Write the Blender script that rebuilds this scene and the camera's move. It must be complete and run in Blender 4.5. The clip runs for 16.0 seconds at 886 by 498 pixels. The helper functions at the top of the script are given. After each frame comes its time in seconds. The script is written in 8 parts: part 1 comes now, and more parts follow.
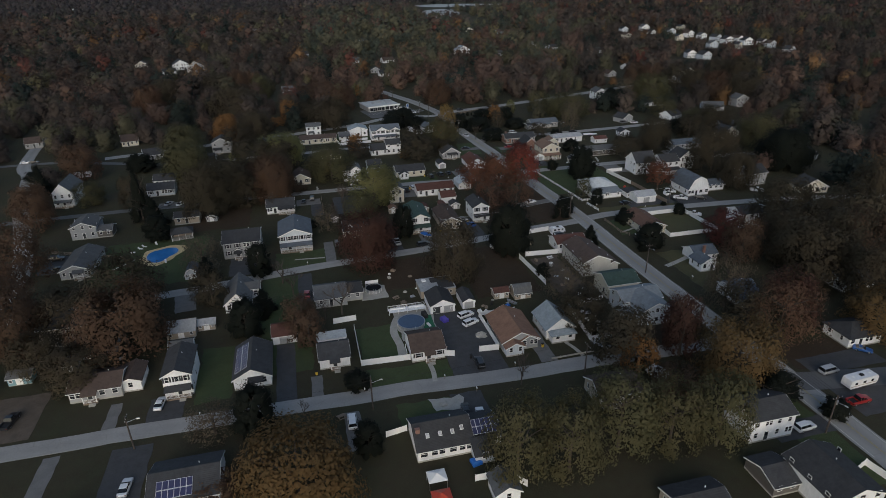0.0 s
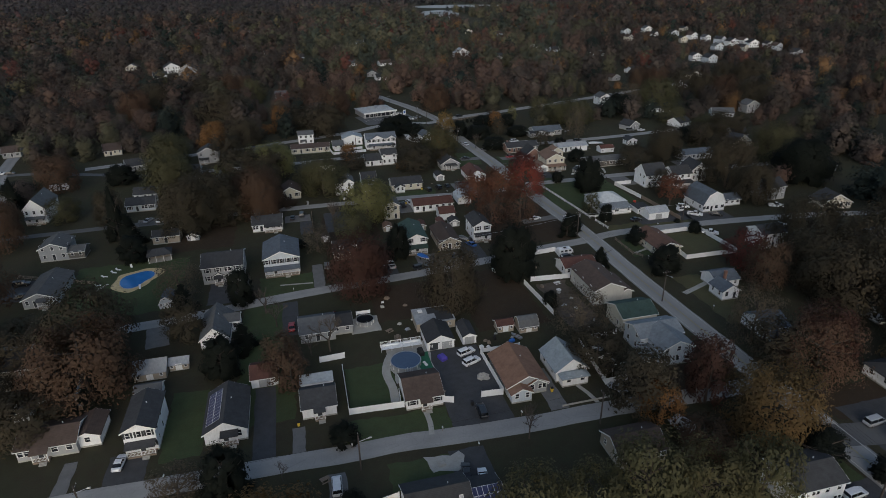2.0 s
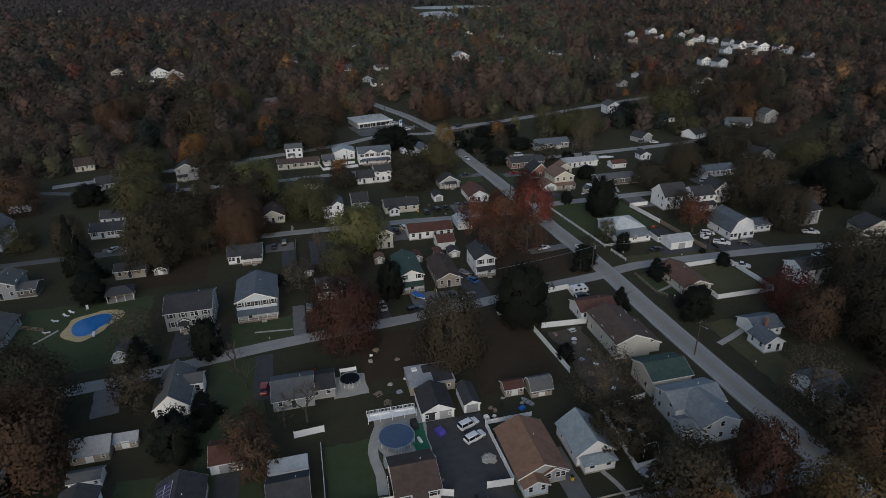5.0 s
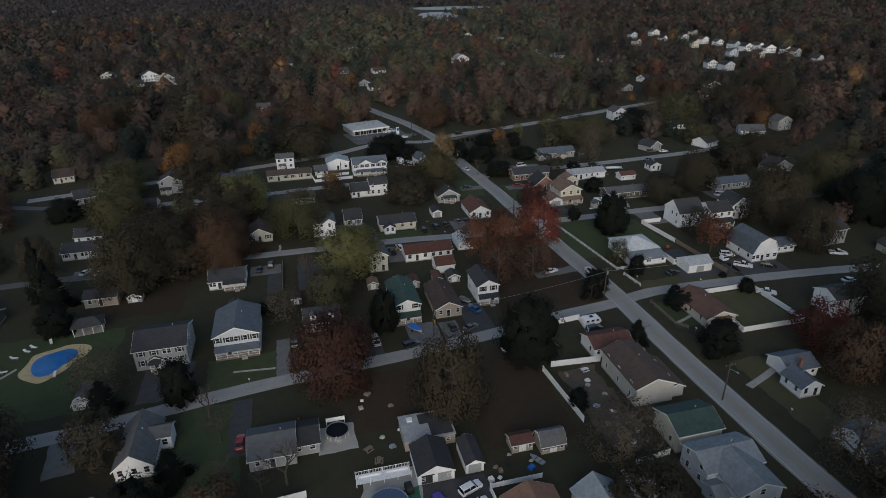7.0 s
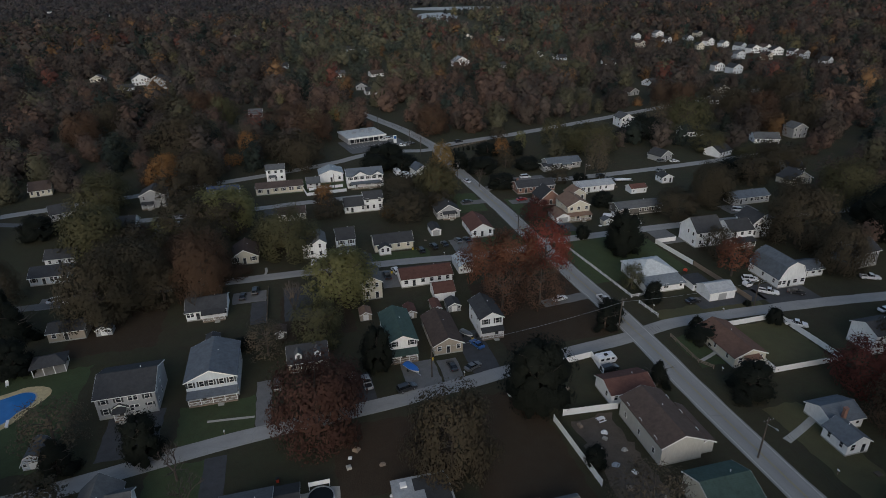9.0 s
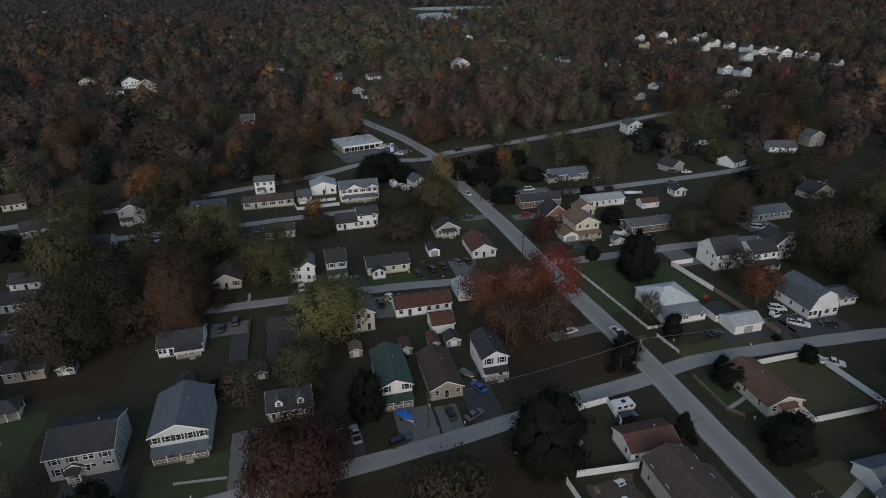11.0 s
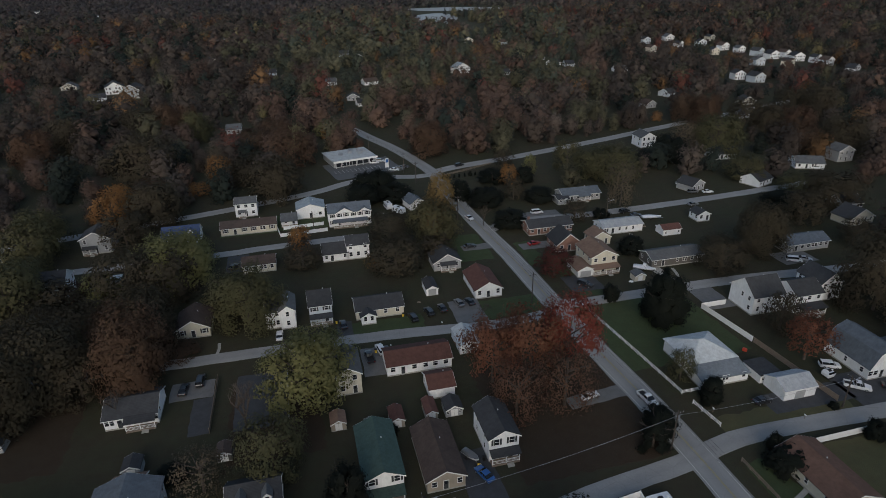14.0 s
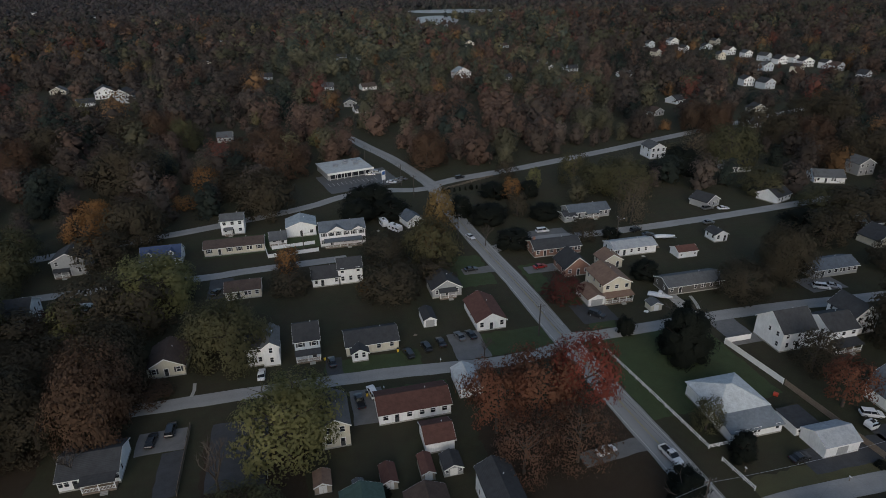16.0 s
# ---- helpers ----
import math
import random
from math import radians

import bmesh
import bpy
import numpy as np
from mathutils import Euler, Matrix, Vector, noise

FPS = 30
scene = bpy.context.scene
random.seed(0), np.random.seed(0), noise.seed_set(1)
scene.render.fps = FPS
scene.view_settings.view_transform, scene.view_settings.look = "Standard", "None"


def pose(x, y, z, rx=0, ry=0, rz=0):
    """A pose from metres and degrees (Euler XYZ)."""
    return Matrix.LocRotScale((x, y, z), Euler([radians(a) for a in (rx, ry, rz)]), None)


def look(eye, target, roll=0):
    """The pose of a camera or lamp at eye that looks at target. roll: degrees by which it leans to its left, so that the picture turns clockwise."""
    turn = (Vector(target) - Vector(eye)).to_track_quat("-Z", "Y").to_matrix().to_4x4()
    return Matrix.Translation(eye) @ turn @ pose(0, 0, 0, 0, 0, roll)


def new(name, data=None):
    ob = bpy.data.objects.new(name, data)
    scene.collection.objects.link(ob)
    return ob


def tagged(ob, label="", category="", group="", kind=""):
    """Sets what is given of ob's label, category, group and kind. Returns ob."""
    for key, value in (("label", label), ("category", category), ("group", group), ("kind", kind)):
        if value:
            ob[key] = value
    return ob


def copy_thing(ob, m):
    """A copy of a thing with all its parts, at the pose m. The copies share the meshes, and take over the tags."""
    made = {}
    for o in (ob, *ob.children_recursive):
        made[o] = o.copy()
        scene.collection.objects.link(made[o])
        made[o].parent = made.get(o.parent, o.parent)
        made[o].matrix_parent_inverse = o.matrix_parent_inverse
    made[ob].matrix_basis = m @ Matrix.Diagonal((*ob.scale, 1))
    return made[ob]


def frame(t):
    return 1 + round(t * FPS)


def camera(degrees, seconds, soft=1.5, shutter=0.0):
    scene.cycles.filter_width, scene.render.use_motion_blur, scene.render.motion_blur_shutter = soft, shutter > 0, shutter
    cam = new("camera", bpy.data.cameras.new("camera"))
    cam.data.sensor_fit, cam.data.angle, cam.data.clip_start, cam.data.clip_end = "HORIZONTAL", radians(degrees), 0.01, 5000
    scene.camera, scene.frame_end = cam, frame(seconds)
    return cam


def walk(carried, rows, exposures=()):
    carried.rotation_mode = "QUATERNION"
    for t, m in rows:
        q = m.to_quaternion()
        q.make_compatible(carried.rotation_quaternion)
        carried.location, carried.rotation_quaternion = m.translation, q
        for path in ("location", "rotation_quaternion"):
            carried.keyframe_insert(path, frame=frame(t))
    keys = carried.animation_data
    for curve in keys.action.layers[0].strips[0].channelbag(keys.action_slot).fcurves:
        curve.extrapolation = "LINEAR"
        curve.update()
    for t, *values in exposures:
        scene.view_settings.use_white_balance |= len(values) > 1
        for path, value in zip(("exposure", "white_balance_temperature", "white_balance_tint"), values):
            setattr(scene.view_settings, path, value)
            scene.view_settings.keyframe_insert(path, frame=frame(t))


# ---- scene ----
# ---------------- camera ----------------
cam = camera(73.1, 16.0, soft=0.6)
METRES, EYE, TILT, LEAN, TURN = 138.3, 88.5, 1.5, 0.0, -13.6
EXPOSURE = 0.16
ROWS = [
    (0.0, 0.0, 0.0, 0.0, -0.42, -26.77, 0.83),
    (0.5, 0.0007, 0.0316, -0.0007, -0.43, -26.75, 0.82),
    (1.0, 0.0014, 0.0632, -0.0015, -0.46, -26.74, 0.81),
    (1.5, 0.0021, 0.0949, -0.0021, -0.48, -26.73, 0.8),
    (2.0, 0.0028, 0.1267, -0.0031, -0.51, -26.73, 0.8),
    (2.5, 0.0034, 0.1583, -0.0038, -0.53, -26.73, 0.78),
    (3.0, 0.0039, 0.1898, -0.0043, -0.55, -26.72, 0.78),
    (3.5, 0.0045, 0.2214, -0.0051, -0.56, -26.72, 0.78),
    (4.0, 0.0054, 0.2529, -0.0059, -0.56, -26.72, 0.79),
    (6.5, 0.0081, 0.4088, -0.0087, -0.64, -26.69, 0.78),
    (7.0, 0.0088, 0.4401, -0.0097, -0.65, -26.69, 0.78),
    (7.5, 0.0093, 0.4715, -0.0102, -0.66, -26.68, 0.78),
    (8.0, 0.0105, 0.503, -0.0108, -0.67, -26.69, 0.81),
    (8.5, 0.011, 0.5343, -0.0108, -0.67, -26.7, 0.81),
    (9.0, 0.0117, 0.5657, -0.0114, -0.68, -26.7, 0.8),
    (11.5, 0.0168, 0.7233, -0.0137, -0.65, -26.76, 0.76),
    (12.0, 0.017, 0.755, -0.0139, -0.64, -26.76, 0.75),
    (12.5, 0.0175, 0.7863, -0.0143, -0.66, -26.77, 0.73),
    (13.0, 0.0183, 0.8179, -0.0151, -0.68, -26.75, 0.73),
    (13.5, 0.0191, 0.8495, -0.0156, -0.68, -26.76, 0.71),
    (14.0, 0.0195, 0.881, -0.0157, -0.69, -26.77, 0.7),
    (14.5, 0.0201, 0.9128, -0.0165, -0.68, -26.78, 0.69),
    (15.0, 0.0207, 0.9443, -0.0171, -0.7, -26.72, 0.66),
    (15.5, 0.021, 0.9735, -0.0169, -0.65, -26.68, 0.58),
    (16.0, 0.0223, 0.9995, -0.0175, -0.62, -26.63, 0.52),
]
walk(cam, [(t, pose(0, 0, EYE, TILT, LEAN, TURN) @ pose(METRES * x, METRES * y, METRES * z, 90 + pitch, roll, yaw)) for t, x, y, z, yaw, pitch, roll in ROWS],
     exposures=[(0.0, EXPOSURE, 6700, 8.5), (16.0, EXPOSURE, 6700, 8.5)])

# ---------------- world and light: an overcast dusk ----------------
SUN_UP, SUN_TURN = 22.0, 196.0
world = bpy.data.worlds.new("world")
scene.world = world
world.use_nodes = True
wn = world.node_tree
sky = wn.nodes.new("ShaderNodeTexSky")
sky.sky_type = "NISHITA"
sky.sun_disc = False
sky.sun_elevation, sky.sun_rotation = radians(SUN_UP), radians(SUN_TURN)
sky.air_density, sky.dust_density, sky.ozone_density = 1.0, 1.2, 1.0
wn.nodes["Background"].inputs[1].default_value = 0.11
wn.links.new(sky.outputs[0], wn.nodes["Background"].inputs[0])
sun = new("sun", bpy.data.lights.new("sun", "SUN"))
sun.data.energy, sun.data.angle, sun.data.color = 0.9, radians(50), (1.0, 0.96, 0.92)
sun.matrix_world = look((0, 0, 100), Vector((0, 0, 100)) - Vector((math.sin(radians(SUN_TURN)) * math.cos(radians(SUN_UP)), math.cos(radians(SUN_TURN)) * math.cos(radians(SUN_UP)), math.sin(radians(SUN_UP)))))

# ---------------- materials ----------------
MATS = {}


def nodes_of(name):
    m = bpy.data.materials.new(name)
    m.use_nodes = True
    nt = m.node_tree
    return m, nt, nt.nodes["Principled BSDF"]


def add(nt, kind, **values):
    n = nt.nodes.new(kind)
    for k, v in values.items():
        if k in n.inputs:
            n.inputs[k].default_value = v
    return n


def ramp(nt, fac, stops):
    n = nt.nodes.new("ShaderNodeValToRGB")
    el = n.color_ramp.elements
    while len(el) < len(stops):
        el.new(0.5)
    for e, (p, c) in zip(el, stops):
        e.position = p
        e.color = (*c, 1)
    nt.links.new(fac, n.inputs[0])
    return n.outputs[0]


def noise_of(nt, scale, detail=4.0, coords="Object", rough=0.6, stretch=None):
    tc = nt.nodes.new("ShaderNodeTexCoord")
    n = add(nt, "ShaderNodeTexNoise", Scale=scale, Detail=detail, Roughness=rough)
    src = tc.outputs[coords]
    if coords == "World":
        src = nt.nodes.new("ShaderNodeNewGeometry").outputs["Position"]
    if stretch:
        mp = nt.nodes.new("ShaderNodeMapping")
        mp.inputs["Scale"].default_value = stretch
        nt.links.new(src, mp.inputs[0])
        src = mp.outputs[0]
    nt.links.new(src, n.inputs["Vector"])
    return n.outputs["Fac"]


def world_noise(nt, scale, detail=4.0, rough=0.6, stretch=(1, 1, 1)):
    geo = nt.nodes.new("ShaderNodeNewGeometry")
    mp = nt.nodes.new("ShaderNodeMapping")
    mp.inputs["Scale"].default_value = stretch
    nt.links.new(geo.outputs["Position"], mp.inputs[0])
    n = add(nt, "ShaderNodeTexNoise", Scale=scale, Detail=detail, Roughness=rough)
    nt.links.new(mp.outputs[0], n.inputs["Vector"])
    return n.outputs["Fac"]


def mixc(nt, fac, a, b, blend="MIX"):
    n = nt.nodes.new("ShaderNodeMix")
    n.data_type, n.blend_type = "RGBA", blend
    for sock, v in ((n.inputs[0], fac), (n.inputs[6], a), (n.inputs[7], b)):
        if isinstance(v, (int, float)):
            sock.default_value = v
        elif isinstance(v, tuple):
            sock.default_value = (*v, 1)
        else:
            nt.links.new(v, sock)
    return n.outputs[2]


def scaled(c, k):
    return tuple(min(1.0, x * k) for x in c)


def bump(nt, bsdf, height, strength=0.3, distance=0.02):
    b = add(nt, "ShaderNodeBump", Strength=strength, Distance=distance)
    nt.links.new(height, b.inputs["Height"])
    nt.links.new(b.outputs[0], bsdf.inputs["Normal"])


def shingle(name, c):
    """Asphalt shingles: courses, streaks and weathering."""
    m, nt, p = nodes_of("shingle_" + name)
    big, fine = world_noise(nt, 0.5, 5), world_noise(nt, 7.0, 3)
    streak = world_noise(nt, 1.4, 3, 0.6, (1.0, 1.0, 0.25))
    a = ramp(nt, big, [(0.3, scaled(c, 0.72)), (0.7, scaled(c, 1.25))])
    a = mixc(nt, 0.35, a, ramp(nt, fine, [(0.3, scaled(c, 0.6)), (0.7, scaled(c, 1.45))]))
    a = mixc(nt, 0.3, a, ramp(nt, streak, [(0.35, scaled(c, 0.6)), (0.65, scaled(c, 1.2))]))
    info = nt.nodes.new("ShaderNodeObjectInfo")
    tone = add(nt, "ShaderNodeHueSaturation", Saturation=0.95)
    mr = add(nt, "ShaderNodeMapRange")
    mr.inputs[3].default_value, mr.inputs[4].default_value = 0.85, 1.15
    nt.links.new(info.outputs["Random"], mr.inputs[0])
    nt.links.new(mr.outputs[0], tone.inputs["Value"])
    nt.links.new(a, tone.inputs["Color"])
    nt.links.new(tone.outputs[0], p.inputs["Base Color"])
    p.inputs["Roughness"].default_value = 0.9
    p.inputs["Specular IOR Level"].default_value = 0.2
    wave = add(nt, "ShaderNodeTexWave", Scale=2.2, Distortion=0.6, Detail=2.0)
    wave.bands_direction = "Z"
    tc = nt.nodes.new("ShaderNodeTexCoord")
    nt.links.new(tc.outputs["Object"], wave.inputs["Vector"])
    bump(nt, p, wave.outputs["Fac"], 0.35, 0.03)
    return m


def siding(name, c, lap=True):
    """Lapped siding with dirt."""
    m, nt, p = nodes_of("siding_" + name)
    big, fine = world_noise(nt, 0.35, 4), world_noise(nt, 3.0, 4, 0.6, (1, 1, 0.3))
    a = ramp(nt, big, [(0.3, scaled(c, 0.85)), (0.7, scaled(c, 1.06))])
    a = mixc(nt, 0.25, a, ramp(nt, fine, [(0.35, scaled(c, 0.7)), (0.6, scaled(c, 1.1))]))
    nt.links.new(a, p.inputs["Base Color"])
    p.inputs["Roughness"].default_value = 0.6
    wave = add(nt, "ShaderNodeTexWave", Scale=1.6 if lap else 4.0, Distortion=0.0 if lap else 3.0)
    wave.bands_direction, wave.wave_profile = "Z", "SAW"
    tc = nt.nodes.new("ShaderNodeTexCoord")
    nt.links.new(tc.outputs["Object"], wave.inputs["Vector"])
    bump(nt, p, wave.outputs["Fac"], 0.5, 0.02)
    return m


def plain(name, c, rough=0.6, metal=0.0, vary=0.2, scale=2.0):
    m, nt, p = nodes_of(name)
    a = ramp(nt, world_noise(nt, scale, 5), [(0.3, scaled(c, 1 - vary)), (0.7, scaled(c, 1 + vary))])
    a = mixc(nt, 0.4, a, ramp(nt, world_noise(nt, scale * 7, 3), [(0.3, scaled(c, 1 - vary)), (0.7, scaled(c, 1 + vary))]))
    nt.links.new(a, p.inputs["Base Color"])
    p.inputs["Roughness"].default_value, p.inputs["Metallic"].default_value = rough, metal
    bump(nt, p, world_noise(nt, scale * 12, 3), 0.15, 0.01)
    return m


def paint(name, c):
    m, nt, p = nodes_of("paint_" + name)
    a = ramp(nt, world_noise(nt, 2.0, 4), [(0.3, scaled(c, 0.88)), (0.7, scaled(c, 1.05))])
    nt.links.new(a, p.inputs["Base Color"])
    p.inputs["Roughness"].default_value = 0.3
    p.inputs["Coat Weight"].default_value = 0.6
    return m


def translucent(nt, p, colour, share):
    """Leaves let part of the light through."""
    out = next(n for n in nt.nodes if n.type == "OUTPUT_MATERIAL")
    thin, both = nt.nodes.new("ShaderNodeBsdfTranslucent"), nt.nodes.new("ShaderNodeMixShader")
    nt.links.new(colour, thin.inputs["Color"])
    both.inputs[0].default_value = share
    nt.links.new(p.outputs[0], both.inputs[1])
    nt.links.new(thin.outputs[0], both.inputs[2])
    nt.links.new(both.outputs[0], out.inputs["Surface"])


def leaf(name, c, c2):
    """Leaves of one kind of tree: each tree and each clump its own tone."""
    m, nt, p = nodes_of("leaves_" + name)
    info, geo = nt.nodes.new("ShaderNodeObjectInfo"), nt.nodes.new("ShaderNodeNewGeometry")
    a = mixc(nt, info.outputs["Random"], c, c2)
    patch = ramp(nt, world_noise(nt, 0.45, 3), [(0.35, scaled(c, 0.75)), (0.65, scaled(c2, 1.2))])
    a = mixc(nt, 0.4, a, patch)
    v = add(nt, "ShaderNodeMapRange")
    v.inputs[3].default_value, v.inputs[4].default_value = 0.92, 1.08
    nt.links.new(geo.outputs["Random Per Island"], v.inputs[0])
    tone = add(nt, "ShaderNodeHueSaturation")
    nt.links.new(v.outputs[0], tone.inputs["Value"])
    nt.links.new(a, tone.inputs["Color"])
    nt.links.new(tone.outputs[0], p.inputs["Base Color"])
    p.inputs["Roughness"].default_value = 0.8
    p.inputs["Specular IOR Level"].default_value = 0.15
    translucent(nt, p, tone.outputs[0], 0.38)
    return m


def tinted_leaf(name):
    """Leaves of the far woods: the leaf_tint attribute holds the tree's kind and painted haze."""
    m, nt, p = nodes_of(name)
    at = nt.nodes.new("ShaderNodeAttribute")
    at.attribute_name = "leaf_tint"
    geo = nt.nodes.new("ShaderNodeNewGeometry")
    v = add(nt, "ShaderNodeMapRange")
    v.inputs[3].default_value, v.inputs[4].default_value = 0.92, 1.08
    nt.links.new(geo.outputs["Random Per Island"], v.inputs[0])
    tone = add(nt, "ShaderNodeHueSaturation")
    nt.links.new(v.outputs[0], tone.inputs["Value"])
    nt.links.new(at.outputs["Color"], tone.inputs["Color"])
    nt.links.new(tone.outputs[0], p.inputs["Base Color"])
    p.inputs["Roughness"].default_value = 0.85
    p.inputs["Specular IOR Level"].default_value = 0.1
    return m


def grass_mat(name, green, brown, lo, hi):
    m, nt, p = nodes_of(name)
    a = ramp(nt, world_noise(nt, 0.045, 6, 0.65), [(lo, brown), (hi, green)])
    a = mixc(nt, 0.5, a, ramp(nt, world_noise(nt, 0.35, 5, 0.7), [(0.35, scaled(brown, 0.7)), (0.65, scaled(green, 1.35))]))
    fine = ramp(nt, world_noise(nt, 4.0, 4, 0.7), [(0.3, scaled(brown, 0.55)), (0.7, scaled(green, 1.5))])
    a = mixc(nt, 0.35, a, fine)
    # fallen leaves lie in drifts
    leaves = ramp(nt, world_noise(nt, 9.0, 2, 0.5), [(0.62, (0, 0, 0)), (0.7, (0.5, 0.5, 0.5))])
    a = mixc(nt, leaves, a, (0.15, 0.105, 0.06))
    nt.links.new(a, p.inputs["Base Color"])
    p.inputs["Roughness"].default_value = 0.95
    p.inputs["Specular IOR Level"].default_value = 0.1
    bump(nt, p, world_noise(nt, 5.0, 4, 0.8), 0.8, 0.15)
    return m


def road_mat(name, c, stain=0.5):
    """Worn asphalt with patches, cracks and two lighter wheel tracks (u runs across the road, v along it)."""
    m, nt, p = nodes_of(name)
    a = ramp(nt, world_noise(nt, 0.12, 5), [(0.3, scaled(c, 0.7)), (0.7, scaled(c, 1.15))])
    a = mixc(nt, 0.35, a, ramp(nt, world_noise(nt, 2.5, 5, 0.7), [(0.3, scaled(c, 0.65)), (0.7, scaled(c, 1.25))]))
    uv = nt.nodes.new("ShaderNodeUVMap")
    sep = nt.nodes.new("ShaderNodeSeparateXYZ")
    nt.links.new(uv.outputs[0], sep.inputs[0])
    tracks = ramp(nt, sep.outputs[0], [(0.0, (0.2,) * 3), (0.2, (0.7,) * 3), (0.34, (0.45,) * 3), (0.5, (0.2,) * 3), (0.66, (0.45,) * 3), (0.8, (0.7,) * 3), (1.0, (0.2,) * 3)])
    a = mixc(nt, stain, a, mixc(nt, tracks, scaled(c, 0.62), scaled(c, 1.22)))
    vor = add(nt, "ShaderNodeTexVoronoi", Scale=0.22)
    vor.feature = "DISTANCE_TO_EDGE"
    geo = nt.nodes.new("ShaderNodeNewGeometry")
    nt.links.new(geo.outputs["Position"], vor.inputs["Vector"])
    crack = ramp(nt, vor.outputs["Distance"], [(0.0, (0.4, 0.4, 0.4)), (0.01, (0, 0, 0))])
    a = mixc(nt, crack, a, scaled(c, 0.5))
    nt.links.new(a, p.inputs["Base Color"])
    p.inputs["Roughness"].default_value = 0.85
    bump(nt, p, world_noise(nt, 9.0, 3), 0.2, 0.01)
    return m


ROOF = {k: shingle(k, c) for k, c in dict(
    charcoal=(0.05, 0.052, 0.056), grey=(0.105, 0.11, 0.115), brown=(0.088, 0.064, 0.054), red_brown=(0.115, 0.054, 0.043),
    green=(0.05, 0.085, 0.075), blue=(0.11, 0.13, 0.155), pale_blue=(0.3, 0.35, 0.38), rust=(0.21, 0.118, 0.08), chestnut=(0.15, 0.085, 0.062),
    navy=(0.05, 0.075, 0.15), tan=(0.2, 0.128, 0.094), pale=(0.5, 0.53, 0.54), blue_grey=(0.2, 0.225, 0.245), metal=(0.34, 0.36, 0.38)).items()}
WALL = {k: siding(k, c) for k, c in dict(
    white=(0.82, 0.83, 0.84), cream=(0.62, 0.58, 0.48), tan=(0.36, 0.31, 0.25), grey=(0.34, 0.35, 0.36), blue=(0.36, 0.43, 0.5),
    pale_blue=(0.55, 0.6, 0.65), stone=(0.5, 0.49, 0.45), yellow=(0.6, 0.54, 0.36), dark=(0.12, 0.11, 0.1), brick=(0.24, 0.13, 0.1), teal=(0.2, 0.36, 0.42)).items()}
TRIM = plain("white_trim", (0.8, 0.8, 0.79), 0.5, 0, 0.06)
DARK_TRIM = plain("dark_shutter", (0.03, 0.035, 0.04), 0.6)
VINYL = plain("white_vinyl", (0.8, 0.81, 0.82), 0.45, 0, 0.07, 0.8)
WOOD = plain("weathered_wood", (0.22, 0.17, 0.13), 0.8, 0, 0.3, 3)
POLEWOOD = plain("pole_wood", (0.065, 0.053, 0.046), 0.9, 0, 0.3, 3)
CONCRETE = plain("concrete", (0.36, 0.35, 0.32), 0.85, 0, 0.2, 0.6)
PAVER = plain("sandy_paver", (0.5, 0.4, 0.22), 0.85, 0, 0.3, 0.9)
DRIVE = plain("dark_driveway", (0.052, 0.053, 0.056), 0.85, 0, 0.3, 0.5)
DRIVE_PALE = plain("pale_driveway", (0.15, 0.148, 0.145), 0.85, 0, 0.25, 0.5)
DIRT = plain("bare_dirt", (0.095, 0.075, 0.058), 0.95, 0, 0.35, 0.4)
STEEL = plain("galvanised_steel", (0.45, 0.46, 0.48), 0.4, 0.8, 0.15)
RUBBER = plain("black_rubber", (0.015, 0.015, 0.016), 0.8)
BARK = plain("bark", (0.065, 0.052, 0.043), 0.95, 0, 0.35, 3)
WHITE_LINE = plain("road_white_paint", (0.5, 0.5, 0.48), 0.7, 0, 0.25, 3)
YELLOW_LINE = plain("road_yellow_paint", (0.31, 0.265, 0.13), 0.7, 0, 0.3, 3)
TARP = plain("blue_tarp", (0.02, 0.14, 0.5), 0.45, 0, 0.2, 2)
SOLAR = plain("solar_glass", (0.04, 0.045, 0.11), 0.3, 0, 0.2, 1)
PURPLE = plain("purple_plastic", (0.08, 0.06, 0.35), 0.5, 0, 0.2, 2)
TOY_RED = plain("red_plastic", (0.5, 0.06, 0.03), 0.5, 0, 0.2, 2)
TOY_YELLOW = plain("yellow_plastic", (0.6, 0.42, 0.05), 0.5, 0, 0.2, 2)
TURF = plain("artificial_turf", (0.02, 0.13, 0.07), 0.9, 0, 0.2, 2)
GRASS = grass_mat("autumn_grass", (0.042, 0.0472, 0.0281), (0.0611, 0.0484, 0.0356), 0.42, 0.6)
LAWN = grass_mat("green_lawn", (0.0543, 0.0787, 0.0379), (0.0638, 0.0706, 0.0393), 0.35, 0.6)
MEADOW = grass_mat("tawny_grass", (0.0793, 0.0846, 0.0436), (0.1057, 0.0872, 0.0529), 0.4, 0.6)
LITTER = grass_mat("leaf_litter", (0.0448, 0.0366, 0.026), (0.059, 0.0389, 0.0283), 0.4, 0.6)
ROAD = road_mat("pale_worn_asphalt", (0.31, 0.305, 0.295), 0.25)
MAIN_ROAD = road_mat("main_road_asphalt", (0.29, 0.288, 0.28), 0.65)
LOT = road_mat("car_park_asphalt", (0.11, 0.112, 0.115), 0.2)
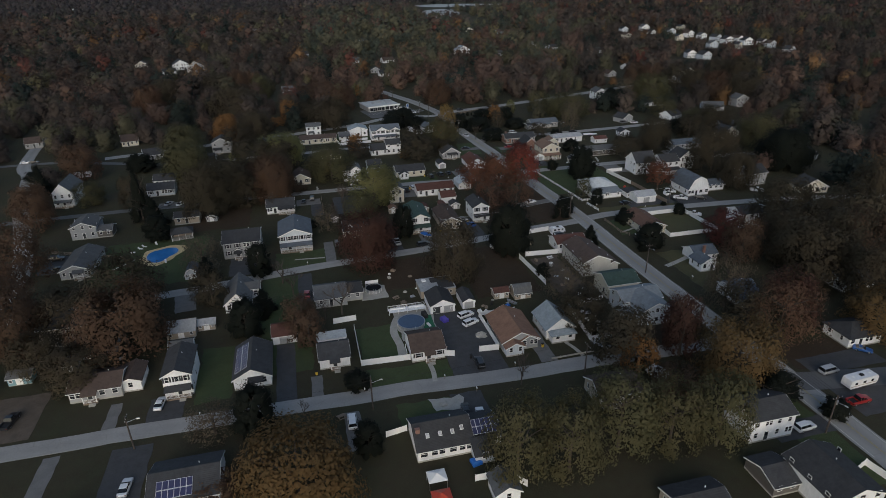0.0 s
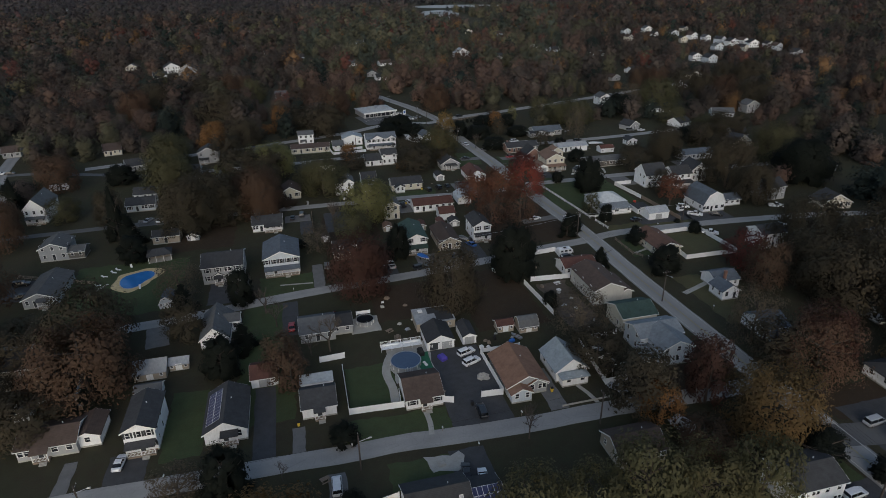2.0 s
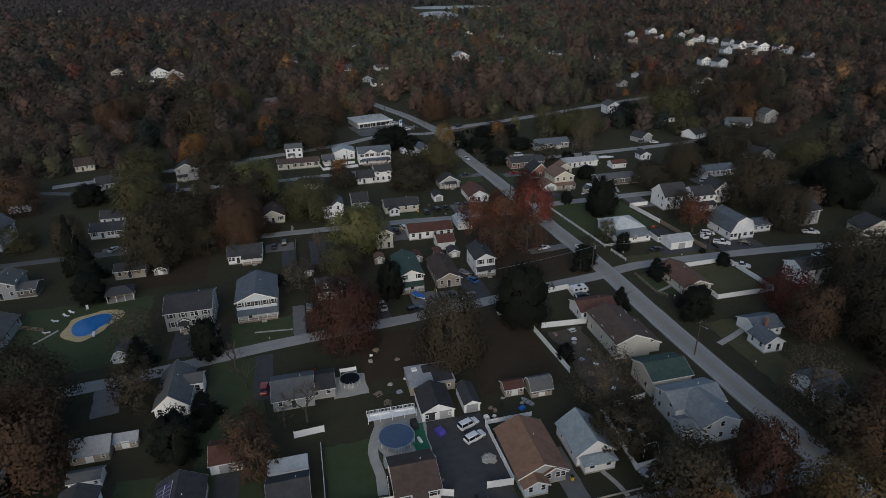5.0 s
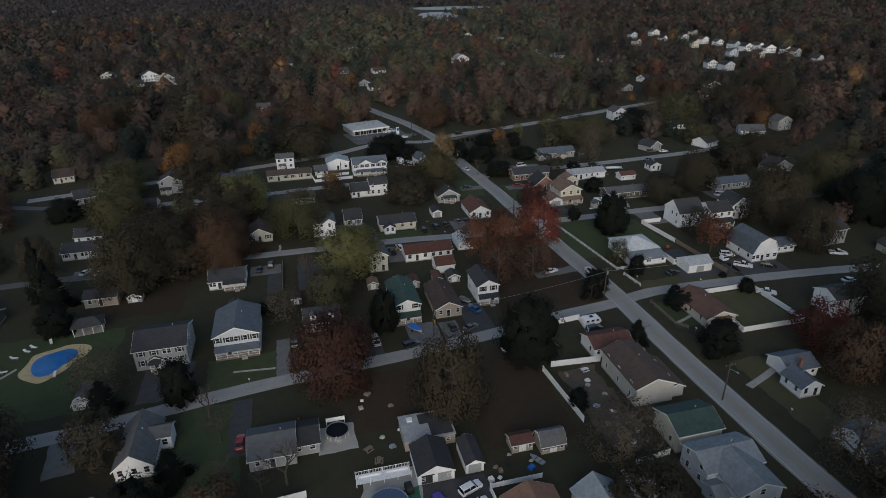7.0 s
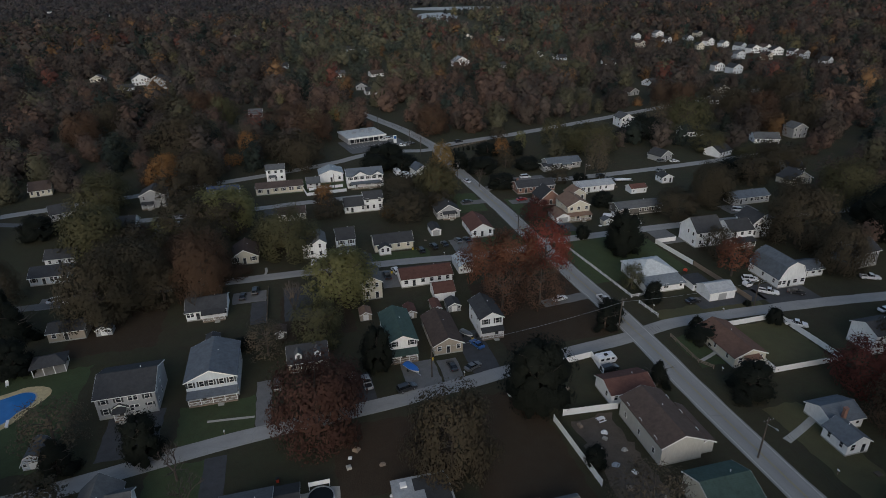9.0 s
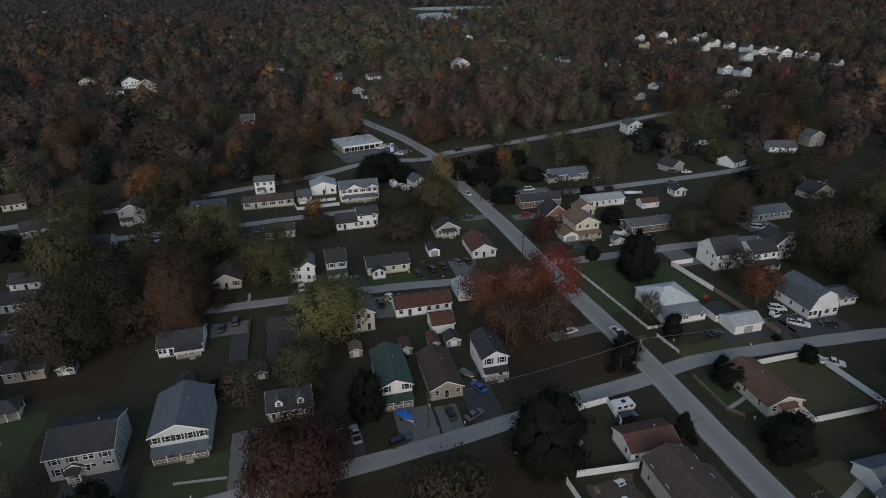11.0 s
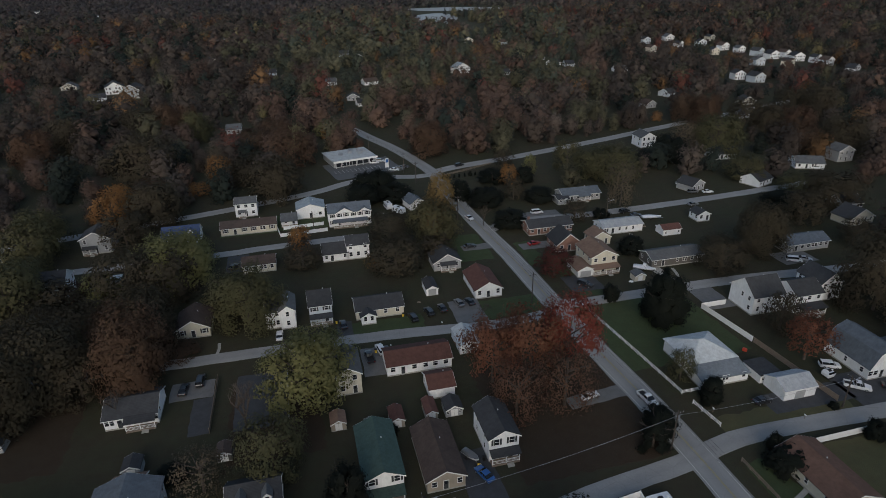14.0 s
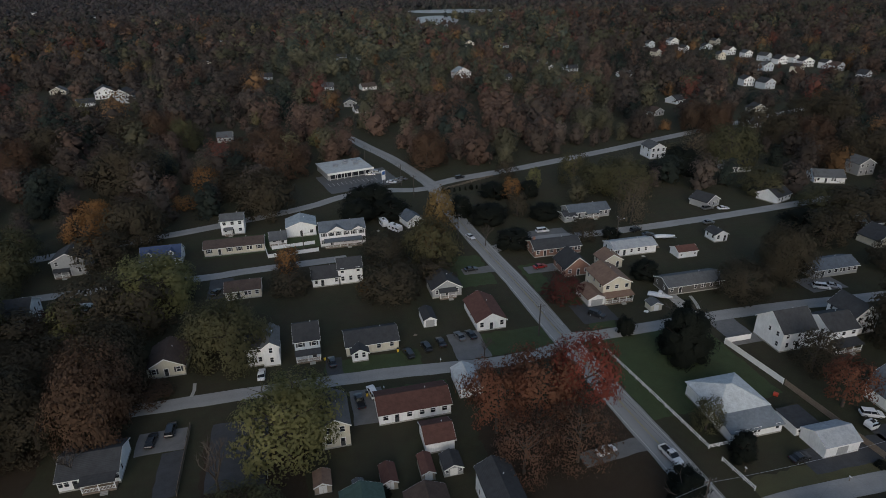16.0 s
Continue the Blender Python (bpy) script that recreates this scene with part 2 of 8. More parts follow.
LEAF = {k: leaf(k, a, b) for k, (a, b) in dict(
    rust=((0.1176, 0.0694, 0.047), (0.0986, 0.0672, 0.047)), brown=((0.075, 0.0605, 0.0414), (0.0627, 0.0549, 0.0381)), amber=((0.1848, 0.1042, 0.0426), (0.1288, 0.0918, 0.0448)),
    olive=((0.09245, 0.0934, 0.05108), (0.1002, 0.09056, 0.04816)), yellow=((0.1848, 0.177, 0.0762), (0.1624, 0.159, 0.0762)),
    orange=((0.28, 0.14, 0.0538), (0.224, 0.1232, 0.0538)), red=((0.1792, 0.0627, 0.0426), (0.1512, 0.0762, 0.047)),
    burgundy=((0.084, 0.041, 0.033), (0.074, 0.042, 0.033)), gold=((0.24, 0.155, 0.062), (0.2, 0.14, 0.06)), crimson=((0.11, 0.034, 0.03), (0.095, 0.036, 0.03)), evergreen=((0.0134, 0.0179, 0.0146), (0.0179, 0.0213, 0.0168)),
    sparse=((0.1232, 0.0963, 0.0672), (0.1064, 0.0896, 0.065)), scarlet=((0.2352, 0.0582, 0.0448), (0.1904, 0.0672, 0.047)),
    thin_rust=((0.1288, 0.0672, 0.047), (0.112, 0.0728, 0.0504))).items()}
WOODS_LEAF = tinted_leaf("woods_leaves")


def glass_mat(name, c, rough):
    m, nt, p = nodes_of(name)
    a = ramp(nt, world_noise(nt, 0.8, 3), [(0.3, scaled(c, 0.6)), (0.7, scaled(c, 1.4))])
    nt.links.new(a, p.inputs["Base Color"])
    p.inputs["Roughness"].default_value = rough
    p.inputs["IOR"].default_value = 1.5
    return m


GLASS = glass_mat("window_glass", (0.02, 0.024, 0.03), 0.06)
CAR_GLASS = glass_mat("car_glass", (0.012, 0.014, 0.017), 0.05)
LAMP_GLASS = glass_mat("lamp_glass", (0.5, 0.5, 0.5), 0.1)
TAIL_GLASS = glass_mat("tail_glass", (0.25, 0.01, 0.01), 0.2)


def water_mat(name, c, rough, scale):
    m, nt, p = nodes_of(name)
    a = ramp(nt, world_noise(nt, 0.3, 3), [(0.3, scaled(c, 0.85)), (0.7, scaled(c, 1.15))])
    nt.links.new(a, p.inputs["Base Color"])
    p.inputs["Roughness"].default_value, p.inputs["IOR"].default_value = rough, 1.33
    bump(nt, p, world_noise(nt, scale, 3), 0.2, 0.02)
    return m


POOL = water_mat("pool_water", (0.03, 0.16, 0.42), 0.12, 3.0)
COVER = plain("pool_cover", (0.06, 0.1, 0.17), 0.6, 0, 0.2, 2)
DARK_WATER = water_mat("dark_pool_water", (0.01, 0.014, 0.018), 0.1, 3.0)
LAKE = water_mat("lake_water", (0.3, 0.295, 0.285), 0.45, 0.5)
PAINT = {k: paint(k, c) for k, c in dict(
    white=(0.75, 0.76, 0.78), silver=(0.4, 0.41, 0.43), grey=(0.12, 0.125, 0.13), black=(0.018, 0.019, 0.022),
    red=(0.3, 0.02, 0.02), blue=(0.02, 0.1, 0.32)).items()}

# ---------------- mesh tools ----------------
class Shape:
    """Collects vertices and faces of one mesh."""

    def __init__(self):
        self.v, self.f, self.uv = [], [], None

    def box(self, x0, x1, y0, y1, z0, z1):
        n = len(self.v)
        self.v += [(x0, y0, z0), (x1, y0, z0), (x1, y1, z0), (x0, y1, z0), (x0, y0, z1), (x1, y0, z1), (x1, y1, z1), (x0, y1, z1)]
        self.f += [tuple(n + i for i in q) for q in ((0, 3, 2, 1), (4, 5, 6, 7), (0, 1, 5, 4), (1, 2, 6, 5), (2, 3, 7, 6), (3, 0, 4, 7))]
        return self

    def prism(self, profile, a, b, axis):
        """A closed profile of (side, height) points, run from a to b along the axis."""
        n, k = len(self.v), len(profile)
        for s in (a, b):
            self.v += [(s, p, z) if axis == "x" else (p, s, z) for p, z in profile]
        self.f += [(n + i, n + (i + 1) % k, n + k + (i + 1) % k, n + k + i) for i in range(k)]
        self.f += [tuple(range(n + k - 1, n - 1, -1)), tuple(range(n + k, n + 2 * k))]
        return self

    def tube(self, p, q, r0, r1, sides=6, cap=True):
        p, q = Vector(p), Vector(q)
        d = (q - p).normalized()
        u = d.orthogonal().normalized()
        w = d.cross(u)
        n = len(self.v)
        for c, r in ((p, r0), (q, r1)):
            for i in range(sides):
                a = 2 * math.pi * i / sides
                self.v.append(tuple(c + u * (r * math.cos(a)) + w * (r * math.sin(a))))
        self.f += [(n + i, n + (i + 1) % sides, n + sides + (i + 1) % sides, n + sides + i) for i in range(sides)]
        if cap:
            self.f += [tuple(range(n + sides - 1, n - 1, -1)), tuple(range(n + sides, n + 2 * sides))]
        return self

    def loft(self, rings):
        """Closed rings of the same number of points, joined one to the next and capped."""
        n, k = len(self.v), len(rings[0])
        for r in rings:
            self.v += [tuple(p) for p in r]
        for j in range(len(rings) - 1):
            o = n + j * k
            self.f += [(o + i, o + (i + 1) % k, o + k + (i + 1) % k, o + k + i) for i in range(k)]
        o = n + (len(rings) - 1) * k
        self.f += [tuple(range(n + k - 1, n - 1, -1)), tuple(range(o, o + k))]
        return self

    def mesh(self, name, smooth=False):
        me = bpy.data.meshes.new(name)
        me.from_pydata(self.v, [], self.f)
        bm = bmesh.new()
        bm.from_mesh(me)
        bmesh.ops.recalc_face_normals(bm, faces=bm.faces)
        bm.to_mesh(me)
        bm.free()
        if smooth:
            me.shade_smooth()
        return me


def part(name, shape, material, parent=None, label="", m=None, smooth=False):
    """Links a shape (or a ready mesh) as one mesh object under a thing or part."""
    me = shape.mesh(name, smooth) if isinstance(shape, Shape) else shape
    if material is not None and not me.materials:
        me.materials.append(material)
    ob = new(name, me)
    if parent is not None:
        ob.parent = parent
    if m is not None:
        ob.matrix_basis = m
    if label:
        ob["label"] = label
    return ob


def thing(name, m, label, category, group=""):
    return tagged_at(new(name), m, label, category, group)


def tagged_at(ob, m, label, category, group):
    ob.empty_display_size = 0.5
    ob.matrix_basis = m
    return tagged(ob, label, category, group)


CACHE = {}
FOOT = []      # ground taken by houses: x0, x1, y0, y1
WAYS = []      # road centre lines with half widths

# ---------------- ground, roads, water ----------------
def curve_points(pts, step=4.0):
    """A smooth line through the points."""
    out = []
    p = [Vector((*q, 0)) for q in pts]
    p = [p[0] * 2 - p[1]] + p + [p[-1] * 2 - p[-2]]
    for i in range(1, len(p) - 2):
        n = max(1, int((p[i + 1] - p[i]).length / step))
        for j in range(n):
            t = j / n
            a, b, c, d = p[i - 1:i + 3]
            out.append(0.5 * ((2 * b) + (c - a) * t + (2 * a - 5 * b + 4 * c - d) * t * t + (3 * b - a - 3 * c + d) * t ** 3))
    out.append(p[-2])
    return out


def ribbon(name, pts, width, material, z, label, category, step=4.0, offset=0.0, ragged=0.0):
    """A strip of paving along a line, a few centimetres thick, with u across and v along it."""
    line = curve_points(pts, step)
    v, f, uv = [], [], []
    rng = random.Random(len(pts) * 7 + int(width * 10))
    run = 0.0
    for i, p in enumerate(line):
        d = (line[min(i + 1, len(line) - 1)] - line[max(i - 1, 0)]).normalized()
        n = Vector((d.y, -d.x, 0))
        if i:
            run += (p - line[i - 1]).length
        a = p + n * (offset - width / 2 + rng.uniform(-ragged, ragged))
        b = p + n * (offset + width / 2 + rng.uniform(-ragged, ragged))
        v += [(a.x, a.y, z), (b.x, b.y, z), (a.x - n.x * 0.1, a.y - n.y * 0.1, -0.05), (b.x + n.x * 0.1, b.y + n.y * 0.1, -0.05)]
        uv += [(0, run), (1, run), (0, run), (1, run)]
    for i in range(len(line) - 1):
        o = 4 * i
        f += [(o, o + 1, o + 5, o + 4), (o + 2, o, o + 4, o + 6), (o + 1, o + 3, o + 7, o + 5)]
    me = bpy.data.meshes.new(name)
    me.from_pydata(v, [], f)
    lay = me.uv_layers.new(name="UVMap")
    for lp in me.loops:
        lay.data[lp.index].uv = uv[lp.vertex_index]
    me.materials.append(material)
    ob = new(name, me)
    return tagged(ob, label, category, kind="structure")


def road(name, pts, width, material, label, z=0.05):
    WAYS.append(([Vector((*p, 0)) for p in pts], width / 2))
    return ribbon(name, pts, width, material, z, label, "road", ragged=0.12)


def patch(name, x0, x1, y0, y1, material, z, label, category, turn=0.0, ragged=0.25, seed=1):
    """A flat piece of ground cover with an uneven edge."""
    rng = random.Random(int(x0 * 13 + y0 * 7) + seed)
    cx, cy = (x0 + x1) / 2, (y0 + y1) / 2
    edge = []
    n = max(3, int((x1 - x0) / 1.5))
    k = max(3, int((y1 - y0) / 1.5))
    edge += [(x0 + (x1 - x0) * i / n, y0) for i in range(n)] + [(x1, y0 + (y1 - y0) * i / k) for i in range(k)]
    edge += [(x1 - (x1 - x0) * i / n, y1) for i in range(n)] + [(x0, y1 - (y1 - y0) * i / k) for i in range(k)]
    c, s = math.cos(radians(turn)), math.sin(radians(turn))
    pts = []
    for x, y in edge:
        x, y = x - cx + rng.uniform(-ragged, ragged), y - cy + rng.uniform(-ragged, ragged)
        pts.append((x * c - y * s, x * s + y * c))
    sh = Shape()
    m = len(pts)
    sh.v = [(x, y, 0) for x, y in pts] + [(x * 1.003, y * 1.003, -0.1) for x, y in pts]
    sh.f = [tuple(range(m))] + [(i, m + i, m + (i + 1) % m, (i + 1) % m) for i in range(m)]
    ob = part(name, sh, material, m=pose(cx, cy, z))
    return tagged(ob, label, category, kind="structure")


ground = Shape()
ground.v = [(-4000, -1500, 0), (4000, -1500, 0), (4000, 5000, 0), (-4000, 5000, 0)]
ground.f = [(0, 1, 2, 3)]
ground = tagged(part("ground", ground, GRASS), "dull autumn grass strewn with brown leaves", "ground", kind="structure")

MAIN = [(105.4, 20), (105.4, 66), (105.0, 92), (103.8, 120), (103.1, 140), (102.7, 155), (102.4, 172), (102.4, 192), (101.7, 212), (100.6, 226), (98.9, 258), (97.8, 289), (96.1, 311), (94.4, 338), (93.6, 370), (93.5, 386)]
road("road_main", MAIN + [(88.8, 410.7), (82.3, 435.6), (73.7, 460), (67.9, 478), (61, 496)], 6.8, MAIN_ROAD, "worn grey asphalt main road with tyre tracks")
road("road_south", [(-160, 116), (-100, 113), (-63, 111.4), (-45, 111.6), (-31, 111.3), (-9, 111.2), (5, 110.7), (20.5, 110.8), (30, 110.0), (49.6, 109.3), (65, 109.4), (87, 108.4), (104, 108.4)], 4.8, ROAD, "pale worn asphalt side street", 0.056)
road("road_middle", [(-120, 164.5), (-48, 173.2), (-38, 174.0), (-11.6, 178.5), (-3.3, 179.9), (8, 181.1), (32.5, 183.2), (60, 186.8), (81, 190.5), (93, 191.9), (102, 193.2)], 4.5, ROAD, "pale worn asphalt side street past lawns", 0.056)
road("road_north", [(-30, 254.6), (-5, 254.3), (8, 254.2), (15.5, 254.1), (35, 253.8), (48, 253.3), (61, 252.3), (78, 250.6), (90, 251.4), (99, 253.2)], 4.4, ROAD, "pale narrow asphalt side street", 0.056)
# dark asphalt on these two stretches: tree shade and leaf litter put into the colour
road("road_north_west", [(-120, 250.6), (-99, 251.8), (-78, 252.8), (-48, 253.6), (-30, 254.6)], 3.8, LOT, "narrow street coloured dark for tree shade and fallen leaves", 0.054)
road("road_far_west", [(-150, 338), (-122, 337), (-95, 328), (-70, 319), (-52, 317.2)], 3.8, LOT, "dark narrow lane under trees", 0.054)
road("road_far", [(-52, 317.2), (-37, 317.7), (2, 318.3), (14, 319.6), (38.4, 320.6), (48, 321.2)], 4.4, ROAD, "pale asphalt lane before far houses", 0.056)
road("road_east_near", [(102.4, 193.4), (112.8, 195.6), (133.4, 195.6), (160, 194.2), (181, 192.2), (205, 189), (240, 180)], 4.4, ROAD, "pale asphalt side street east of the main road", 0.056)
road("road_east_mid", [(98.5, 256.4), (108, 255.2), (115, 255.2), (140, 255.6), (160, 255.3), (172, 254.8), (185, 253.7), (240, 250)], 4.6, ROAD, "pale asphalt side street beside a green field", 0.056)
road("road_east_far", [(96.3, 313), (108, 318), (123, 318.6), (141, 317.5), (175, 318.6), (214, 321.5), (260, 326)], 5.0, ROAD, "pale asphalt lane among yards", 0.056)
road("road_south_east", [(105, 89.8), (120, 87.4), (170, 79), (230, 71)], 6.4, LOT, "dark asphalt side street by parked caravans", 0.056)
road("road_diagonal", [(94, 387), (104.4, 391.8), (126, 397), (142, 400.8), (170, 409), (203, 419), (230, 428), (290, 447), (380, 475)], 6.4, ROAD, "pale two-lane road along the wood's edge", 0.056)
road("road_west_branch", [(93.5, 385), (85, 383), (66, 387), (51, 382.3), (36, 373.7), (0, 362), (-40, 352), (-100, 338)], 5.4, ROAD, "pale asphalt road beside the shop car park", 0.056)
road("road_west", [(-92, 150), (-92.2, 194), (-98.4, 219), (-116, 270), (-128, 314), (-138, 340), (-150, 420)], 6.0, MAIN_ROAD, "dark asphalt road on the western edge", 0.056)
for i, off in enumerate((-0.12, 0.12)):
    ribbon("centre_line", MAIN[1:-1], 0.1, YELLOW_LINE, 0.066, "faded yellow centre line on asphalt", "road marking", offset=off)
for off in (-2.8, 2.8):
    ribbon("edge_line", MAIN[1:-1], 0.12, WHITE_LINE, 0.066, "faded white edge line on asphalt", "road marking", offset=off)
patch("car_park", 45, 79, 391, 417, LOT, 0.07, "dark asphalt car park before the shop", "car park", 12)
for i in range(12):
    a = 48 + i * 2.0
    patch("bay_line", a, a + 0.15, 397.6 + 0.21 * (a - 50), 402.2 + 0.21 * (a - 50), WHITE_LINE, 0.085, "white parking bay line", "road marking", 12, 0.0)

# lake, far beyond the woods
LAKES = [(314, 1300, 44, 160, -14), (425, 1570, 112, 70, -14)]
for i, (lx, ly, lw, ld, lt) in enumerate(LAKES):
    lk = Shape()
    lk.v = [(lw * math.cos(a) * (1 + 0.08 * math.sin(3 * a)), ld * math.sin(a) * (1 + 0.08 * math.sin(2 * a + 1)), 0) for a in (2 * math.pi * k / 48 for k in range(48))]
    lk.f = [tuple(range(48))]
    tagged(part("water", lk, LAKE, m=pose(lx, ly, 0.3 + 0.1 * i, 0, 0, lt)), "pale grey lake between wooded shores", "lake", kind="structure")

# ---------------- houses ----------------
def window_mesh(w, h):
    key = ("window", w, h)
    if key not in CACHE:
        fr = Shape()
        t = 0.09
        fr.box(-w / 2 - t, w / 2 + t, -0.06, 0.0, -t, 0).box(-w / 2 - t, w / 2 + t, -0.06, 0.0, h, h + t)
        fr.box(-w / 2 - t, -w / 2, -0.06, 0.0, 0, h).box(w / 2, w / 2 + t, -0.06, 0.0, 0, h)
        fr.box(-w / 2, w / 2, -0.045, 0.0, h / 2 - 0.03, h / 2 + 0.03)
        CACHE[key] = fr.mesh("window_frame"), Shape().box(-w / 2, w / 2, -0.02, 0.01, 0, h).mesh("pane")
        CACHE[key][0].materials.append(TRIM)
        CACHE[key][1].materials.append(GLASS)
    return CACHE[key]


def window(parent, m, w=0.95, h=1.35, shutters=False):
    fr, pane = window_mesh(w, h)
    ob = part("window", fr, None, parent, m=m)
    part("pane", pane, None, ob)
    if shutters:
        key = ("shutter", h)
        if key not in CACHE:
            CACHE[key] = Shape().box(-0.2, 0.2, -0.05, 0.0, -0.04, h + 0.04).mesh("shutter")
            CACHE[key].materials.append(DARK_TRIM)
        for s in (-1, 1):
            part("shutter", CACHE[key], None, parent, m=m @ pose(s * (w / 2 + 0.32), 0, 0))
    return ob


def door(parent, m, colour=None):
    if "door" not in CACHE:
        CACHE["door"] = (Shape().box(-0.47, 0.47, -0.03, 0.0, 0, 2.05).mesh("door"), Shape().box(-0.57, -0.47, -0.07, 0, 0, 2.15).box(0.47, 0.57, -0.07, 0, 0, 2.15).box(-0.57, 0.57, -0.07, 0, 2.05, 2.17).mesh("door_frame"),
                         Shape().box(-0.25, 0.25, -0.04, -0.028, 1.2, 1.85).mesh("door_pane"))
        for me, mt in zip(CACHE["door"], (colour or DARK_TRIM, TRIM, GLASS)):
            me.materials.append(mt)
    d = part("door", CACHE["door"][0], None, parent, m=m)
    part("door_frame", CACHE["door"][1], None, d)
    part("door_pane", CACHE["door"][2], None, d)


def garage_door(parent, m, w):
    sh = Shape()
    for i in range(4):
        sh.box(-w / 2, w / 2, -0.05, 0, 0.52 * i + 0.015, 0.52 * i + 0.505)
    part("garage_door", sh, WALL["grey"], parent, m=m)


def roof_profile(kind, half, pitch, over, h):
    """Points (side, height) along the roof's top, from one eave to the other."""
    if kind == "gambrel":
        return [(-half - 0.25, h - 0.3), (-half * 0.62, h + half * 0.75), (0, h + half * 1.05), (half * 0.62, h + half * 0.75), (half + 0.25, h - 0.3)]
    if kind == "shed":
        return [(-half - over, h - over * pitch), (half + over, h + (2 * half + over) * pitch)]
    if kind == "flat":
        return [(-half - 0.15, h + 0.02), (half + 0.15, h + 0.1)]
    return [(-half - over, h - over * pitch), (0, h + half * pitch), (half + over, h - over * pitch)]


def block(root, x, y, w, d, h, axis, pitch, roof, wall, kind="gable", over=0.4, base=0.35, fascia=True):
    """One body of a house: walls with gables, a roof with thickness, fascia boards and a footing. Local x, y from its middle."""
    half = (d if axis == "x" else w) / 2
    run = (w if axis == "x" else d) / 2
    m = pose(x, y, 0)
    if kind == "hip":
        body = Shape().box(-w / 2, w / 2, -d / 2, d / 2, 0, h)
        part("wall", body, WALL[wall], root, m=m)
        o, top = over, min(w, d) / 2 * pitch
        rx, ry = max(0.0, (w - d) / 2), max(0.0, (d - w) / 2)
        r = Shape()
        z0 = h - o * pitch
        low = [(-w / 2 - o, -d / 2 - o), (w / 2 + o, -d / 2 - o), (w / 2 + o, d / 2 + o), (-w / 2 - o, d / 2 + o)]
        hi = [(-rx, -ry), (rx, -ry), (rx, ry), (-rx, ry)]
        if rx == 0 and ry == 0:
            hi = [(-0.05, -0.05), (0.05, -0.05), (0.05, 0.05), (-0.05, 0.05)]
        elif rx == 0:
            hi = [(-0.05, -ry), (0.05, -ry), (0.05, ry), (-0.05, ry)]
        else:
            hi = [(-rx, -0.05), (rx, -0.05), (rx, 0.05), (-rx, 0.05)]
        r.loft([[(px, py, z0 - 0.16) for px, py in low], [(px, py, z0) for px, py in low], [(px, py, h + top) for px, py in hi]])
        part("roof", r, ROOF[roof], root, m=m)
    else:
        top = roof_profile(kind, half, pitch, over, h)
        inner = [p for p in top[1:-1]]
        if kind == "shed":
            wallp = [(-half, 0), (half, 0), (half, h + 2 * half * pitch - 0.05), (-half, h - 0.05)]
        elif kind == "flat":
            wallp = [(-half, 0), (half, 0), (half, h), (-half, h)]
        else:
            wallp = [(-half, 0), (half, 0), (half, h - 0.08)] + [(p, z - 0.12) for p, z in reversed(inner)] + [(-half, h - 0.08)]
        part("wall", Shape().prism(wallp, -run, run, axis), WALL[wall], root, m=m)
        t = 0.16
        sec = top + [(p, z - t) for p, z in reversed(top)]
        eave = 0.3 if kind != "flat" else 0.15
        part("roof", Shape().prism(sec, -run - eave, run + eave, axis), ROOF[roof], root, m=m)
        if fascia and kind in ("gable", "gambrel"):
            fb = [(p, z - 0.01) for p, z in top] + [(p, z - 0.3) for p, z in reversed(top)]
            for s in (-1, 1):
                a = s * (run + eave)
                part("fascia", Shape().prism(fb, a - 0.03, a + 0.03, axis), TRIM, root, m=m)
            if axis == "x":
                part("gutter", Shape().box(-run - eave, run + eave, -half - over - 0.1, -half - over, h - over * pitch - 0.15, h - over * pitch - 0.03), TRIM, root, m=m)
    part("footing", Shape().box(-w / 2 - 0.04, w / 2 + 0.04, -d / 2 - 0.04, d / 2 + 0.04, -0.2, base), CONCRETE, root, m=m)


def openings(root, x, y, w, d, storeys, doors, shutters, base=0.35, lift=2.75, sides=True, front=True, big=False):
    """Windows and a door on the front, and windows on the two sides, of a block. Their widths and spacing differ from house to house."""
    rng = random.Random(int(root.matrix_basis.translation.x * 53 + root.matrix_basis.translation.y * 29 + x * 7 + y * 3))
    n = max(1, round(w / rng.choice((2.4, 2.7, 3.1))))
    wide, tall = (1.35 if big else rng.choice((0.8, 0.95, 1.1))), rng.choice((1.2, 1.35, 1.45))
    for s in range(storeys):
        if not front:
            break
        for i in range(n):
            px = x - w / 2 + (i + 0.5) * w / n + rng.uniform(-0.15, 0.15)
            m = pose(px, y - d / 2 - 0.004, base + 0.95 + lift * s)
            if s == 0 and doors == i:
                door(root, pose(px, y - d / 2 - 0.004, base))
            elif n > 3 and rng.random() < 0.2:
                # a pair of windows side by side
                for k in (-0.55, 0.55):
                    window(root, m @ pose(k * wide, 0, 0), wide * 0.85, tall, False)
            elif n < 3 or rng.random() > 0.12:
                window(root, m, wide, tall, shutters)
    if sides:
        k = max(1, round(d / rng.choice((3.2, 3.8, 4.6))))
        for s in range(storeys):
            for i in range(k):
                py = y - d / 2 + (i + 0.5) * d / k + rng.uniform(-0.3, 0.3)
                for sg in (-1, 1):
                    if rng.random() > 0.2:
                        window(root, pose(x + sg * (w / 2 + 0.004), py, base + 0.95 + lift * s, 0, 0, 90 * sg), rng.choice((0.7, 0.85)), 1.2)


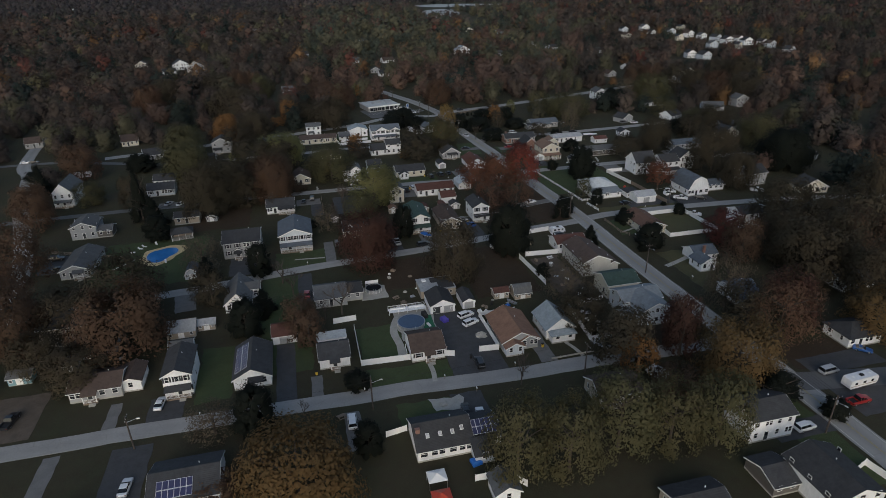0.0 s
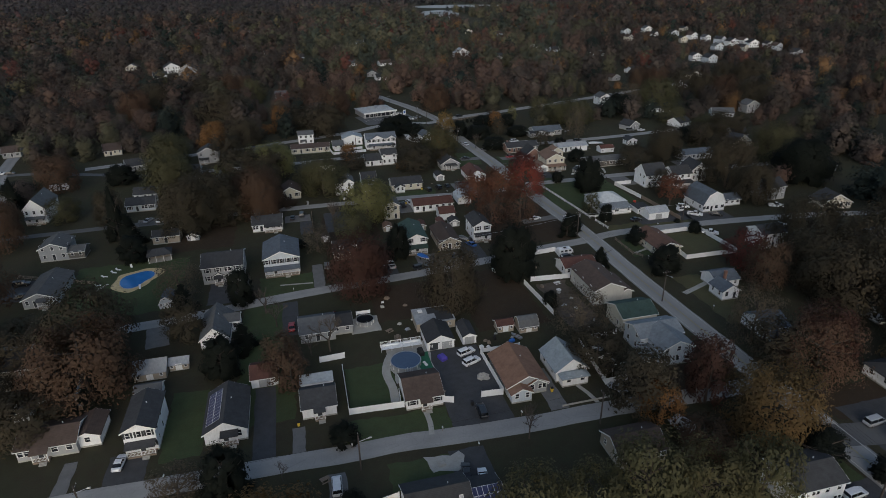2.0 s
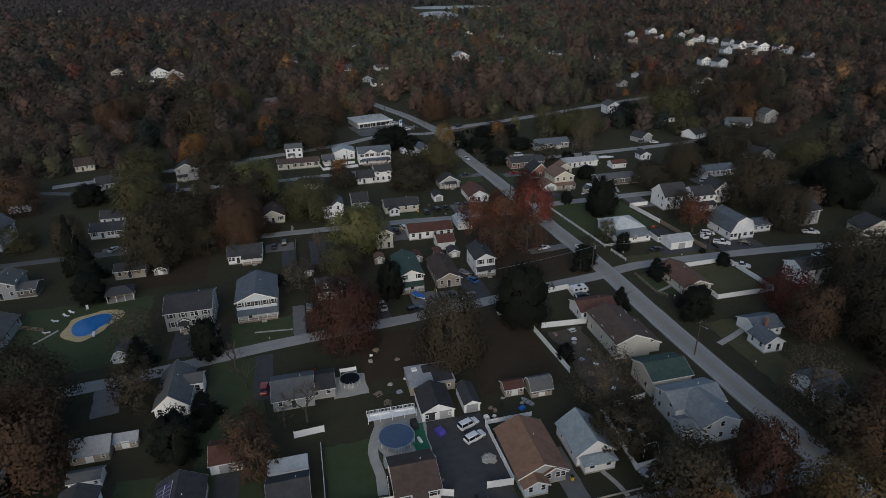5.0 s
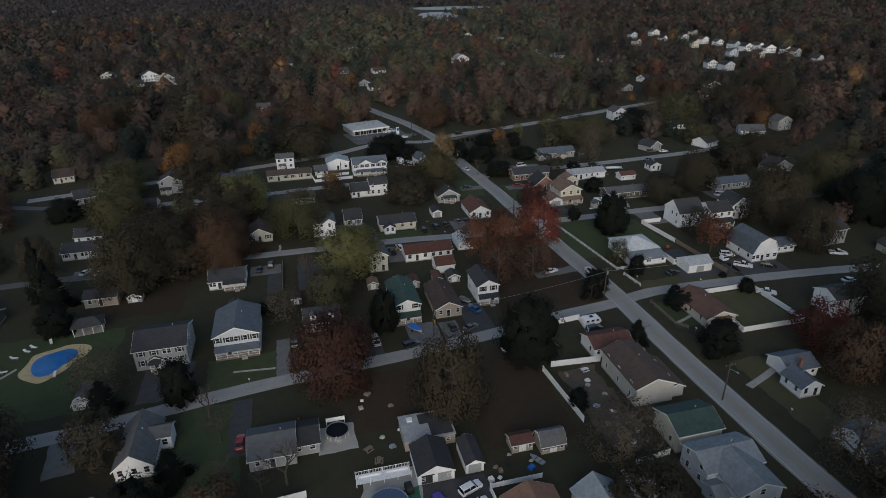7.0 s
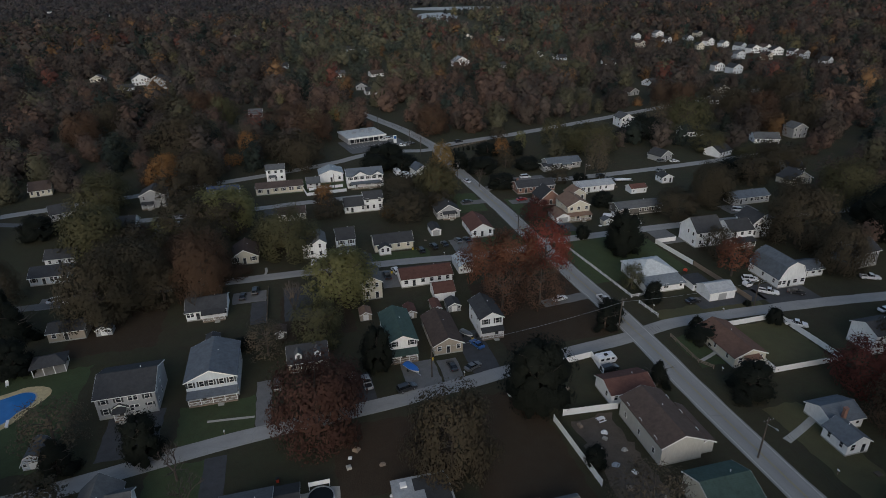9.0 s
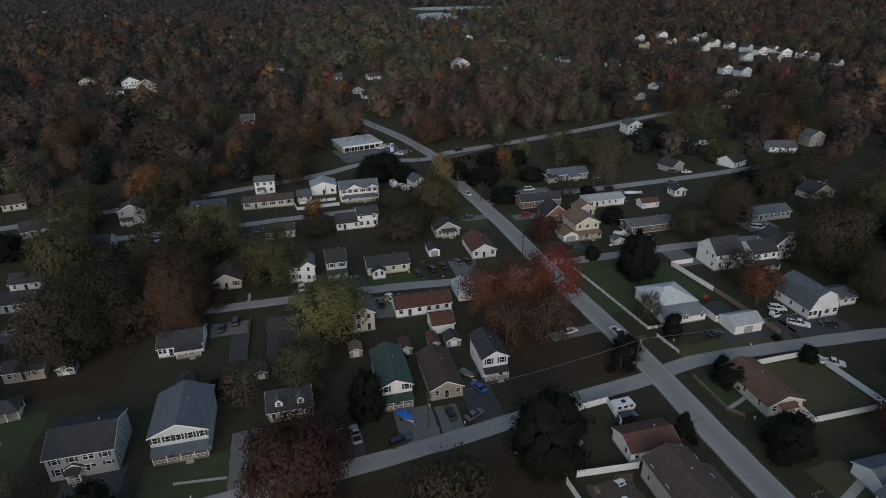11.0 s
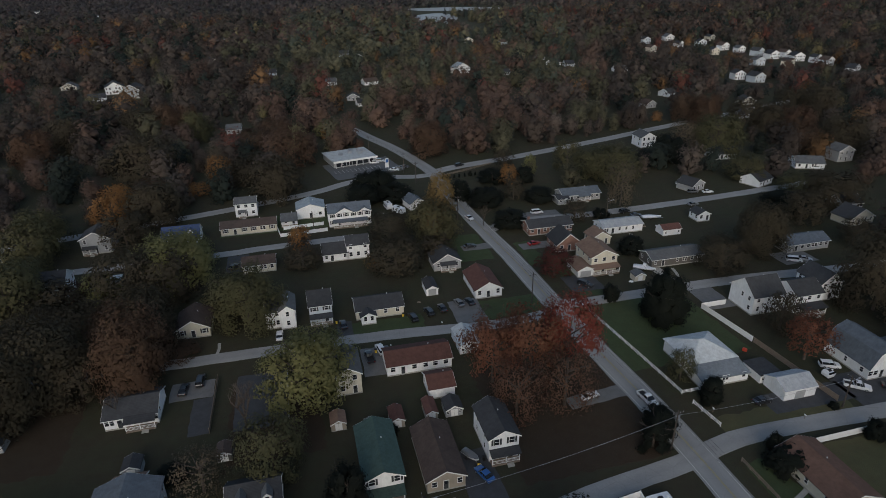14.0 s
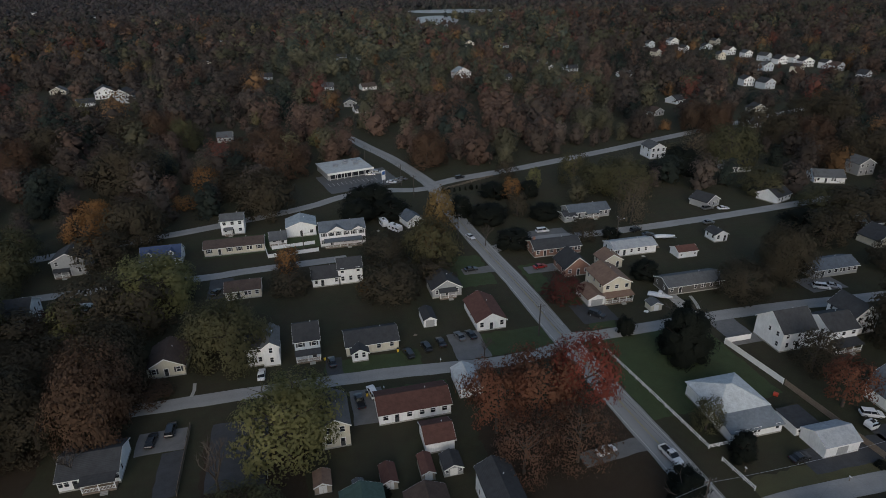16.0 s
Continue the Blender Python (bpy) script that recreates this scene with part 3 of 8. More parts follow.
def porch(root, x, w, depth, roof, h=2.6, steps=True, rail=True, floor=0.4):
    """A front porch before y = 0: deck, roof, posts, rail and steps."""
    part("porch_deck", Shape().box(x - w / 2, x + w / 2, -depth, -0.02, 0, floor), WOOD if rail else CONCRETE, root)
    part("porch_roof", Shape().prism([(-depth - 0.3, h - 0.05), (-0.01, h + 0.55), (-0.01, h + 0.42), (-depth - 0.3, h - 0.2)], x - w / 2 - 0.2, x + w / 2 + 0.2, "x"), ROOF[roof], root)
    n = max(2, round(w / 2.4) + 1)
    for i in range(n):
        px = x - w / 2 + 0.1 + (w - 0.2) * i / (n - 1)
        part("post", Shape().box(px - 0.08, px + 0.08, -depth + 0.04, -depth + 0.2, floor, h - 0.1), TRIM, root)
    if rail:
        sh = Shape().box(x - w / 2, x + w / 2, -depth + 0.08, -depth + 0.15, floor + 0.85, floor + 0.93).box(x - w / 2, x + w / 2, -depth + 0.09, -depth + 0.14, floor + 0.12, floor + 0.18)
        k = int(w / 0.25)
        for i in range(k):
            px = x - w / 2 + (i + 0.5) * w / k
            sh.box(px - 0.025, px + 0.025, -depth + 0.09, -depth + 0.14, floor + 0.18, floor + 0.85)
        part("railing", sh, TRIM, root)
    if steps:
        st = Shape()
        for i in range(3):
            st.box(x + w * 0.15 - 0.7, x + w * 0.15 + 0.7, -depth - 0.3 * (3 - i), -depth - 0.005, 0, floor * (i + 1) / 4)
        part("steps", st, CONCRETE, root)


def chimney(root, x, y, z, wall="brick"):
    part("chimney", Shape().box(x - 0.4, x + 0.4, y - 0.3, y + 0.3, 0.3, z).box(x - 0.48, x + 0.48, y - 0.38, y + 0.38, z, z + 0.15), WALL[wall], root)


def vents(root, pts):
    for x, y, z in pts:
        part("roof_vent", Shape().tube((x, y, z - 0.3), (x, y, z + 0.35), 0.09, 0.09, 8), TRIM, root)


def house(x, y, w, d, storeys=1, axis="x", roof="charcoal", wall="white", label="", pitch=0.5, kind="gable", shutters=False, doors=1,
          porch_at=None, chim=None, turn=0.0, sides=True, front=True, extra=None, over=0.4, high=None, big=False):
    """A house whose front left corner is at x, y. porch_at: middle, width, depth. Returns the root, which stands at the middle of the front."""
    root = thing("house", pose(x + w / 2, y, 0, 0, 0, turn), label, "house", "houses of the neighbourhood")
    h = high or (0.35 + 2.75 * storeys)
    block(root, 0, d / 2, w, d, h, axis, pitch, roof, wall, kind, over)
    openings(root, 0, d / 2, w, d, storeys, doors, shutters, sides=sides, front=front, big=big)
    if porch_at:
        porch(root, *porch_at, roof)
    if chim:
        chimney(root, *chim)
    half = (d if axis == "x" else w) / 2
    if kind == "gable":
        px, py = (w * 0.2, d * 0.62) if axis == "x" else (w * 0.12, d * 0.6)
        vents(root, [(px, py, h + half * pitch * (0.76 if axis == "x" else 0.72))])
    FOOT.append((x - 2, x + w + 2, y - 3, y + d + 3))
    if extra:
        extra(root, w, d, h)
    return root


def shed(x, y, w, d, roof="grey", wall="grey", label="", kind="gable", axis="y", turn=0.0, h=2.1, category="shed", name="garden_shed", gdoor=0.0):
    root = thing(name, pose(x + w / 2, y, 0, 0, 0, turn), label, category, "sheds and garages")
    block(root, 0, d / 2, w, d, h, axis, 0.5, roof, wall, kind, 0.15, 0.12)
    if gdoor:
        garage_door(root, pose(0, -0.005, 0.1), gdoor)
    else:
        part("door", Shape().box(-0.75, -0.02, -0.05, -0.004, 0.15, 1.95).box(0.02, 0.75, -0.05, -0.004, 0.15, 1.95), TRIM, root)
        if w > 3.6:
            for s in (-1, 1):
                window(root, pose(s * w * 0.36, -0.004, 0.95), 0.6, 0.7)
    FOOT.append((x - 1, x + w + 1, y - 1, y + d + 1))
    return root


def solar(root, x, y, w, d, half_axis, h, pitch, cols, rows, side):
    """Solar panels on a slope. side: -1 the lower x or y side. Works for a ridge along y (slope in x) or along x (slope in y)."""
    ang = math.degrees(math.atan(pitch))
    for i in range(cols):
        for j in range(rows):
            me = CACHE.setdefault("solar", Shape().box(-0.47, 0.47, -0.77, 0.77, 0.03, 0.06).mesh("solar_panel"))
            rim = CACHE.setdefault("solar_rim", Shape().box(-0.51, 0.51, -0.83, 0.83, 0, 0.045).mesh("panel_frame"))
            if not me.materials:
                me.materials.append(SOLAR)
                rim.materials.append(TRIM)
            if half_axis == "x":
                u = (i + 0.7) * 1.72
                px = side * (w / 2 - u * math.cos(radians(ang)))
                z = h + u * math.sin(radians(ang)) + 0.1
                m = pose(x + px, y + (j - rows / 2 + 0.5) * 1.04, z, 0, -side * -ang, 0) @ pose(0, 0, 0, 0, 0, 90)
            else:
                u = (j + 0.7) * 1.72
                py = side * (d / 2 - u * math.cos(radians(ang)))
                z = h + u * math.sin(radians(ang)) + 0.1
                m = pose(x + (i - cols / 2 + 0.5) * 1.04, y + py, z, -side * ang, 0, 0)
            part("panel_frame", rim, None, part("solar_panel", me, None, root, m=m), "pale metal frame")


def wing(x, y, w, d, h, axis, roof, wall, pitch=0.5, kind="gable", wins=1, storeys=1, front=True):
    """Adds a second body to a house; x, y from the middle of the house's front to the wing's middle."""
    def put(root, W, D, H):
        block(root, x, y, w, d, h, axis, pitch, roof, wall, kind)
        openings(root, x, y, w, d, storeys, -1, False, sides=False, front=front)
    return put


def both(*fs):
    def put(root, W, D, H):
        for f in fs:
            f(root, W, D, H)
    return put


def panels(x, y, w, d, half_axis, pitch, cols, rows, side):
    return lambda root, W, D, H: solar(root, x, y, w, d, half_axis, H, pitch, cols, rows, side)


def skylights(pts):
    def put(root, W, D, H):
        for x, y, z, tilt in pts:
            ob = part("skylight", Shape().box(-0.35, 0.35, -0.5, 0.5, 0, 0.1), TRIM, root, m=pose(x, y, z, tilt))
            part("pane", Shape().box(-0.28, 0.28, -0.43, 0.43, 0.1, 0.112), LAMP_GLASS, ob)
    return put


def dormers(xs, y, z, roof, wall):
    def put(root, W, D, H):
        for x in xs:
            ob = part("dormer", Shape().prism([(x - 0.8, z), (x + 0.8, z), (x + 0.8, z + 1.3), (x, z + 2.0), (x - 0.8, z + 1.3)], y, y + 2.2, "y"), WALL[wall], root)
            part("dormer_roof", Shape().prism([(x - 1.0, z + 1.2), (x, z + 2.1), (x + 1.0, z + 1.2), (x + 1.0, z + 1.1), (x, z + 1.98), (x - 1.0, z + 1.1)], y - 0.2, y + 2.4, "y"), ROOF[roof], ob)
            window(root, pose(x, y - 0.004, z + 0.25), 0.7, 0.9)
    return put


def front_gable(x, w, h, roof, wall, pitch=0.55, deep=1.5):
    """A small gabled projection on the front roof."""
    def put(root, W, D, H):
        p = [(x - w / 2, h), (x + w / 2, h), (x, h + w / 2 * pitch)]
        part("gable", Shape().prism(p, -0.3, deep, "y"), WALL[wall], root)
        t = [(x - w / 2 - 0.3, h - 0.15), (x, h + w / 2 * pitch + 0.1), (x + w / 2 + 0.3, h - 0.15)]
        part("gable_roof", Shape().prism(t + [(a, b - 0.15) for a, b in reversed(t)], -0.55, deep + 1.2, "y"), ROOF[roof], root)
        part("gable_trim", Shape().prism([(a, b - 0.02) for a, b in t] + [(a, b - 0.28) for a, b in reversed(t)], -0.61, -0.55, "y"), TRIM, root)
    return put


def far_house(x, y, storeys, wall="white", roof="grey", w=9.0, d=8.0, axis="x", turn=0.0):
    roof = {"grey": "charcoal", "blue": "grey"}.get(roof, roof)
    if x > 380:
        axis, wall = "y", {"grey": "white", "blue": "pale_blue"}.get(wall, wall)
    root = thing("house", pose(x, y, 0, 0, 0, turn), f"distant {wall} house with a {roof} roof among trees", "house", "distant houses")
    h = 0.3 + 2.7 * storeys
    block(root, 0, 0, w, d, h, axis, 0.55, roof, wall)
    openings(root, 0, 0, w, d, storeys, 1, False, sides=False)
    FOOT.append((x - w / 2 - 3, x + w / 2 + 3, y - d / 2 - 3, y + d / 2 + 3))

# ---------------- the neighbourhood: south street ----------------
house(-33.8, 87.0, 12.2, 10.5, 1, "x", "charcoal", "white", "white one-storey house with solar panels on its dark roof", 0.42, extra=panels(-1.5, 5.25, 12.2, 10.5, "y", 0.42, 6, 2, -1))
house(-51.0, 79.0, 10.5, 9.0, 1, "x", "charcoal", "grey", "grey house with a dark hipped roof by the street", 0.45, "hip")
house(15.4, 87.5, 11.4, 9.7, 1, "x", "charcoal", "white", "white house with four skylights in its charcoal roof", 0.55, big=True, doors=-1,
      extra=both(skylights([(-3.2, 2.2, 4.45, 28.8), (-0.6, 2.2, 4.45, 28.8), (1.9, 2.2, 4.45, 28.8), (3.9, 2.6, 4.68, 28.8)]), wing(8.6, 4.6, 6.2, 7.5, 2.7, "x", "charcoal", "white", 0.35), panels(8.6, 4.6, 6.2, 7.5, "y", 0.35, 5, 2, -1),
                 wing(7.3, -1.6, 4.2, 3.4, 2.4, "x", "charcoal", "pale_blue", 0.3, "shed")), chim=(-5.0, 3.2, 5.6))
house(81.3, 75.4, 10.2, 8.0, 2, "x", "charcoal", "white", "white two-storey house with a weathered grey roof", 0.4)
house(81.8, 55.5, 10.5, 12.0, 2, "y", "charcoal", "white", "white house with a screened porch on its side", 0.42, high=4.6, extra=wing(-8.0, 11.0, 5.6, 7.5, 2.6, "x", "charcoal", "dark", 0.35))
house(57.4, 93.0, 10.2, 7.6, 1, "x", "brown", "tan", "low tan house with a brown roof under trees", 0.5, extra=wing(-2.2, 1.4, 4.2, 5.0, 3.0, "y", "brown", "tan", 0.6))
house(56.0, 60.5, 10.0, 7.0, 1, "x", "charcoal", "tan", "low house with a dark roof under big trees", 0.35)
house(27.0, 73.5, 4.5, 5.0, 1, "y", "grey", "white", "small outbuilding with a grey gabled roof", 0.6)

# north side of the south street
house(-57.2, 125.2, 11.0, 8.0, 1, "x", "brown", "grey", "pale grey one-storey house with a brown shingle roof", 0.4, porch_at=(-1.0, 3.0, 1.4), extra=wing(7.2, 5.0, 4.6, 7.5, 2.9, "y", "brown", "white", 0.4))
house(-36.4, 121.9, 6.1, 11.6, 2, "y", "charcoal", "white", "narrow white two-storey house with black shutters", 0.5, shutters=True, porch_at=(0, 5.4, 1.5))
house(-21.2, 120.4, 8.4, 13.8, 1, "y", "charcoal", "white", "white bungalow with solar panels on one roof slope", 0.55, porch_at=(0.8, 3.2, 1.3), extra=panels(0, 6.9, 8.4, 13.8, "x", 0.55, 2, 10, -1))
house(-1.4, 123.2, 7.3, 7.5, 1, "x", "charcoal", "white", "small white house with a dark front roof slope", 0.55, shutters=True, porch_at=(0, 2.2, 1.3), extra=wing(0, 9.4, 7.3, 3.4, 3.6, "x", "pale", "white", 0.1, "flat", front=False))
house(20.9, 120.3, 8.3, 9.6, 1, "x", "brown", "white", "white bungalow with a dark brown roof beside a pool", 0.45, shutters=True, big=True, porch_at=(0.2, 2.4, 1.3))
house(44.0, 118.6, 9.2, 13.6, 1, "y", "rust", "grey", "grey bungalow with a rusty brown roof and front gable", 0.5, over=0.6, extra=both(front_gable(2.2, 4.6, 2.9, "rust", "grey"), wing(-2.2, -0.9, 4.6, 2.6, 2.7, "y", "rust", "pale_blue", 0.5)))
house(56.6, 121.0, 7.8, 9.5, 1, "y", "pale_blue", "white", "white bungalow with a pale blue-grey roof", 0.75, extra=wing(0, -0.9, 6.4, 2.6, 2.6, "x", "pale_blue", "white", 0.4, "hip"), doors=-1)
double_garage = shed(30.3, 141.2, 7.1, 8.2, "charcoal", "white", "white double garage with one door open and a dark gabled roof", name="garage", category="garage", h=2.6)
garage_door(double_garage, pose(1.6, -0.005, 0.1), 2.7)
# flat dark panel on the wall stands for the shade inside the open door
part("doorway", Shape().box(-2.9, -0.3, -0.02, 0.0, 0.05, 2.2), DARK_TRIM, double_garage, "flat dark panel for the shaded open half")
shed(39.8, 141.6, 3.6, 7.0, "charcoal", "white", "white single garage with a dark roof", gdoor=2.6, name="garage", category="garage", h=2.5)
outbuilding = shed(29.6, 150.5, 10.5, 7.6, "metal", "tan", "old flat-roofed outbuilding with a patched pale roof", "flat", "x", h=2.5, name="outbuilding", category="outbuilding")
part("roof_patch", Shape().box(0.4, 5.0, 0.3, 7.2, 2.61, 2.64).box(-1.4, 0.4, 4.2, 7.2, 2.61, 2.64), ROOF["charcoal"], outbuilding, "dark tarred patch")
part("skylight", Shape().box(-3.8, -2.6, 5.4, 6.6, 2.6, 2.9), TRIM, outbuilding)
shed(50.3, 144.4, 4.4, 3.6, "red_brown", "tan", "garden shed with a red-brown roof", axis="x")
shed(55.9, 142.6, 5.0, 4.2, "grey", "tan", "garden shed with a grey gambrel roof", "gambrel", "x", h=1.9)
house(-0.8, 153.0, 9.0, 9.0, 1, "x", "grey", "grey", "grey one-storey house behind a bare tree", 0.45, extra=wing(6.5, 5.4, 5.4, 7.0, 2.9, "x", "charcoal", "grey", 0.4))
house(-25.8, 157.0, 7.0, 13.5, 1, "y", "grey", "white", "white cottage with a weathered grey roof and side dormer", 0.85, doors=-1, extra=wing(3.4, 9.0, 5.0, 4.0, 3.6, "x", "grey", "white", 0.6, front=True))
shed(-12.6, 137.2, 6.0, 7.0, "red_brown", "white", "old garage with a brown roof and white doors", gdoor=2.6, axis="x", name="garage", category="garage", h=2.5)
house(-71.0, 151.2, 11.5, 9.0, 2, "x", "charcoal", "tan", "two-storey house with a dark roof behind trees", 0.45)
shed(-40.0, 147.0, 7.2, 3.4, "metal", "tan", "open carport with a corrugated metal roof", "shed", "x", h=2.0, name="carport", category="carport")
shed(-32.4, 149.4, 4.4, 1.8, "metal", "tan", "lean-to with a metal roof", "shed", "x", h=1.8, name="lean_to", category="shed")
shed(-38.2, 139.8, 5.6, 3.4, "grey", "white", "white garden shed with double doors behind the house", axis="x")
shed(-73.5, 136.0, 5.0, 4.0, "grey", "teal", "small teal garden shed", axis="x")
shed(-62.5, 138.5, 3.0, 4.0, "grey", "white", "small white shed beside a fence")
house(-86.0, 128.0, 8.0, 8.0, 1, "x", "charcoal", "teal", "teal house at the end of the row", 0.45)

# ---------------- around the middle street ----------------
house(-78.5, 192.4, 9.0, 17.0, 1, "y", "grey", "grey", "grey bungalow with a long grey roof", 0.4, porch_at=(1.0, 3.0, 1.3))
house(-84.5, 226.0, 8.6, 9.5, 2, "y", "grey", "grey", "grey two-storey house with a gabled grey roof", 0.42, high=4.8, extra=wing(6.8, 3.2, 5.0, 6.0, 2.8, "x", "grey", "dark", 0.4))
house(-101.7, 265.0, 7.6, 15.0, 2, "y", "grey", "white", "tall white two-storey house with a front gable", 1.0, high=6.3, porch_at=(0, 6.6, 1.6))
house(-66.3, 267.9, 11.0, 8.0, 1, "x", "charcoal", "pale_blue", "pale one-storey house with dark shutters", 0.5, shutters=True)
house(-66.0, 281.5, 9.0, 7.0, 1, "x", "charcoal", "white", "small white house behind another", 0.6)
dark_house = house(-29.0, 194.2, 12.2, 11.6, 2, "x", "charcoal", "grey", "grey two-storey house with a near-black roof and white porch gable", 0.4, shutters=True, porch_at=(-1.4, 2.4, 1.8), extra=front_gable(-1.4, 3.0, 2.9, "charcoal", "white"))
garage_door(dark_house, pose(3.4, -0.09, 0.1), 4.4)
house(-10.6, 195.2, 11.0, 14.0, 2, "y", "blue", "pale_blue", "pale blue two-storey house with a blue-grey roof", 0.42, shutters=True, porch_at=(0, 10.6, 2.0))
shed(-9.5, 211.5, 5.5, 4.2, "tan", "tan", "tan shed behind the blue house", axis="x")
shed(-9.0, 217.0, 3.4, 3.4, "charcoal", "grey", "small dark garden shed")
house(11.8, 200.3, 9.5, 7.5, 1, "x", "charcoal", "tan", "small cape house with two dormers behind trees", 0.7, extra=dormers((-2.2, 2.4), 0.6, 3.4, "grey", "white"))
house(36.2, 199.0, 7.2, 15.0, 2, "y", "green", "white", "white two-storey house with a dark green roof", 0.45, shutters=True, porch_at=(0, 6.8, 1.9), high=5.4)
house(47.6, 198.2, 7.4, 15.0, 1, "y", "brown", "tan", "long grey-tan bungalow with a brown roof", 0.5, shutters=False, porch_at=None)
house(61.2, 202.8, 6.2, 10.5, 2, "y", "charcoal", "white", "narrow white two-storey house with a dark roof", 0.55, shutters=True, porch_at=(0, 5.8, 1.5))
house(81.4, 150.6, 9.2, 15.6, 2, "y", "brown", "stone", "large off-white house with a long brown roof", 0.42, high=5.0, doors=-1, front=False, extra=wing(6.2, 6.4, 3.4, 11.0, 2.9, "y", "brown", "stone", 0.5, front=False))
house(81.0, 169.4, 10.6, 7.2, 1, "x", "red_brown", "white", "low house with a red-brown roof", 0.4)
house(82.0, 136.0, 10.0, 8.5, 1, "x", "green", "cream", "cream house with a dark green roof", 0.42, high=4.6, doors=-1)
house(81.2, 126.0, 11.8, 7.6, 2, "x", "blue_grey", "pale_blue", "large pale blue house with weathered grey roofs", 0.42, high=4.9, front=False, extra=both(wing(0.6, -1.6, 8.8, 9.0, 4.9, "y", "blue_grey", "pale_blue", 0.46, storeys=2), wing(-4.6, -2.0, 3.6, 4.0, 3.0, "x", "blue_grey", "pale_blue", 0.4)))
house(118.2, 143.4, 5.4, 6.0, 1, "y", "blue", "white", "small white house with a blue-grey roof", 0.6, extra=both(wing(3.6, 9.6, 8.0, 7.0, 2.9, "x", "blue", "white", 0.45)), chim=(2.6, 6.6, 5.6))
house(115.5, 123.5, 7.5, 8.5, 1, "x", "blue", "white", "small white house with metal awnings", 0.5, extra=wing(-1.5, -1.4, 3.5, 2.6, 2.4, "y", "blue", "white", 0.5))
house(152.6, 169.4, 9.5, 7.5, 2, "x", "charcoal", "white", "white two-storey house with a dark roof", 0.45)
house(116.4, 174.0, 8.8, 15.0, 1, "y", "chestnut", "cream", "long low house with a brown roof and awnings", 0.4, porch_at=(0, 4.0, 1.2), extra=None)
house(178.0, 155.5, 12.5, 9.0, 2, "x", "grey", "grey", "large grey house with dormers among dark trees", 0.6, extra=dormers((-3.5, 0.0, 3.5), 0.4, 5.2, "grey", "grey"))
house(150.0, 121.0, 11.0, 8.0, 1, "x", "grey", "white", "low white house hidden by trees", 0.4)
house(128.0, 97.5, 10.0, 8.0, 1, "x", "charcoal", "white", "low house with a dark roof and garage", 0.45, "hip")
house(130.5, 72.0, 9.0, 8.0, 2, "x", "pale", "pale_blue", "pale blue house by the side street", 0.45)

# ---------------- around the north street and the green field ----------------
house(116.2, 216.6, 12.4, 11.0, 1, "y", "pale", "white", "large white house with pale roofs and a sun porch", 0.42, "hip", high=3.7, extra=wing(-0.3, -2.4, 12.6, 5.0, 2.5, "x", "blue_grey", "white", 0.22, "shed"), front=False)
shed(130.9, 203.0, 8.4, 6.4, "metal", "white", "white garage with a pale metal roof", axis="x", name="garage", category="garage", h=2.8, gdoor=2.6)
shed(130.2, 209.8, 5.5, 6.0, "charcoal", "white", "low flat extension behind the garage", "flat", "y", h=2.3, name="outbuilding", category="outbuilding")
house(155.2, 204.2, 9.6, 12.6, 1, "y", "blue", "white", "white barn-like house with a gambrel roof and balcony", 0.5, "gambrel", high=3.4, extra=wing(9.8, 7.0, 10.0, 7.0, 2.7, "x", "blue", "white", 0.45), big=True)
house(149.2, 236.0, 10.0, 9.5, 2, "x", "charcoal", "white", "white two-storey house with dark gabled roof", 0.8)
house(161.0, 233.6, 9.0, 9.0, 2, "x", "charcoal", "white", "white two-storey house with a white sun porch", 0.55, porch_at=(0, 8.0, 2.6))
house(173.0, 237.5, 7.5, 9.0, 2, "y", "charcoal", "white", "tall white house beside dark trees", 0.8)
house(138.5, 269.2, 19.0, 7.5, 1, "x", "grey", "dark", "long low ranch house with a grey roof and dark walls", 0.4)
peach_house = house(117.8, 271.0, 9.0, 11.0, 2, "y", "tan", "cream", "cream house with a tan roof, porch and garage wing", 0.5, porch_at=(0, 9.0, 2.2), extra=wing(-7.0, 2.4, 5.4, 8.0, 2.7, "y", "tan", "white", 0.45, front=False))
garage_door(peach_house, pose(-7.0, -1.605, 0.1), 3.6)
house(110.0, 304.0, 17.0, 8.0, 1, "x", "charcoal", "brick", "brick ranch house with a charcoal roof", 0.45, chim=(-7.0, 5.0, 5.4))
house(114.0, 288.3, 8.8, 9.0, 1, "y", "charcoal", "brick", "brick house with a white-edged front gable", 0.8)
house(136.0, 297.2, 16.0, 7.5, 1, "x", "metal", "white", "long white house with a pale metal roof", 0.35)
house(128.0, 290.0, 7.0, 6.0, 1, "y", "tan", "cream", "small cream outbuilding with a tan roof", 0.6)
shed(156.6, 290.7, 7.2, 5.0, "red_brown", "white", "white shed with a brown roof", axis="x", h=2.4)
shed(128.6, 262.4, 3.6, 3.0, "grey", "cream", "small cream garden shed near a boat")
house(188.6, 266.8, 16.8, 7.6, 1, "x", "blue", "grey", "grey ranch house with a brick chimney", 0.45, chim=(-7.5, 6.0, 5.6))
house(-15.6, 232.4, 10.8, 9.0, 1, "x", "charcoal", "white", "white low house with a dark roof and green porch", 0.42, porch_at=(2.0, 6.0, 1.8))
house(-5.6, 265.6, 8.6, 10.0, 1, "y", "brown", "cream", "cream bungalow with a brown roof and dark shutters", 0.55, shutters=True)
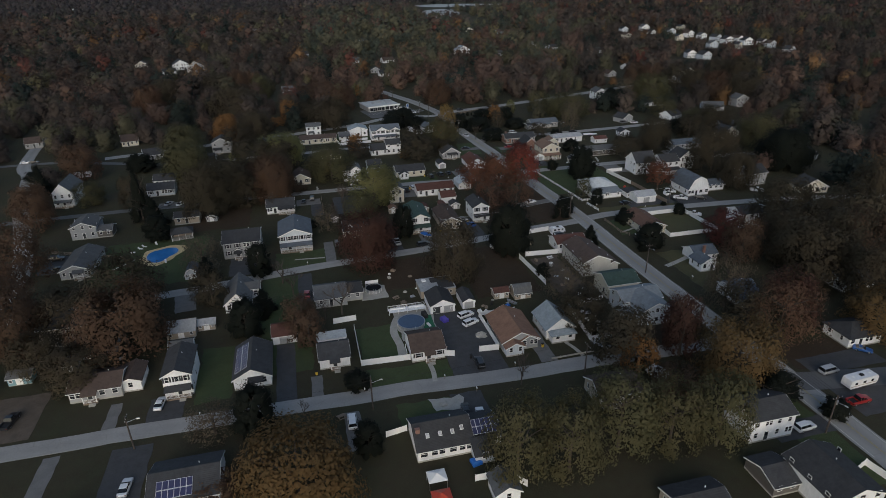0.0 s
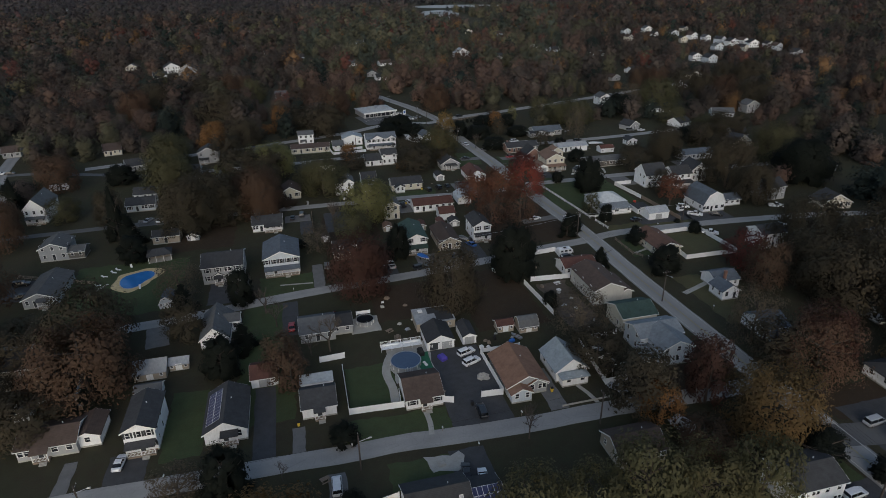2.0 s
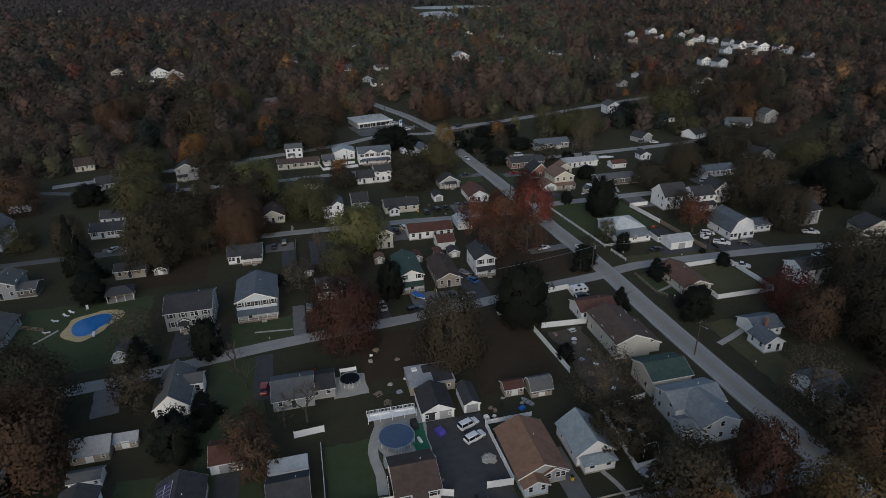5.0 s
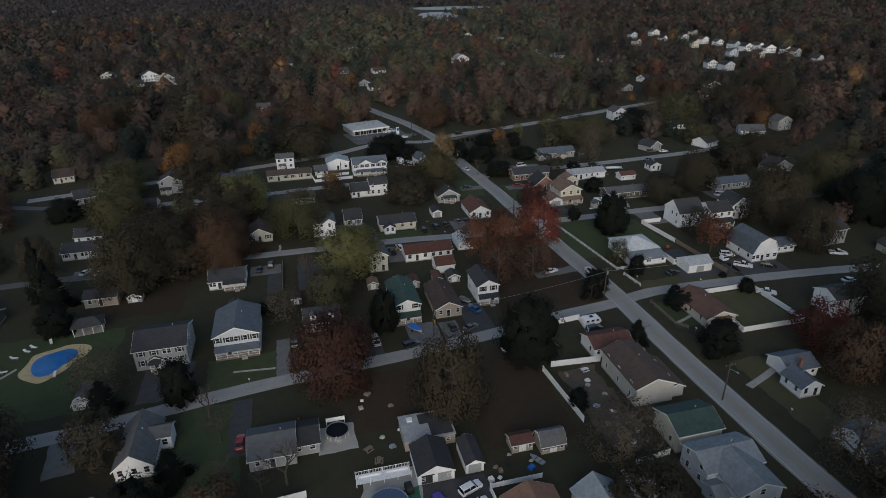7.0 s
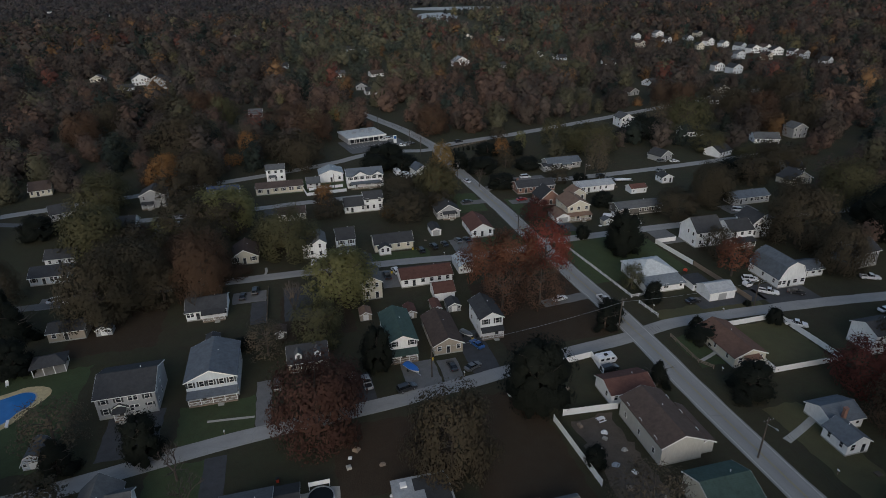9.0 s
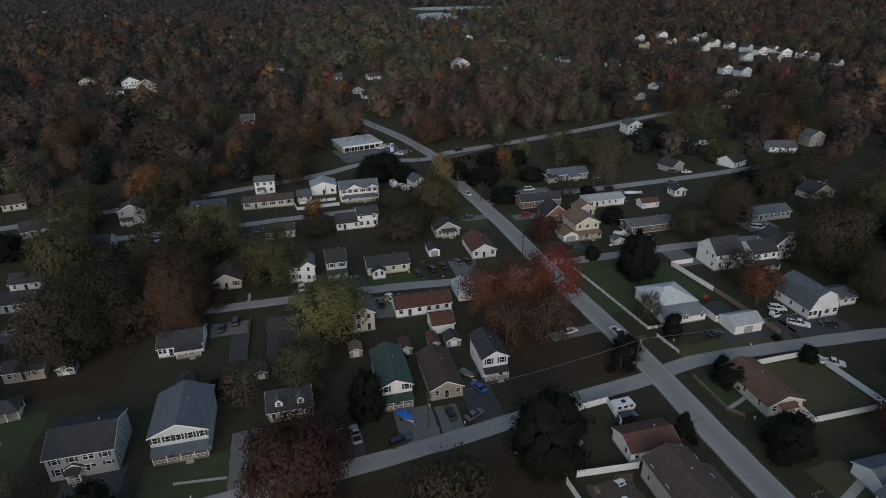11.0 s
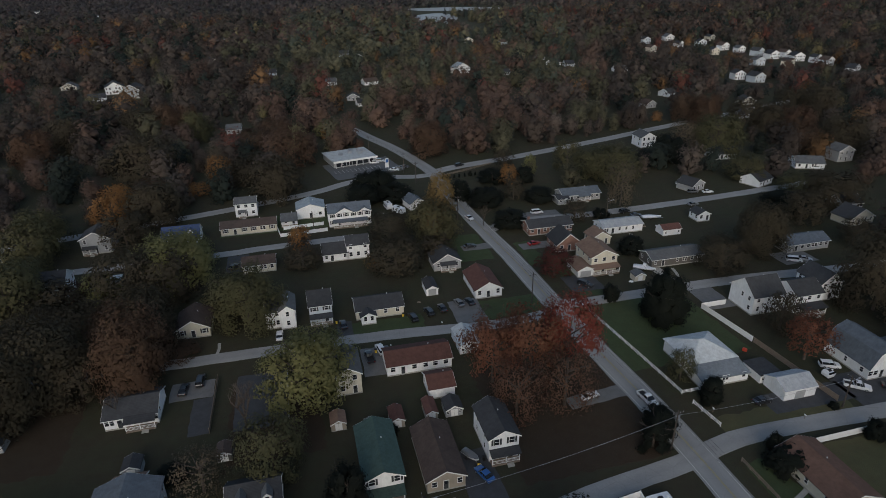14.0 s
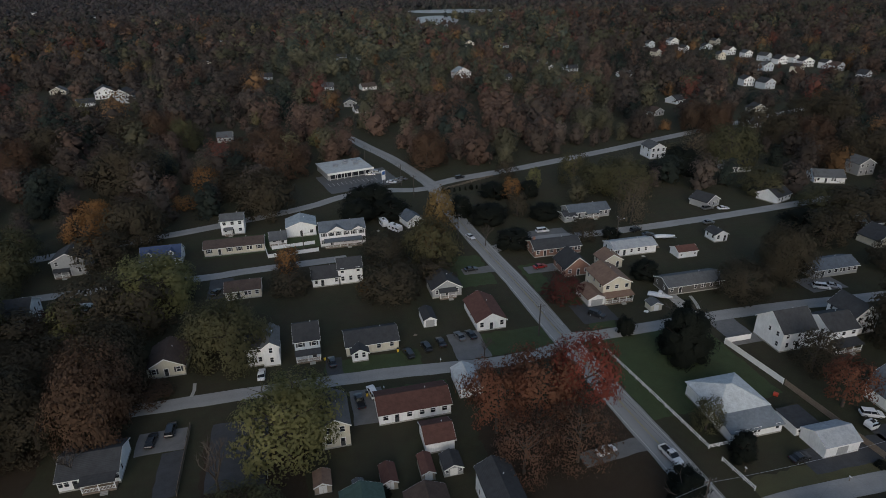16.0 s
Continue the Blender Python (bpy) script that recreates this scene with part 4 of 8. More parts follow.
house(21.6, 263.5, 4.0, 9.0, 2, "y", "grey", "white", "narrow white two-storey house with balconies", 0.7, extra=wing(-3.8, 4.5, 4.0, 7.0, 5.4, "x", "charcoal", "white", 0.3, storeys=2))
house(29.4, 264.2, 6.2, 9.0, 2, "x", "charcoal", "pale_blue", "pale two-storey house with a dark porch roof", 0.55, shutters=True, porch_at=(0, 6.0, 1.6))
house(42.0, 262.8, 13.5, 8.0, 1, "x", "charcoal", "cream", "low house with a dark roof and gabled porch", 0.5, extra=wing(-3.6, -1.5, 4.0, 3.0, 2.7, "y", "charcoal", "white", 0.55))
house(33.8, 231.0, 5.8, 10.0, 2, "y", "grey", "cream", "cream two-storey house behind a yellowing tree", 0.6)
house(46.2, 235.2, 16.0, 8.0, 1, "x", "red_brown", "white", "long white house with a red-brown roof", 0.42, shutters=False)
house(54.1, 224.4, 6.0, 6.5, 1, "x", "red_brown", "white", "small white outbuilding with a brown roof", 0.5, front=False)
shed(31.5, 219.6, 3.2, 3.6, "tan", "tan", "small log shed with a tan roof")
shed(44.0, 217.2, 3.0, 4.6, "red_brown", "tan", "rounded brown shed beside lawns")
shed(51.8, 217.6, 2.6, 5.0, "red_brown", "tan", "narrow brown shed beside a fence")
shed(56.2, 217.6, 3.8, 4.0, "charcoal", "grey", "grey shed with a dark roof")
shed(38.6, 216.8, 2.0, 2.4, "grey", "grey", "tiny grey tool shed")
shed(8.6, 216.6, 2.8, 3.2, "brown", "dark", "small dark shed with double doors")
# tree shade put into the wall colours of these two: grey and tan
shed(-38.5, 231.0, 4.0, 3.4, "charcoal", "grey", "small shed toned grey for tree shade, with a dark roof")
house(-50.0, 231.0, 9.0, 6.5, 1, "x", "charcoal", "tan", "low house toned tan for the shade of trees", 0.4)
house(77.6, 265.2, 8.2, 13.0, 1, "y", "red_brown", "white", "white bungalow with a dark red-brown roof", 0.55)
shed(64.0, 271.0, 3.6, 6.5, "charcoal", "white", "narrow white garage with a dark roof", gdoor=2.4, name="garage", category="garage", h=2.4)
house(70.0, 286.0, 9.0, 8.0, 1, "y", "charcoal", "grey", "grey house with a porch among trees", 0.6, porch_at=(0, 5.0, 1.5))
shed(65.6, 239.5, 5.4, 8.5, "pale", "white", "white metal carport beside a red tree", name="carport", category="carport", h=2.6)
house(-49.0, 297.0, 8.5, 9.0, 2, "x", "charcoal", "white", "white two-storey house with a dark roof", 0.6)
house(-34.6, 295.6, 8.0, 9.0, 1, "x", "pale", "grey", "low house with a pale flat roof", 0.12, "flat")
house(-45.3, 331.0, 9.6, 9.0, 2, "y", "charcoal", "grey", "grey two-storey house with a dark roof", 0.5, porch_at=(-2.0, 4.5, 1.4))
house(-19.0, 330.5, 12.6, 8.0, 1, "x", "navy", "white", "cape house with a blue roof and dormers", 0.75, extra=dormers((-3.4, 3.4), 0.8, 3.5, "navy", "white"))
house(0.5, 334.5, 20.0, 7.5, 1, "x", "brown", "cream", "long low cream house with a brown roof", 0.4, shutters=True)
house(4.8, 352.4, 8.3, 7.5, 2, "x", "grey", "white", "white two-storey house with a low roof", 0.4, porch_at=(-1.5, 3.0, 1.2))
house(40.0, 332.0, 16.0, 9.0, 2, "x", "blue", "white", "large white two-storey house with blue-grey roofs", 0.5, shutters=True, porch_at=(0, 13.0, 2.0), extra=both(front_gable(-2.0, 7.0, 5.6, "blue", "white"), front_gable(5.6, 4.4, 5.8, "blue", "white")))
house(28.5, 343.6, 10.6, 9.0, 1, "y", "pale_blue", "white", "white house with a broad pale gable", 0.35, high=4.2)
house(22.4, 338.4, 5.8, 5.5, 1, "x", "grey", "white", "small white house with a white porch", 0.45, porch_at=(0, 6.0, 1.6))
house(9.8, 300.8, 10.4, 7.0, 1, "x", "brown", "cream", "low cream house with a brown roof", 0.45)
house(35.6, 302.2, 8.5, 8.0, 1, "x", "charcoal", "white", "white house with a dark roof and tall wing", 0.6, extra=wing(7.6, 4.0, 7.5, 8.0, 5.4, "x", "charcoal", "white", 0.5, storeys=2))
house(73.2, 341.2, 6.5, 8.0, 1, "y", "blue", "white", "small white house with a blue roof by the road", 0.6, turn=14)
house(136.0, 332.0, 17.0, 8.0, 1, "x", "blue", "grey", "grey ranch house with a blue-grey roof", 0.45, porch_at=(1.0, 5.0, 1.4), extra=wing(-9.0, 1.0, 5.0, 6.0, 2.5, "x", "charcoal", "grey", 0.3))
house(176.6, 298.8, 5.2, 5.5, 1, "y", "charcoal", "white", "small white house with a dark roof behind a tree", 0.5)
house(210.5, 396.0, 8.6, 9.5, 2, "y", "grey", "white", "white two-storey house at the wood's edge", 0.55)


def shop(x, y, w, d, turn):
    root = thing("shop", pose(x, y, 0, 0, 0, turn), "long low shop with a pale flat roof and glazed front", "shop")
    # grey siding carries the shade on the shop's front in its colour
    part("wall", Shape().box(0, w, 0, d, 0, 3.2), WALL["grey"], root)
    part("roof", Shape().box(-0.6, w + 0.4, -1.6, d + 0.4, 3.2, 3.5), ROOF["pale"], root)
    part("parapet", Shape().box(-0.6, w + 0.4, -1.7, -1.4, 2.9, 3.8), TRIM, root)
    for i in range(7):
        part("shop_window", Shape().box(1 + i * (w - 2) / 7, 0.6 + (i + 1) * (w - 2) / 7, -0.03, 0.0, 0.5, 2.8), GLASS, root)
        part("post", Shape().tube((0.6 + i * (w - 1) / 6, -1.4, 0), (0.6 + i * (w - 1) / 6, -1.4, 3.2), 0.09, 0.09, 8), TRIM, root)
    for px, py in ((w * 0.3, d * 0.5), (w * 0.55, d * 0.6), (w * 0.75, d * 0.45), (w * 0.62, d * 0.8), (w * 0.8, d * 0.75), (w * 0.9, d * 0.6)):
        part("air_handler", Shape().box(px - 1, px + 1, py - 0.8, py + 0.8, 3.5, 4.6), STEEL, root)
    FOOT.append((x - 3, x + w + 3, y - 4, y + d + 6))


shop(48.2, 406.8, 22, 18, 13)

# ---------------- yards: lawns, drives and paths ----------------
def lawn(x0, x1, y0, y1, mat=None, label="mown green lawn with darker patches"):
    patch("lawn", x0, x1, y0, y1, mat or LAWN, 0.02 + 0.003 * (len(FOOT) % 3), label, "lawn", ragged=0.5)


def drive(x0, x1, y0, y1, mat=None, label="dark asphalt driveway", turn=0.0, z=0.035):
    patch("driveway", x0, x1, y0, y1, mat or DRIVE, z, label, "driveway", turn, 0.15)


lawn(8.9, 20.4, 122.4, 139.0)
lawn(6, 29.5, 112.2, 119.8)
lawn(14, 27, 98.5, 105.6)
lawn(104, 138, 222, 253.5, label="wide mown green field beside the road")
lawn(125.8, 143, 170.2, 189.5, MEADOW, "fenced tawny green yard")
lawn(109.6, 116, 176, 189.5)
lawn(112.5, 145, 196.2, 202.4, MEADOW, "tawny grass strip by the street")
lawn(112.8, 122, 132, 160, MEADOW, "tawny grass yard by the road")
lawn(-70, -36, 181, 217, label="dark green lawn round a swimming pool")
lawn(-12, 4, 181.6, 194, label="green front lawn")
lawn(-16, -3, 124, 176, label="long green yard between houses")
lawn(-30, -22, 118, 140)
lawn(46, 66, 146, 180, LITTER, "leaf-strewn back yard under trees")
lawn(20, 44, 158, 178, LITTER, "leaf-strewn grass under trees")
lawn(66, 98, 195.5, 232, LITTER, "leaf-strewn brown grass under a red tree")
lawn(76, 96, 253.5, 264)
lawn(42, 64, 244.5, 247.6)
lawn(74, 92, 290, 312)
lawn(108.5, 116, 258, 284)
lawn(102, 108, 282, 300)
lawn(36, 60, 252.8, 261.5)
lawn(0, 40, 333.5, 350, label="dark green lawn before white houses")
lawn(-45, -22, 222, 246, LITTER, "leaf-strewn back yard")
lawn(10, 30, 215, 240, LITTER, "leaf-strewn back yard under trees")
lawn(92, 101, 60, 88)
lawn(110, 128, 93.5, 103, LITTER, "brown grass by the side street")
drive(29.6, 43.2, 111.5, 141.0)
drive(-39.5, -32.0, 112.6, 122.0)
drive(-11.8, -7.2, 111.6, 137.0)
drive(-3.8, -1.2, 111.6, 121, DRIVE_PALE, "pale wet driveway")
drive(2.5, 6.0, 94, 106, DRIVE_PALE, "pale concrete driveway")
drive(-48.2, -45.6, 112.8, 122.5, DRIVE_PALE, "pale concrete driveway")
drive(-75.5, -62.5, 115.0, 131, DIRT, "dirt and gravel driveway")
drive(-44.5, -36.5, 88, 107, DRIVE)
drive(-57.5, -54.3, 84, 108, DRIVE_PALE, "worn concrete driveway")
drive(26.5, 34, 96.5, 106)
drive(51.8, 56.0, 112.0, 127, DRIVE_PALE, "gravel driveway between bungalows")
drive(4.2, 7.6, 181.2, 199, DRIVE_PALE, "pale driveway beside a lawn")
drive(-5.5, -1.2, 158, 176.2, DRIVE, "dark driveway beside a lawn")
drive(-27.0, -15.5, 180.5, 195, DRIVE)
drive(38.5, 47, 185.5, 197, DRIVE_PALE, "wet grey driveway with a boat")
drive(47.6, 52.5, 187.5, 196, DRIVE_PALE, "wet grey driveway before a bungalow")
drive(55, 62, 188, 207, DRIVE, "dark driveway beside a white house")
drive(24, 31, 184, 196, DRIVE)
drive(-4.0, 5.8, 238.8, 245.6, DRIVE_PALE, "grey parking bay beside the street")
drive(1.5, 6.0, 226, 238.5, DRIVE, "dark asphalt path")
drive(11, 22.5, 225, 244.8, DRIVE, "empty dark asphalt plot", z=0.03)
drive(41, 48.5, 236.5, 248.5, DRIVE_PALE, "grey gravel driveway with cars")
drive(36.4, 40.5, 252.6, 263, DRIVE)
drive(69, 78, 253.5, 266, DRIVE_PALE, "grey driveway before a bungalow")
drive(126.5, 148, 199.8, 206, DRIVE, "dark asphalt yard before a garage")
drive(147, 164, 196, 208, DRIVE, "dark asphalt driveway with pickups")
drive(107.5, 118, 261, 271.5, DRIVE, "dark asphalt driveway before a garage")
drive(138, 141.5, 258.5, 269, CONCRETE, "concrete path to the ranch house")
drive(141, 149, 241.5, 254, DRIVE_PALE, "grey driveway before white houses")
drive(84, 99.5, 213.5, 217.5, DRIVE_PALE, "worn gravel pull-in under trees", 5)
drive(88, 103, 74, 79, DRIVE)
drive(111, 131, 76, 86, DRIVE, "dark asphalt caravan park")
drive(112, 133, 90.5, 97, DRIVE)
drive(83.5, 98, 298, 302.5, DRIVE_PALE, "pale driveway by the main road")
drive(103.5, 116, 293.5, 298.5, DRIVE_PALE, "pale driveway with a red car")
drive(106, 130, 319, 326, DRIVE_PALE, "grey driveway with a van")
drive(-88, -76, 198, 212, DRIVE, "dark driveway with cars")
drive(-60, -46, 250.8, 258, DRIVE_PALE, "grey parking strip before houses")
drive(182, 195, 259.5, 268, DRIVE_PALE, "grey driveway with a van")
drive(4, 11, 303, 316, DRIVE)
drive(-41.0, -35.2, 161.5, 172.0, DRIVE_PALE, "cracked pale driveway beside the street", 8)
patch("patio", 12.4, 20.4, 154.0, 162.0, CONCRETE, 0.06, "pale concrete patio round a small pool", "patio")
patch("patio", 20.4, 30.6, 130.5, 146.0, CONCRETE, 0.05, "pale concrete patio round a pool", "patio", ragged=0.5)
patch("turf", 27.0, 30.2, 132.5, 141.0, TURF, 0.07, "strip of green artificial turf", "turf")
patch("patio", 22.0, 29.0, 101.0, 105.4, CONCRETE, 0.06, "round stone patio with a fire pit", "patio", ragged=0.6)
patch("yard", 70.6, 79.5, 139, 167, DIRT, 0.03, "bare dirt yard with clutter", "yard", ragged=0.9)
patch("yard", 83, 92, 107, 119, LITTER, 0.03, "leafy yard", "yard", ragged=0.9)
for x0, y0, x1, y1, w in ((24.6, 111.6, 24.9, 118.9, 1.1), (62.8, 112.0, 61.0, 118.8, 0.9), (-64.2, 196.0, -58.5, 203.0, 0.7), (145.1, 267.4, 142.9, 260.0, 0.9), (5.4, 261.2, 5.2, 256.0, 0.7), (-6.0, 187.5, 4.0, 186.5, 0.6), (117.0, 181.0, 110.8, 178.6, 0.9), (121.0, 154.2, 110.4, 150.0, 1.6)):
    ribbon("footpath", [(x0, y0), ((x0 + x1) / 2 + 0.3, (y0 + y1) / 2), (x1, y1)], w, CONCRETE, 0.07, "pale concrete garden path", "path", 1.5)


# ---------------- fences ----------------
def fence(pts, h=1.8, mat=None, label="white vinyl panel fence", bay=2.4, rails=False):
    mat = mat or VINYL
    root = thing("fence", pose(pts[0][0], pts[0][1], 0), label, "fence", "garden fences")
    ox, oy = pts[0]
    for (ax, ay), (bx, by) in zip(pts, pts[1:]):
        L = math.hypot(bx - ax, by - ay)
        n = max(1, round(L / bay))
        yaw = math.degrees(math.atan2(by - ay, bx - ax))
        s = L / n
        key = ("fence", round(s, 2), h, rails)
        if key not in CACHE:
            if rails:
                panel = Shape().box(0.06, s - 0.06, -0.03, 0.03, 0, 0.13)
            else:
                # boards with grooves between them
                k, side = max(2, int(s / 0.3)), []
                for i in range(k):
                    a, b = 0.06 + (s - 0.12) * i / k, 0.06 + (s - 0.12) * (i + 1) / k
                    side += [(a, 0.012), (a + 0.02, 0.03), (b - 0.02, 0.03), (b, 0.012)]
                edge = [(x, -d) for x, d in side] + [(x, d) for x, d in reversed(side)]
                panel = Shape().loft([[(x, y, 0.08) for x, y in edge], [(x, y, h - 0.04) for x, y in edge]])
            post = Shape().box(-0.065, 0.065, -0.065, 0.065, -0.1, h).loft([[(-0.085, -0.085, h), (0.085, -0.085, h), (0.085, 0.085, h), (-0.085, 0.085, h)], [(-0.01, -0.01, h + 0.1), (0.01, -0.01, h + 0.1), (0.01, 0.01, h + 0.1), (-0.01, 0.01, h + 0.1)]])
            CACHE[key] = panel.mesh("panel"), post.mesh("post")
        for i in range(n):
            m = pose(ax - ox, ay - oy, 0, 0, 0, yaw) @ pose(i * s, 0, 0)
            bars = [("rail", CACHE[key][0], z) for z in (0.35, h * 0.62, h - 0.12)] if rails else [("panel", CACHE[key][0], 0)]
            for name, me, z in bars + [("post", CACHE[key][1], 0)]:
                ob = part(name, me, None, root, m=m @ pose(0, 0, z))
                if not me.materials:
                    me.materials.append(mat)
                ob.material_slots[0].link = "OBJECT"
                ob.material_slots[0].material = mat
    ob = part("post", CACHE[key][1], None, root, m=pose(pts[-1][0] - ox, pts[-1][1] - oy, 0))
    ob.material_slots[0].link = "OBJECT"
    ob.material_slots[0].material = mat
    return root


fence([(8.5, 122.2), (20.6, 121.6)])
fence([(8.5, 122.4), (8.6, 138.8)], 1.8)
fence([(29.4, 121.0), (31.6, 120.2)])
fence([(20.4, 127.0), (20.0, 121.8)], 1.2)
fence([(3.4, 143.4), (9.6, 143.8)])
fence([(43.2, 120.0), (38.2, 120.4)])
fence([(43.4, 120.4), (43.0, 136.5)])
fence([(43.2, 137.0), (53.6, 137.0)], 1.3)
fence([(54.6, 112.6), (66.0, 112.8)], 0.6, CONCRETE, "low concrete edging wall")
fence([(-65.4, 143.0), (-51.6, 143.4), (-52.2, 151.8)])
fence([(66.8, 168.0), (68.2, 149.0)])
fence([(69.4, 169.0), (82.0, 168.0)])
fence([(68.9, 134.6), (67.4, 117.2), (73.4, 117.6)])
fence([(76.2, 186.2), (85.4, 187.2), (84.8, 179.8)])
fence([(72.5, 135.2), (80.5, 136.0)], 1.6)
fence([(106.3, 253.3), (108.7, 230.3), (110.5, 211.2), (115.4, 211.2)], 1.1, None, "white post and rail fence along the road", 2.6, True)
fence([(138.5, 243.2), (146.4, 243.2)], 1.7)
fence([(138.5, 243.0), (140.6, 225.0)], 1.7)
fence([(140.8, 224.6), (142.6, 200.0)], 1.6, WOOD, "brown wooden panel fence")
fence([(110.9, 207.6), (112.0, 199.6)], 1.1, None, "white post and rail fence by the drive", 2.6, True)
fence([(109.6, 190.0), (109.6, 178.0), (111.6, 175.0)], 1.1, WOOD, "weathered post and rail fence", 2.6, True)
fence([(126.0, 190.2), (142.2, 190.4)], 1.7)
fence([(143.2, 189.6), (143.9, 170.0)], 1.7)
fence([(143.6, 169.6), (124.6, 169.8), (124.8, 173.6)], 1.7)
fence([(95.4, 63.6), (99.0, 64.8), (101.5, 52)], 1.7)
fence([(10.5, 96.2), (15.0, 97.0)], 1.6)
fence([(25.0, 80.2), (31.0, 80.0), (34.0, 76.5)], 1.7)
fence([(19, 71.5), (26, 73.5)], 1.5)
fence([(23.0, 334.6), (38.0, 335.6)], 1.4)
fence([(-7.2, 241.5), (-9.0, 232.5)], 1.5, WOOD, "weathered brown wooden fence")
fence([(6.4, 245.2), (6.2, 226)], 1.3, WOOD, "weathered wooden fence by an empty plot")
fence([(22.8, 244.6), (22.8, 226)], 1.0, STEEL, "grey wire mesh fence", 2.6, True)
fence([(97.5, 379.5), (124.3, 391.4)], 1.1, WOOD, "low brown timber guard rail", 2.6, True)
fence([(-62.0, 203.2), (-88, 215)], 1.3, WOOD, "dark brown wooden fence", 2.6, True)


fence([(19.6, 343.5), (21.8, 327.9), (39.0, 329.0)], 1.5, label="low white fence before the white houses")


# ---------------- pools and garden things ----------------
def garden_pool():
    root = thing("swimming_pool", pose(-50.6, 203.9, 0, 0, 0, 12), "in-ground blue swimming pool with a sandy stone surround", "swimming pool")
    def outline(k, wob):
        pts = []
        for i in range(40):
            a = 2 * math.pi * i / 40
            r = 0.9 + 0.16 * math.cos(2 * a - 1.2) + 0.1 * math.sin(3 * a + 0.6)
            pts.append((k * 5.1 * r * math.cos(a) + wob * math.sin(5 * a), k * 5.9 * r * math.sin(a)))
        return pts
    def slab(pts, z0, z1):
        return Shape().loft([[(x, y, z0) for x, y in pts], [(x, y, z1) for x, y in pts]])
    part("surround", slab(outline(1.45, 0.7), 0, 0.09), PAVER, root)
    part("coping", slab(outline(1.06, 0), 0.05, 0.16), CONCRETE, root)
    part("pool_water", slab(outline(1.0, 0), 0.06, 0.175), POOL, root)
    part("diving_board", Shape().box(0.7, 1.3, -7.6, -5.2, 0.5, 0.58).box(0.75, 1.25, -7.5, -7.1, 0.1, 0.5), TRIM, root)


garden_pool()


def round_pool(x, y, r, h, water, label, cover_wall=None):
    root = thing("above_ground_pool", pose(x, y, 0), label, "swimming pool")
    wall = Shape()
    n = 28
    ring = lambda rr, z: [(rr * math.cos(2 * math.pi * i / n), rr * math.sin(2 * math.pi * i / n), z) for i in range(n)]
    wall.loft([ring(r, 0), ring(r, h - 0.1), ring(r + 0.12, h - 0.08), ring(r + 0.12, h), ring(r - 0.1, h), ring(r - 0.1, h - 0.3)])
    part("pool_wall", wall, STEEL, root)
    part("pool_water", Shape().loft([ring(r - 0.11, h - 0.25), ring(r - 0.11, h - 0.12)]), water, root)
    for i in range(14):
        a = 2 * math.pi * i / 14
        part("upright", Shape().tube((1.02 * r * math.cos(a), 1.02 * r * math.sin(a), 0), (1.02 * r * math.cos(a), 1.02 * r * math.sin(a), h - 0.1), 0.06, 0.06, 6), TRIM, root)
    part("ladder", Shape().box(-0.35, -0.28, -r - 0.5, -r - 0.43, 0, h + 0.7).box(0.28, 0.35, -r - 0.5, -r - 0.43, 0, h + 0.7).box(-0.3, 0.3, -r - 0.5, -r - 0.43, 0.4, 0.45).box(-0.3, 0.3, -r - 0.5, -r - 0.43, 0.8, 0.85), TRIM, root)


round_pool(24.0, 137.4, 3.7, 1.25, COVER, "round pool with a blue cover on a patio")
round_pool(16.7, 159.3, 2.4, 1.2, DARK_WATER, "small round pool with dark water")
wallp = thing("windbreak", pose(16.6, 162.4, 0), "white framed windbreak panel behind a pool", "screen")
part("panel", Shape().box(-2.0, 2.0, -0.05, 0.05, 0.9, 1.9), VINYL, wallp)
for sx in (-1.9, 1.9):
    part("post", Shape().box(sx - 0.06, sx + 0.06, -0.06, 0.06, 0, 2.0), TRIM, wallp)


def deck(x, y, w, d, label):
    root = thing("deck", pose(x, y, 0), label, "deck")
    n = int(w / 0.3)
    part("planks", joined([(-w / 2 + i * w / n + 0.01, -w / 2 + (i + 1) * w / n - 0.01, 0, d, 0.75, 0.79) for i in range(n)]), VINYL, root)
    for i in range(5):
        px = -w / 2 + i * w / 4
        for py in (0.05, d - 0.05):
            part("post", Shape().box(px - 0.06, px + 0.06, py - 0.06, py + 0.06, 0, 1.75), TRIM, root)
    part("railing", joined([(-w / 2, w / 2, d - 0.08, d - 0.02, 1.6, 1.68)] + [(-w / 2 + i * 0.3, -w / 2 + i * 0.3 + 0.05, d - 0.07, d - 0.03, 0.8, 1.6) for i in range(int(w / 0.3))]), TRIM, root)
    for j in range(2):
        part("bench", Shape().box(-w / 2 + 0.6 + j * w / 2, -0.4 + j * w / 2, d - 0.9, d - 0.4, 0.79, 1.2), TRIM, root)


def joined(boxes):
    sh = Shape()
    for b in boxes:
        sh.box(*b)
    return sh


deck(24.2, 143.6, 10.5, 2.4, "long white deck beside a pool")


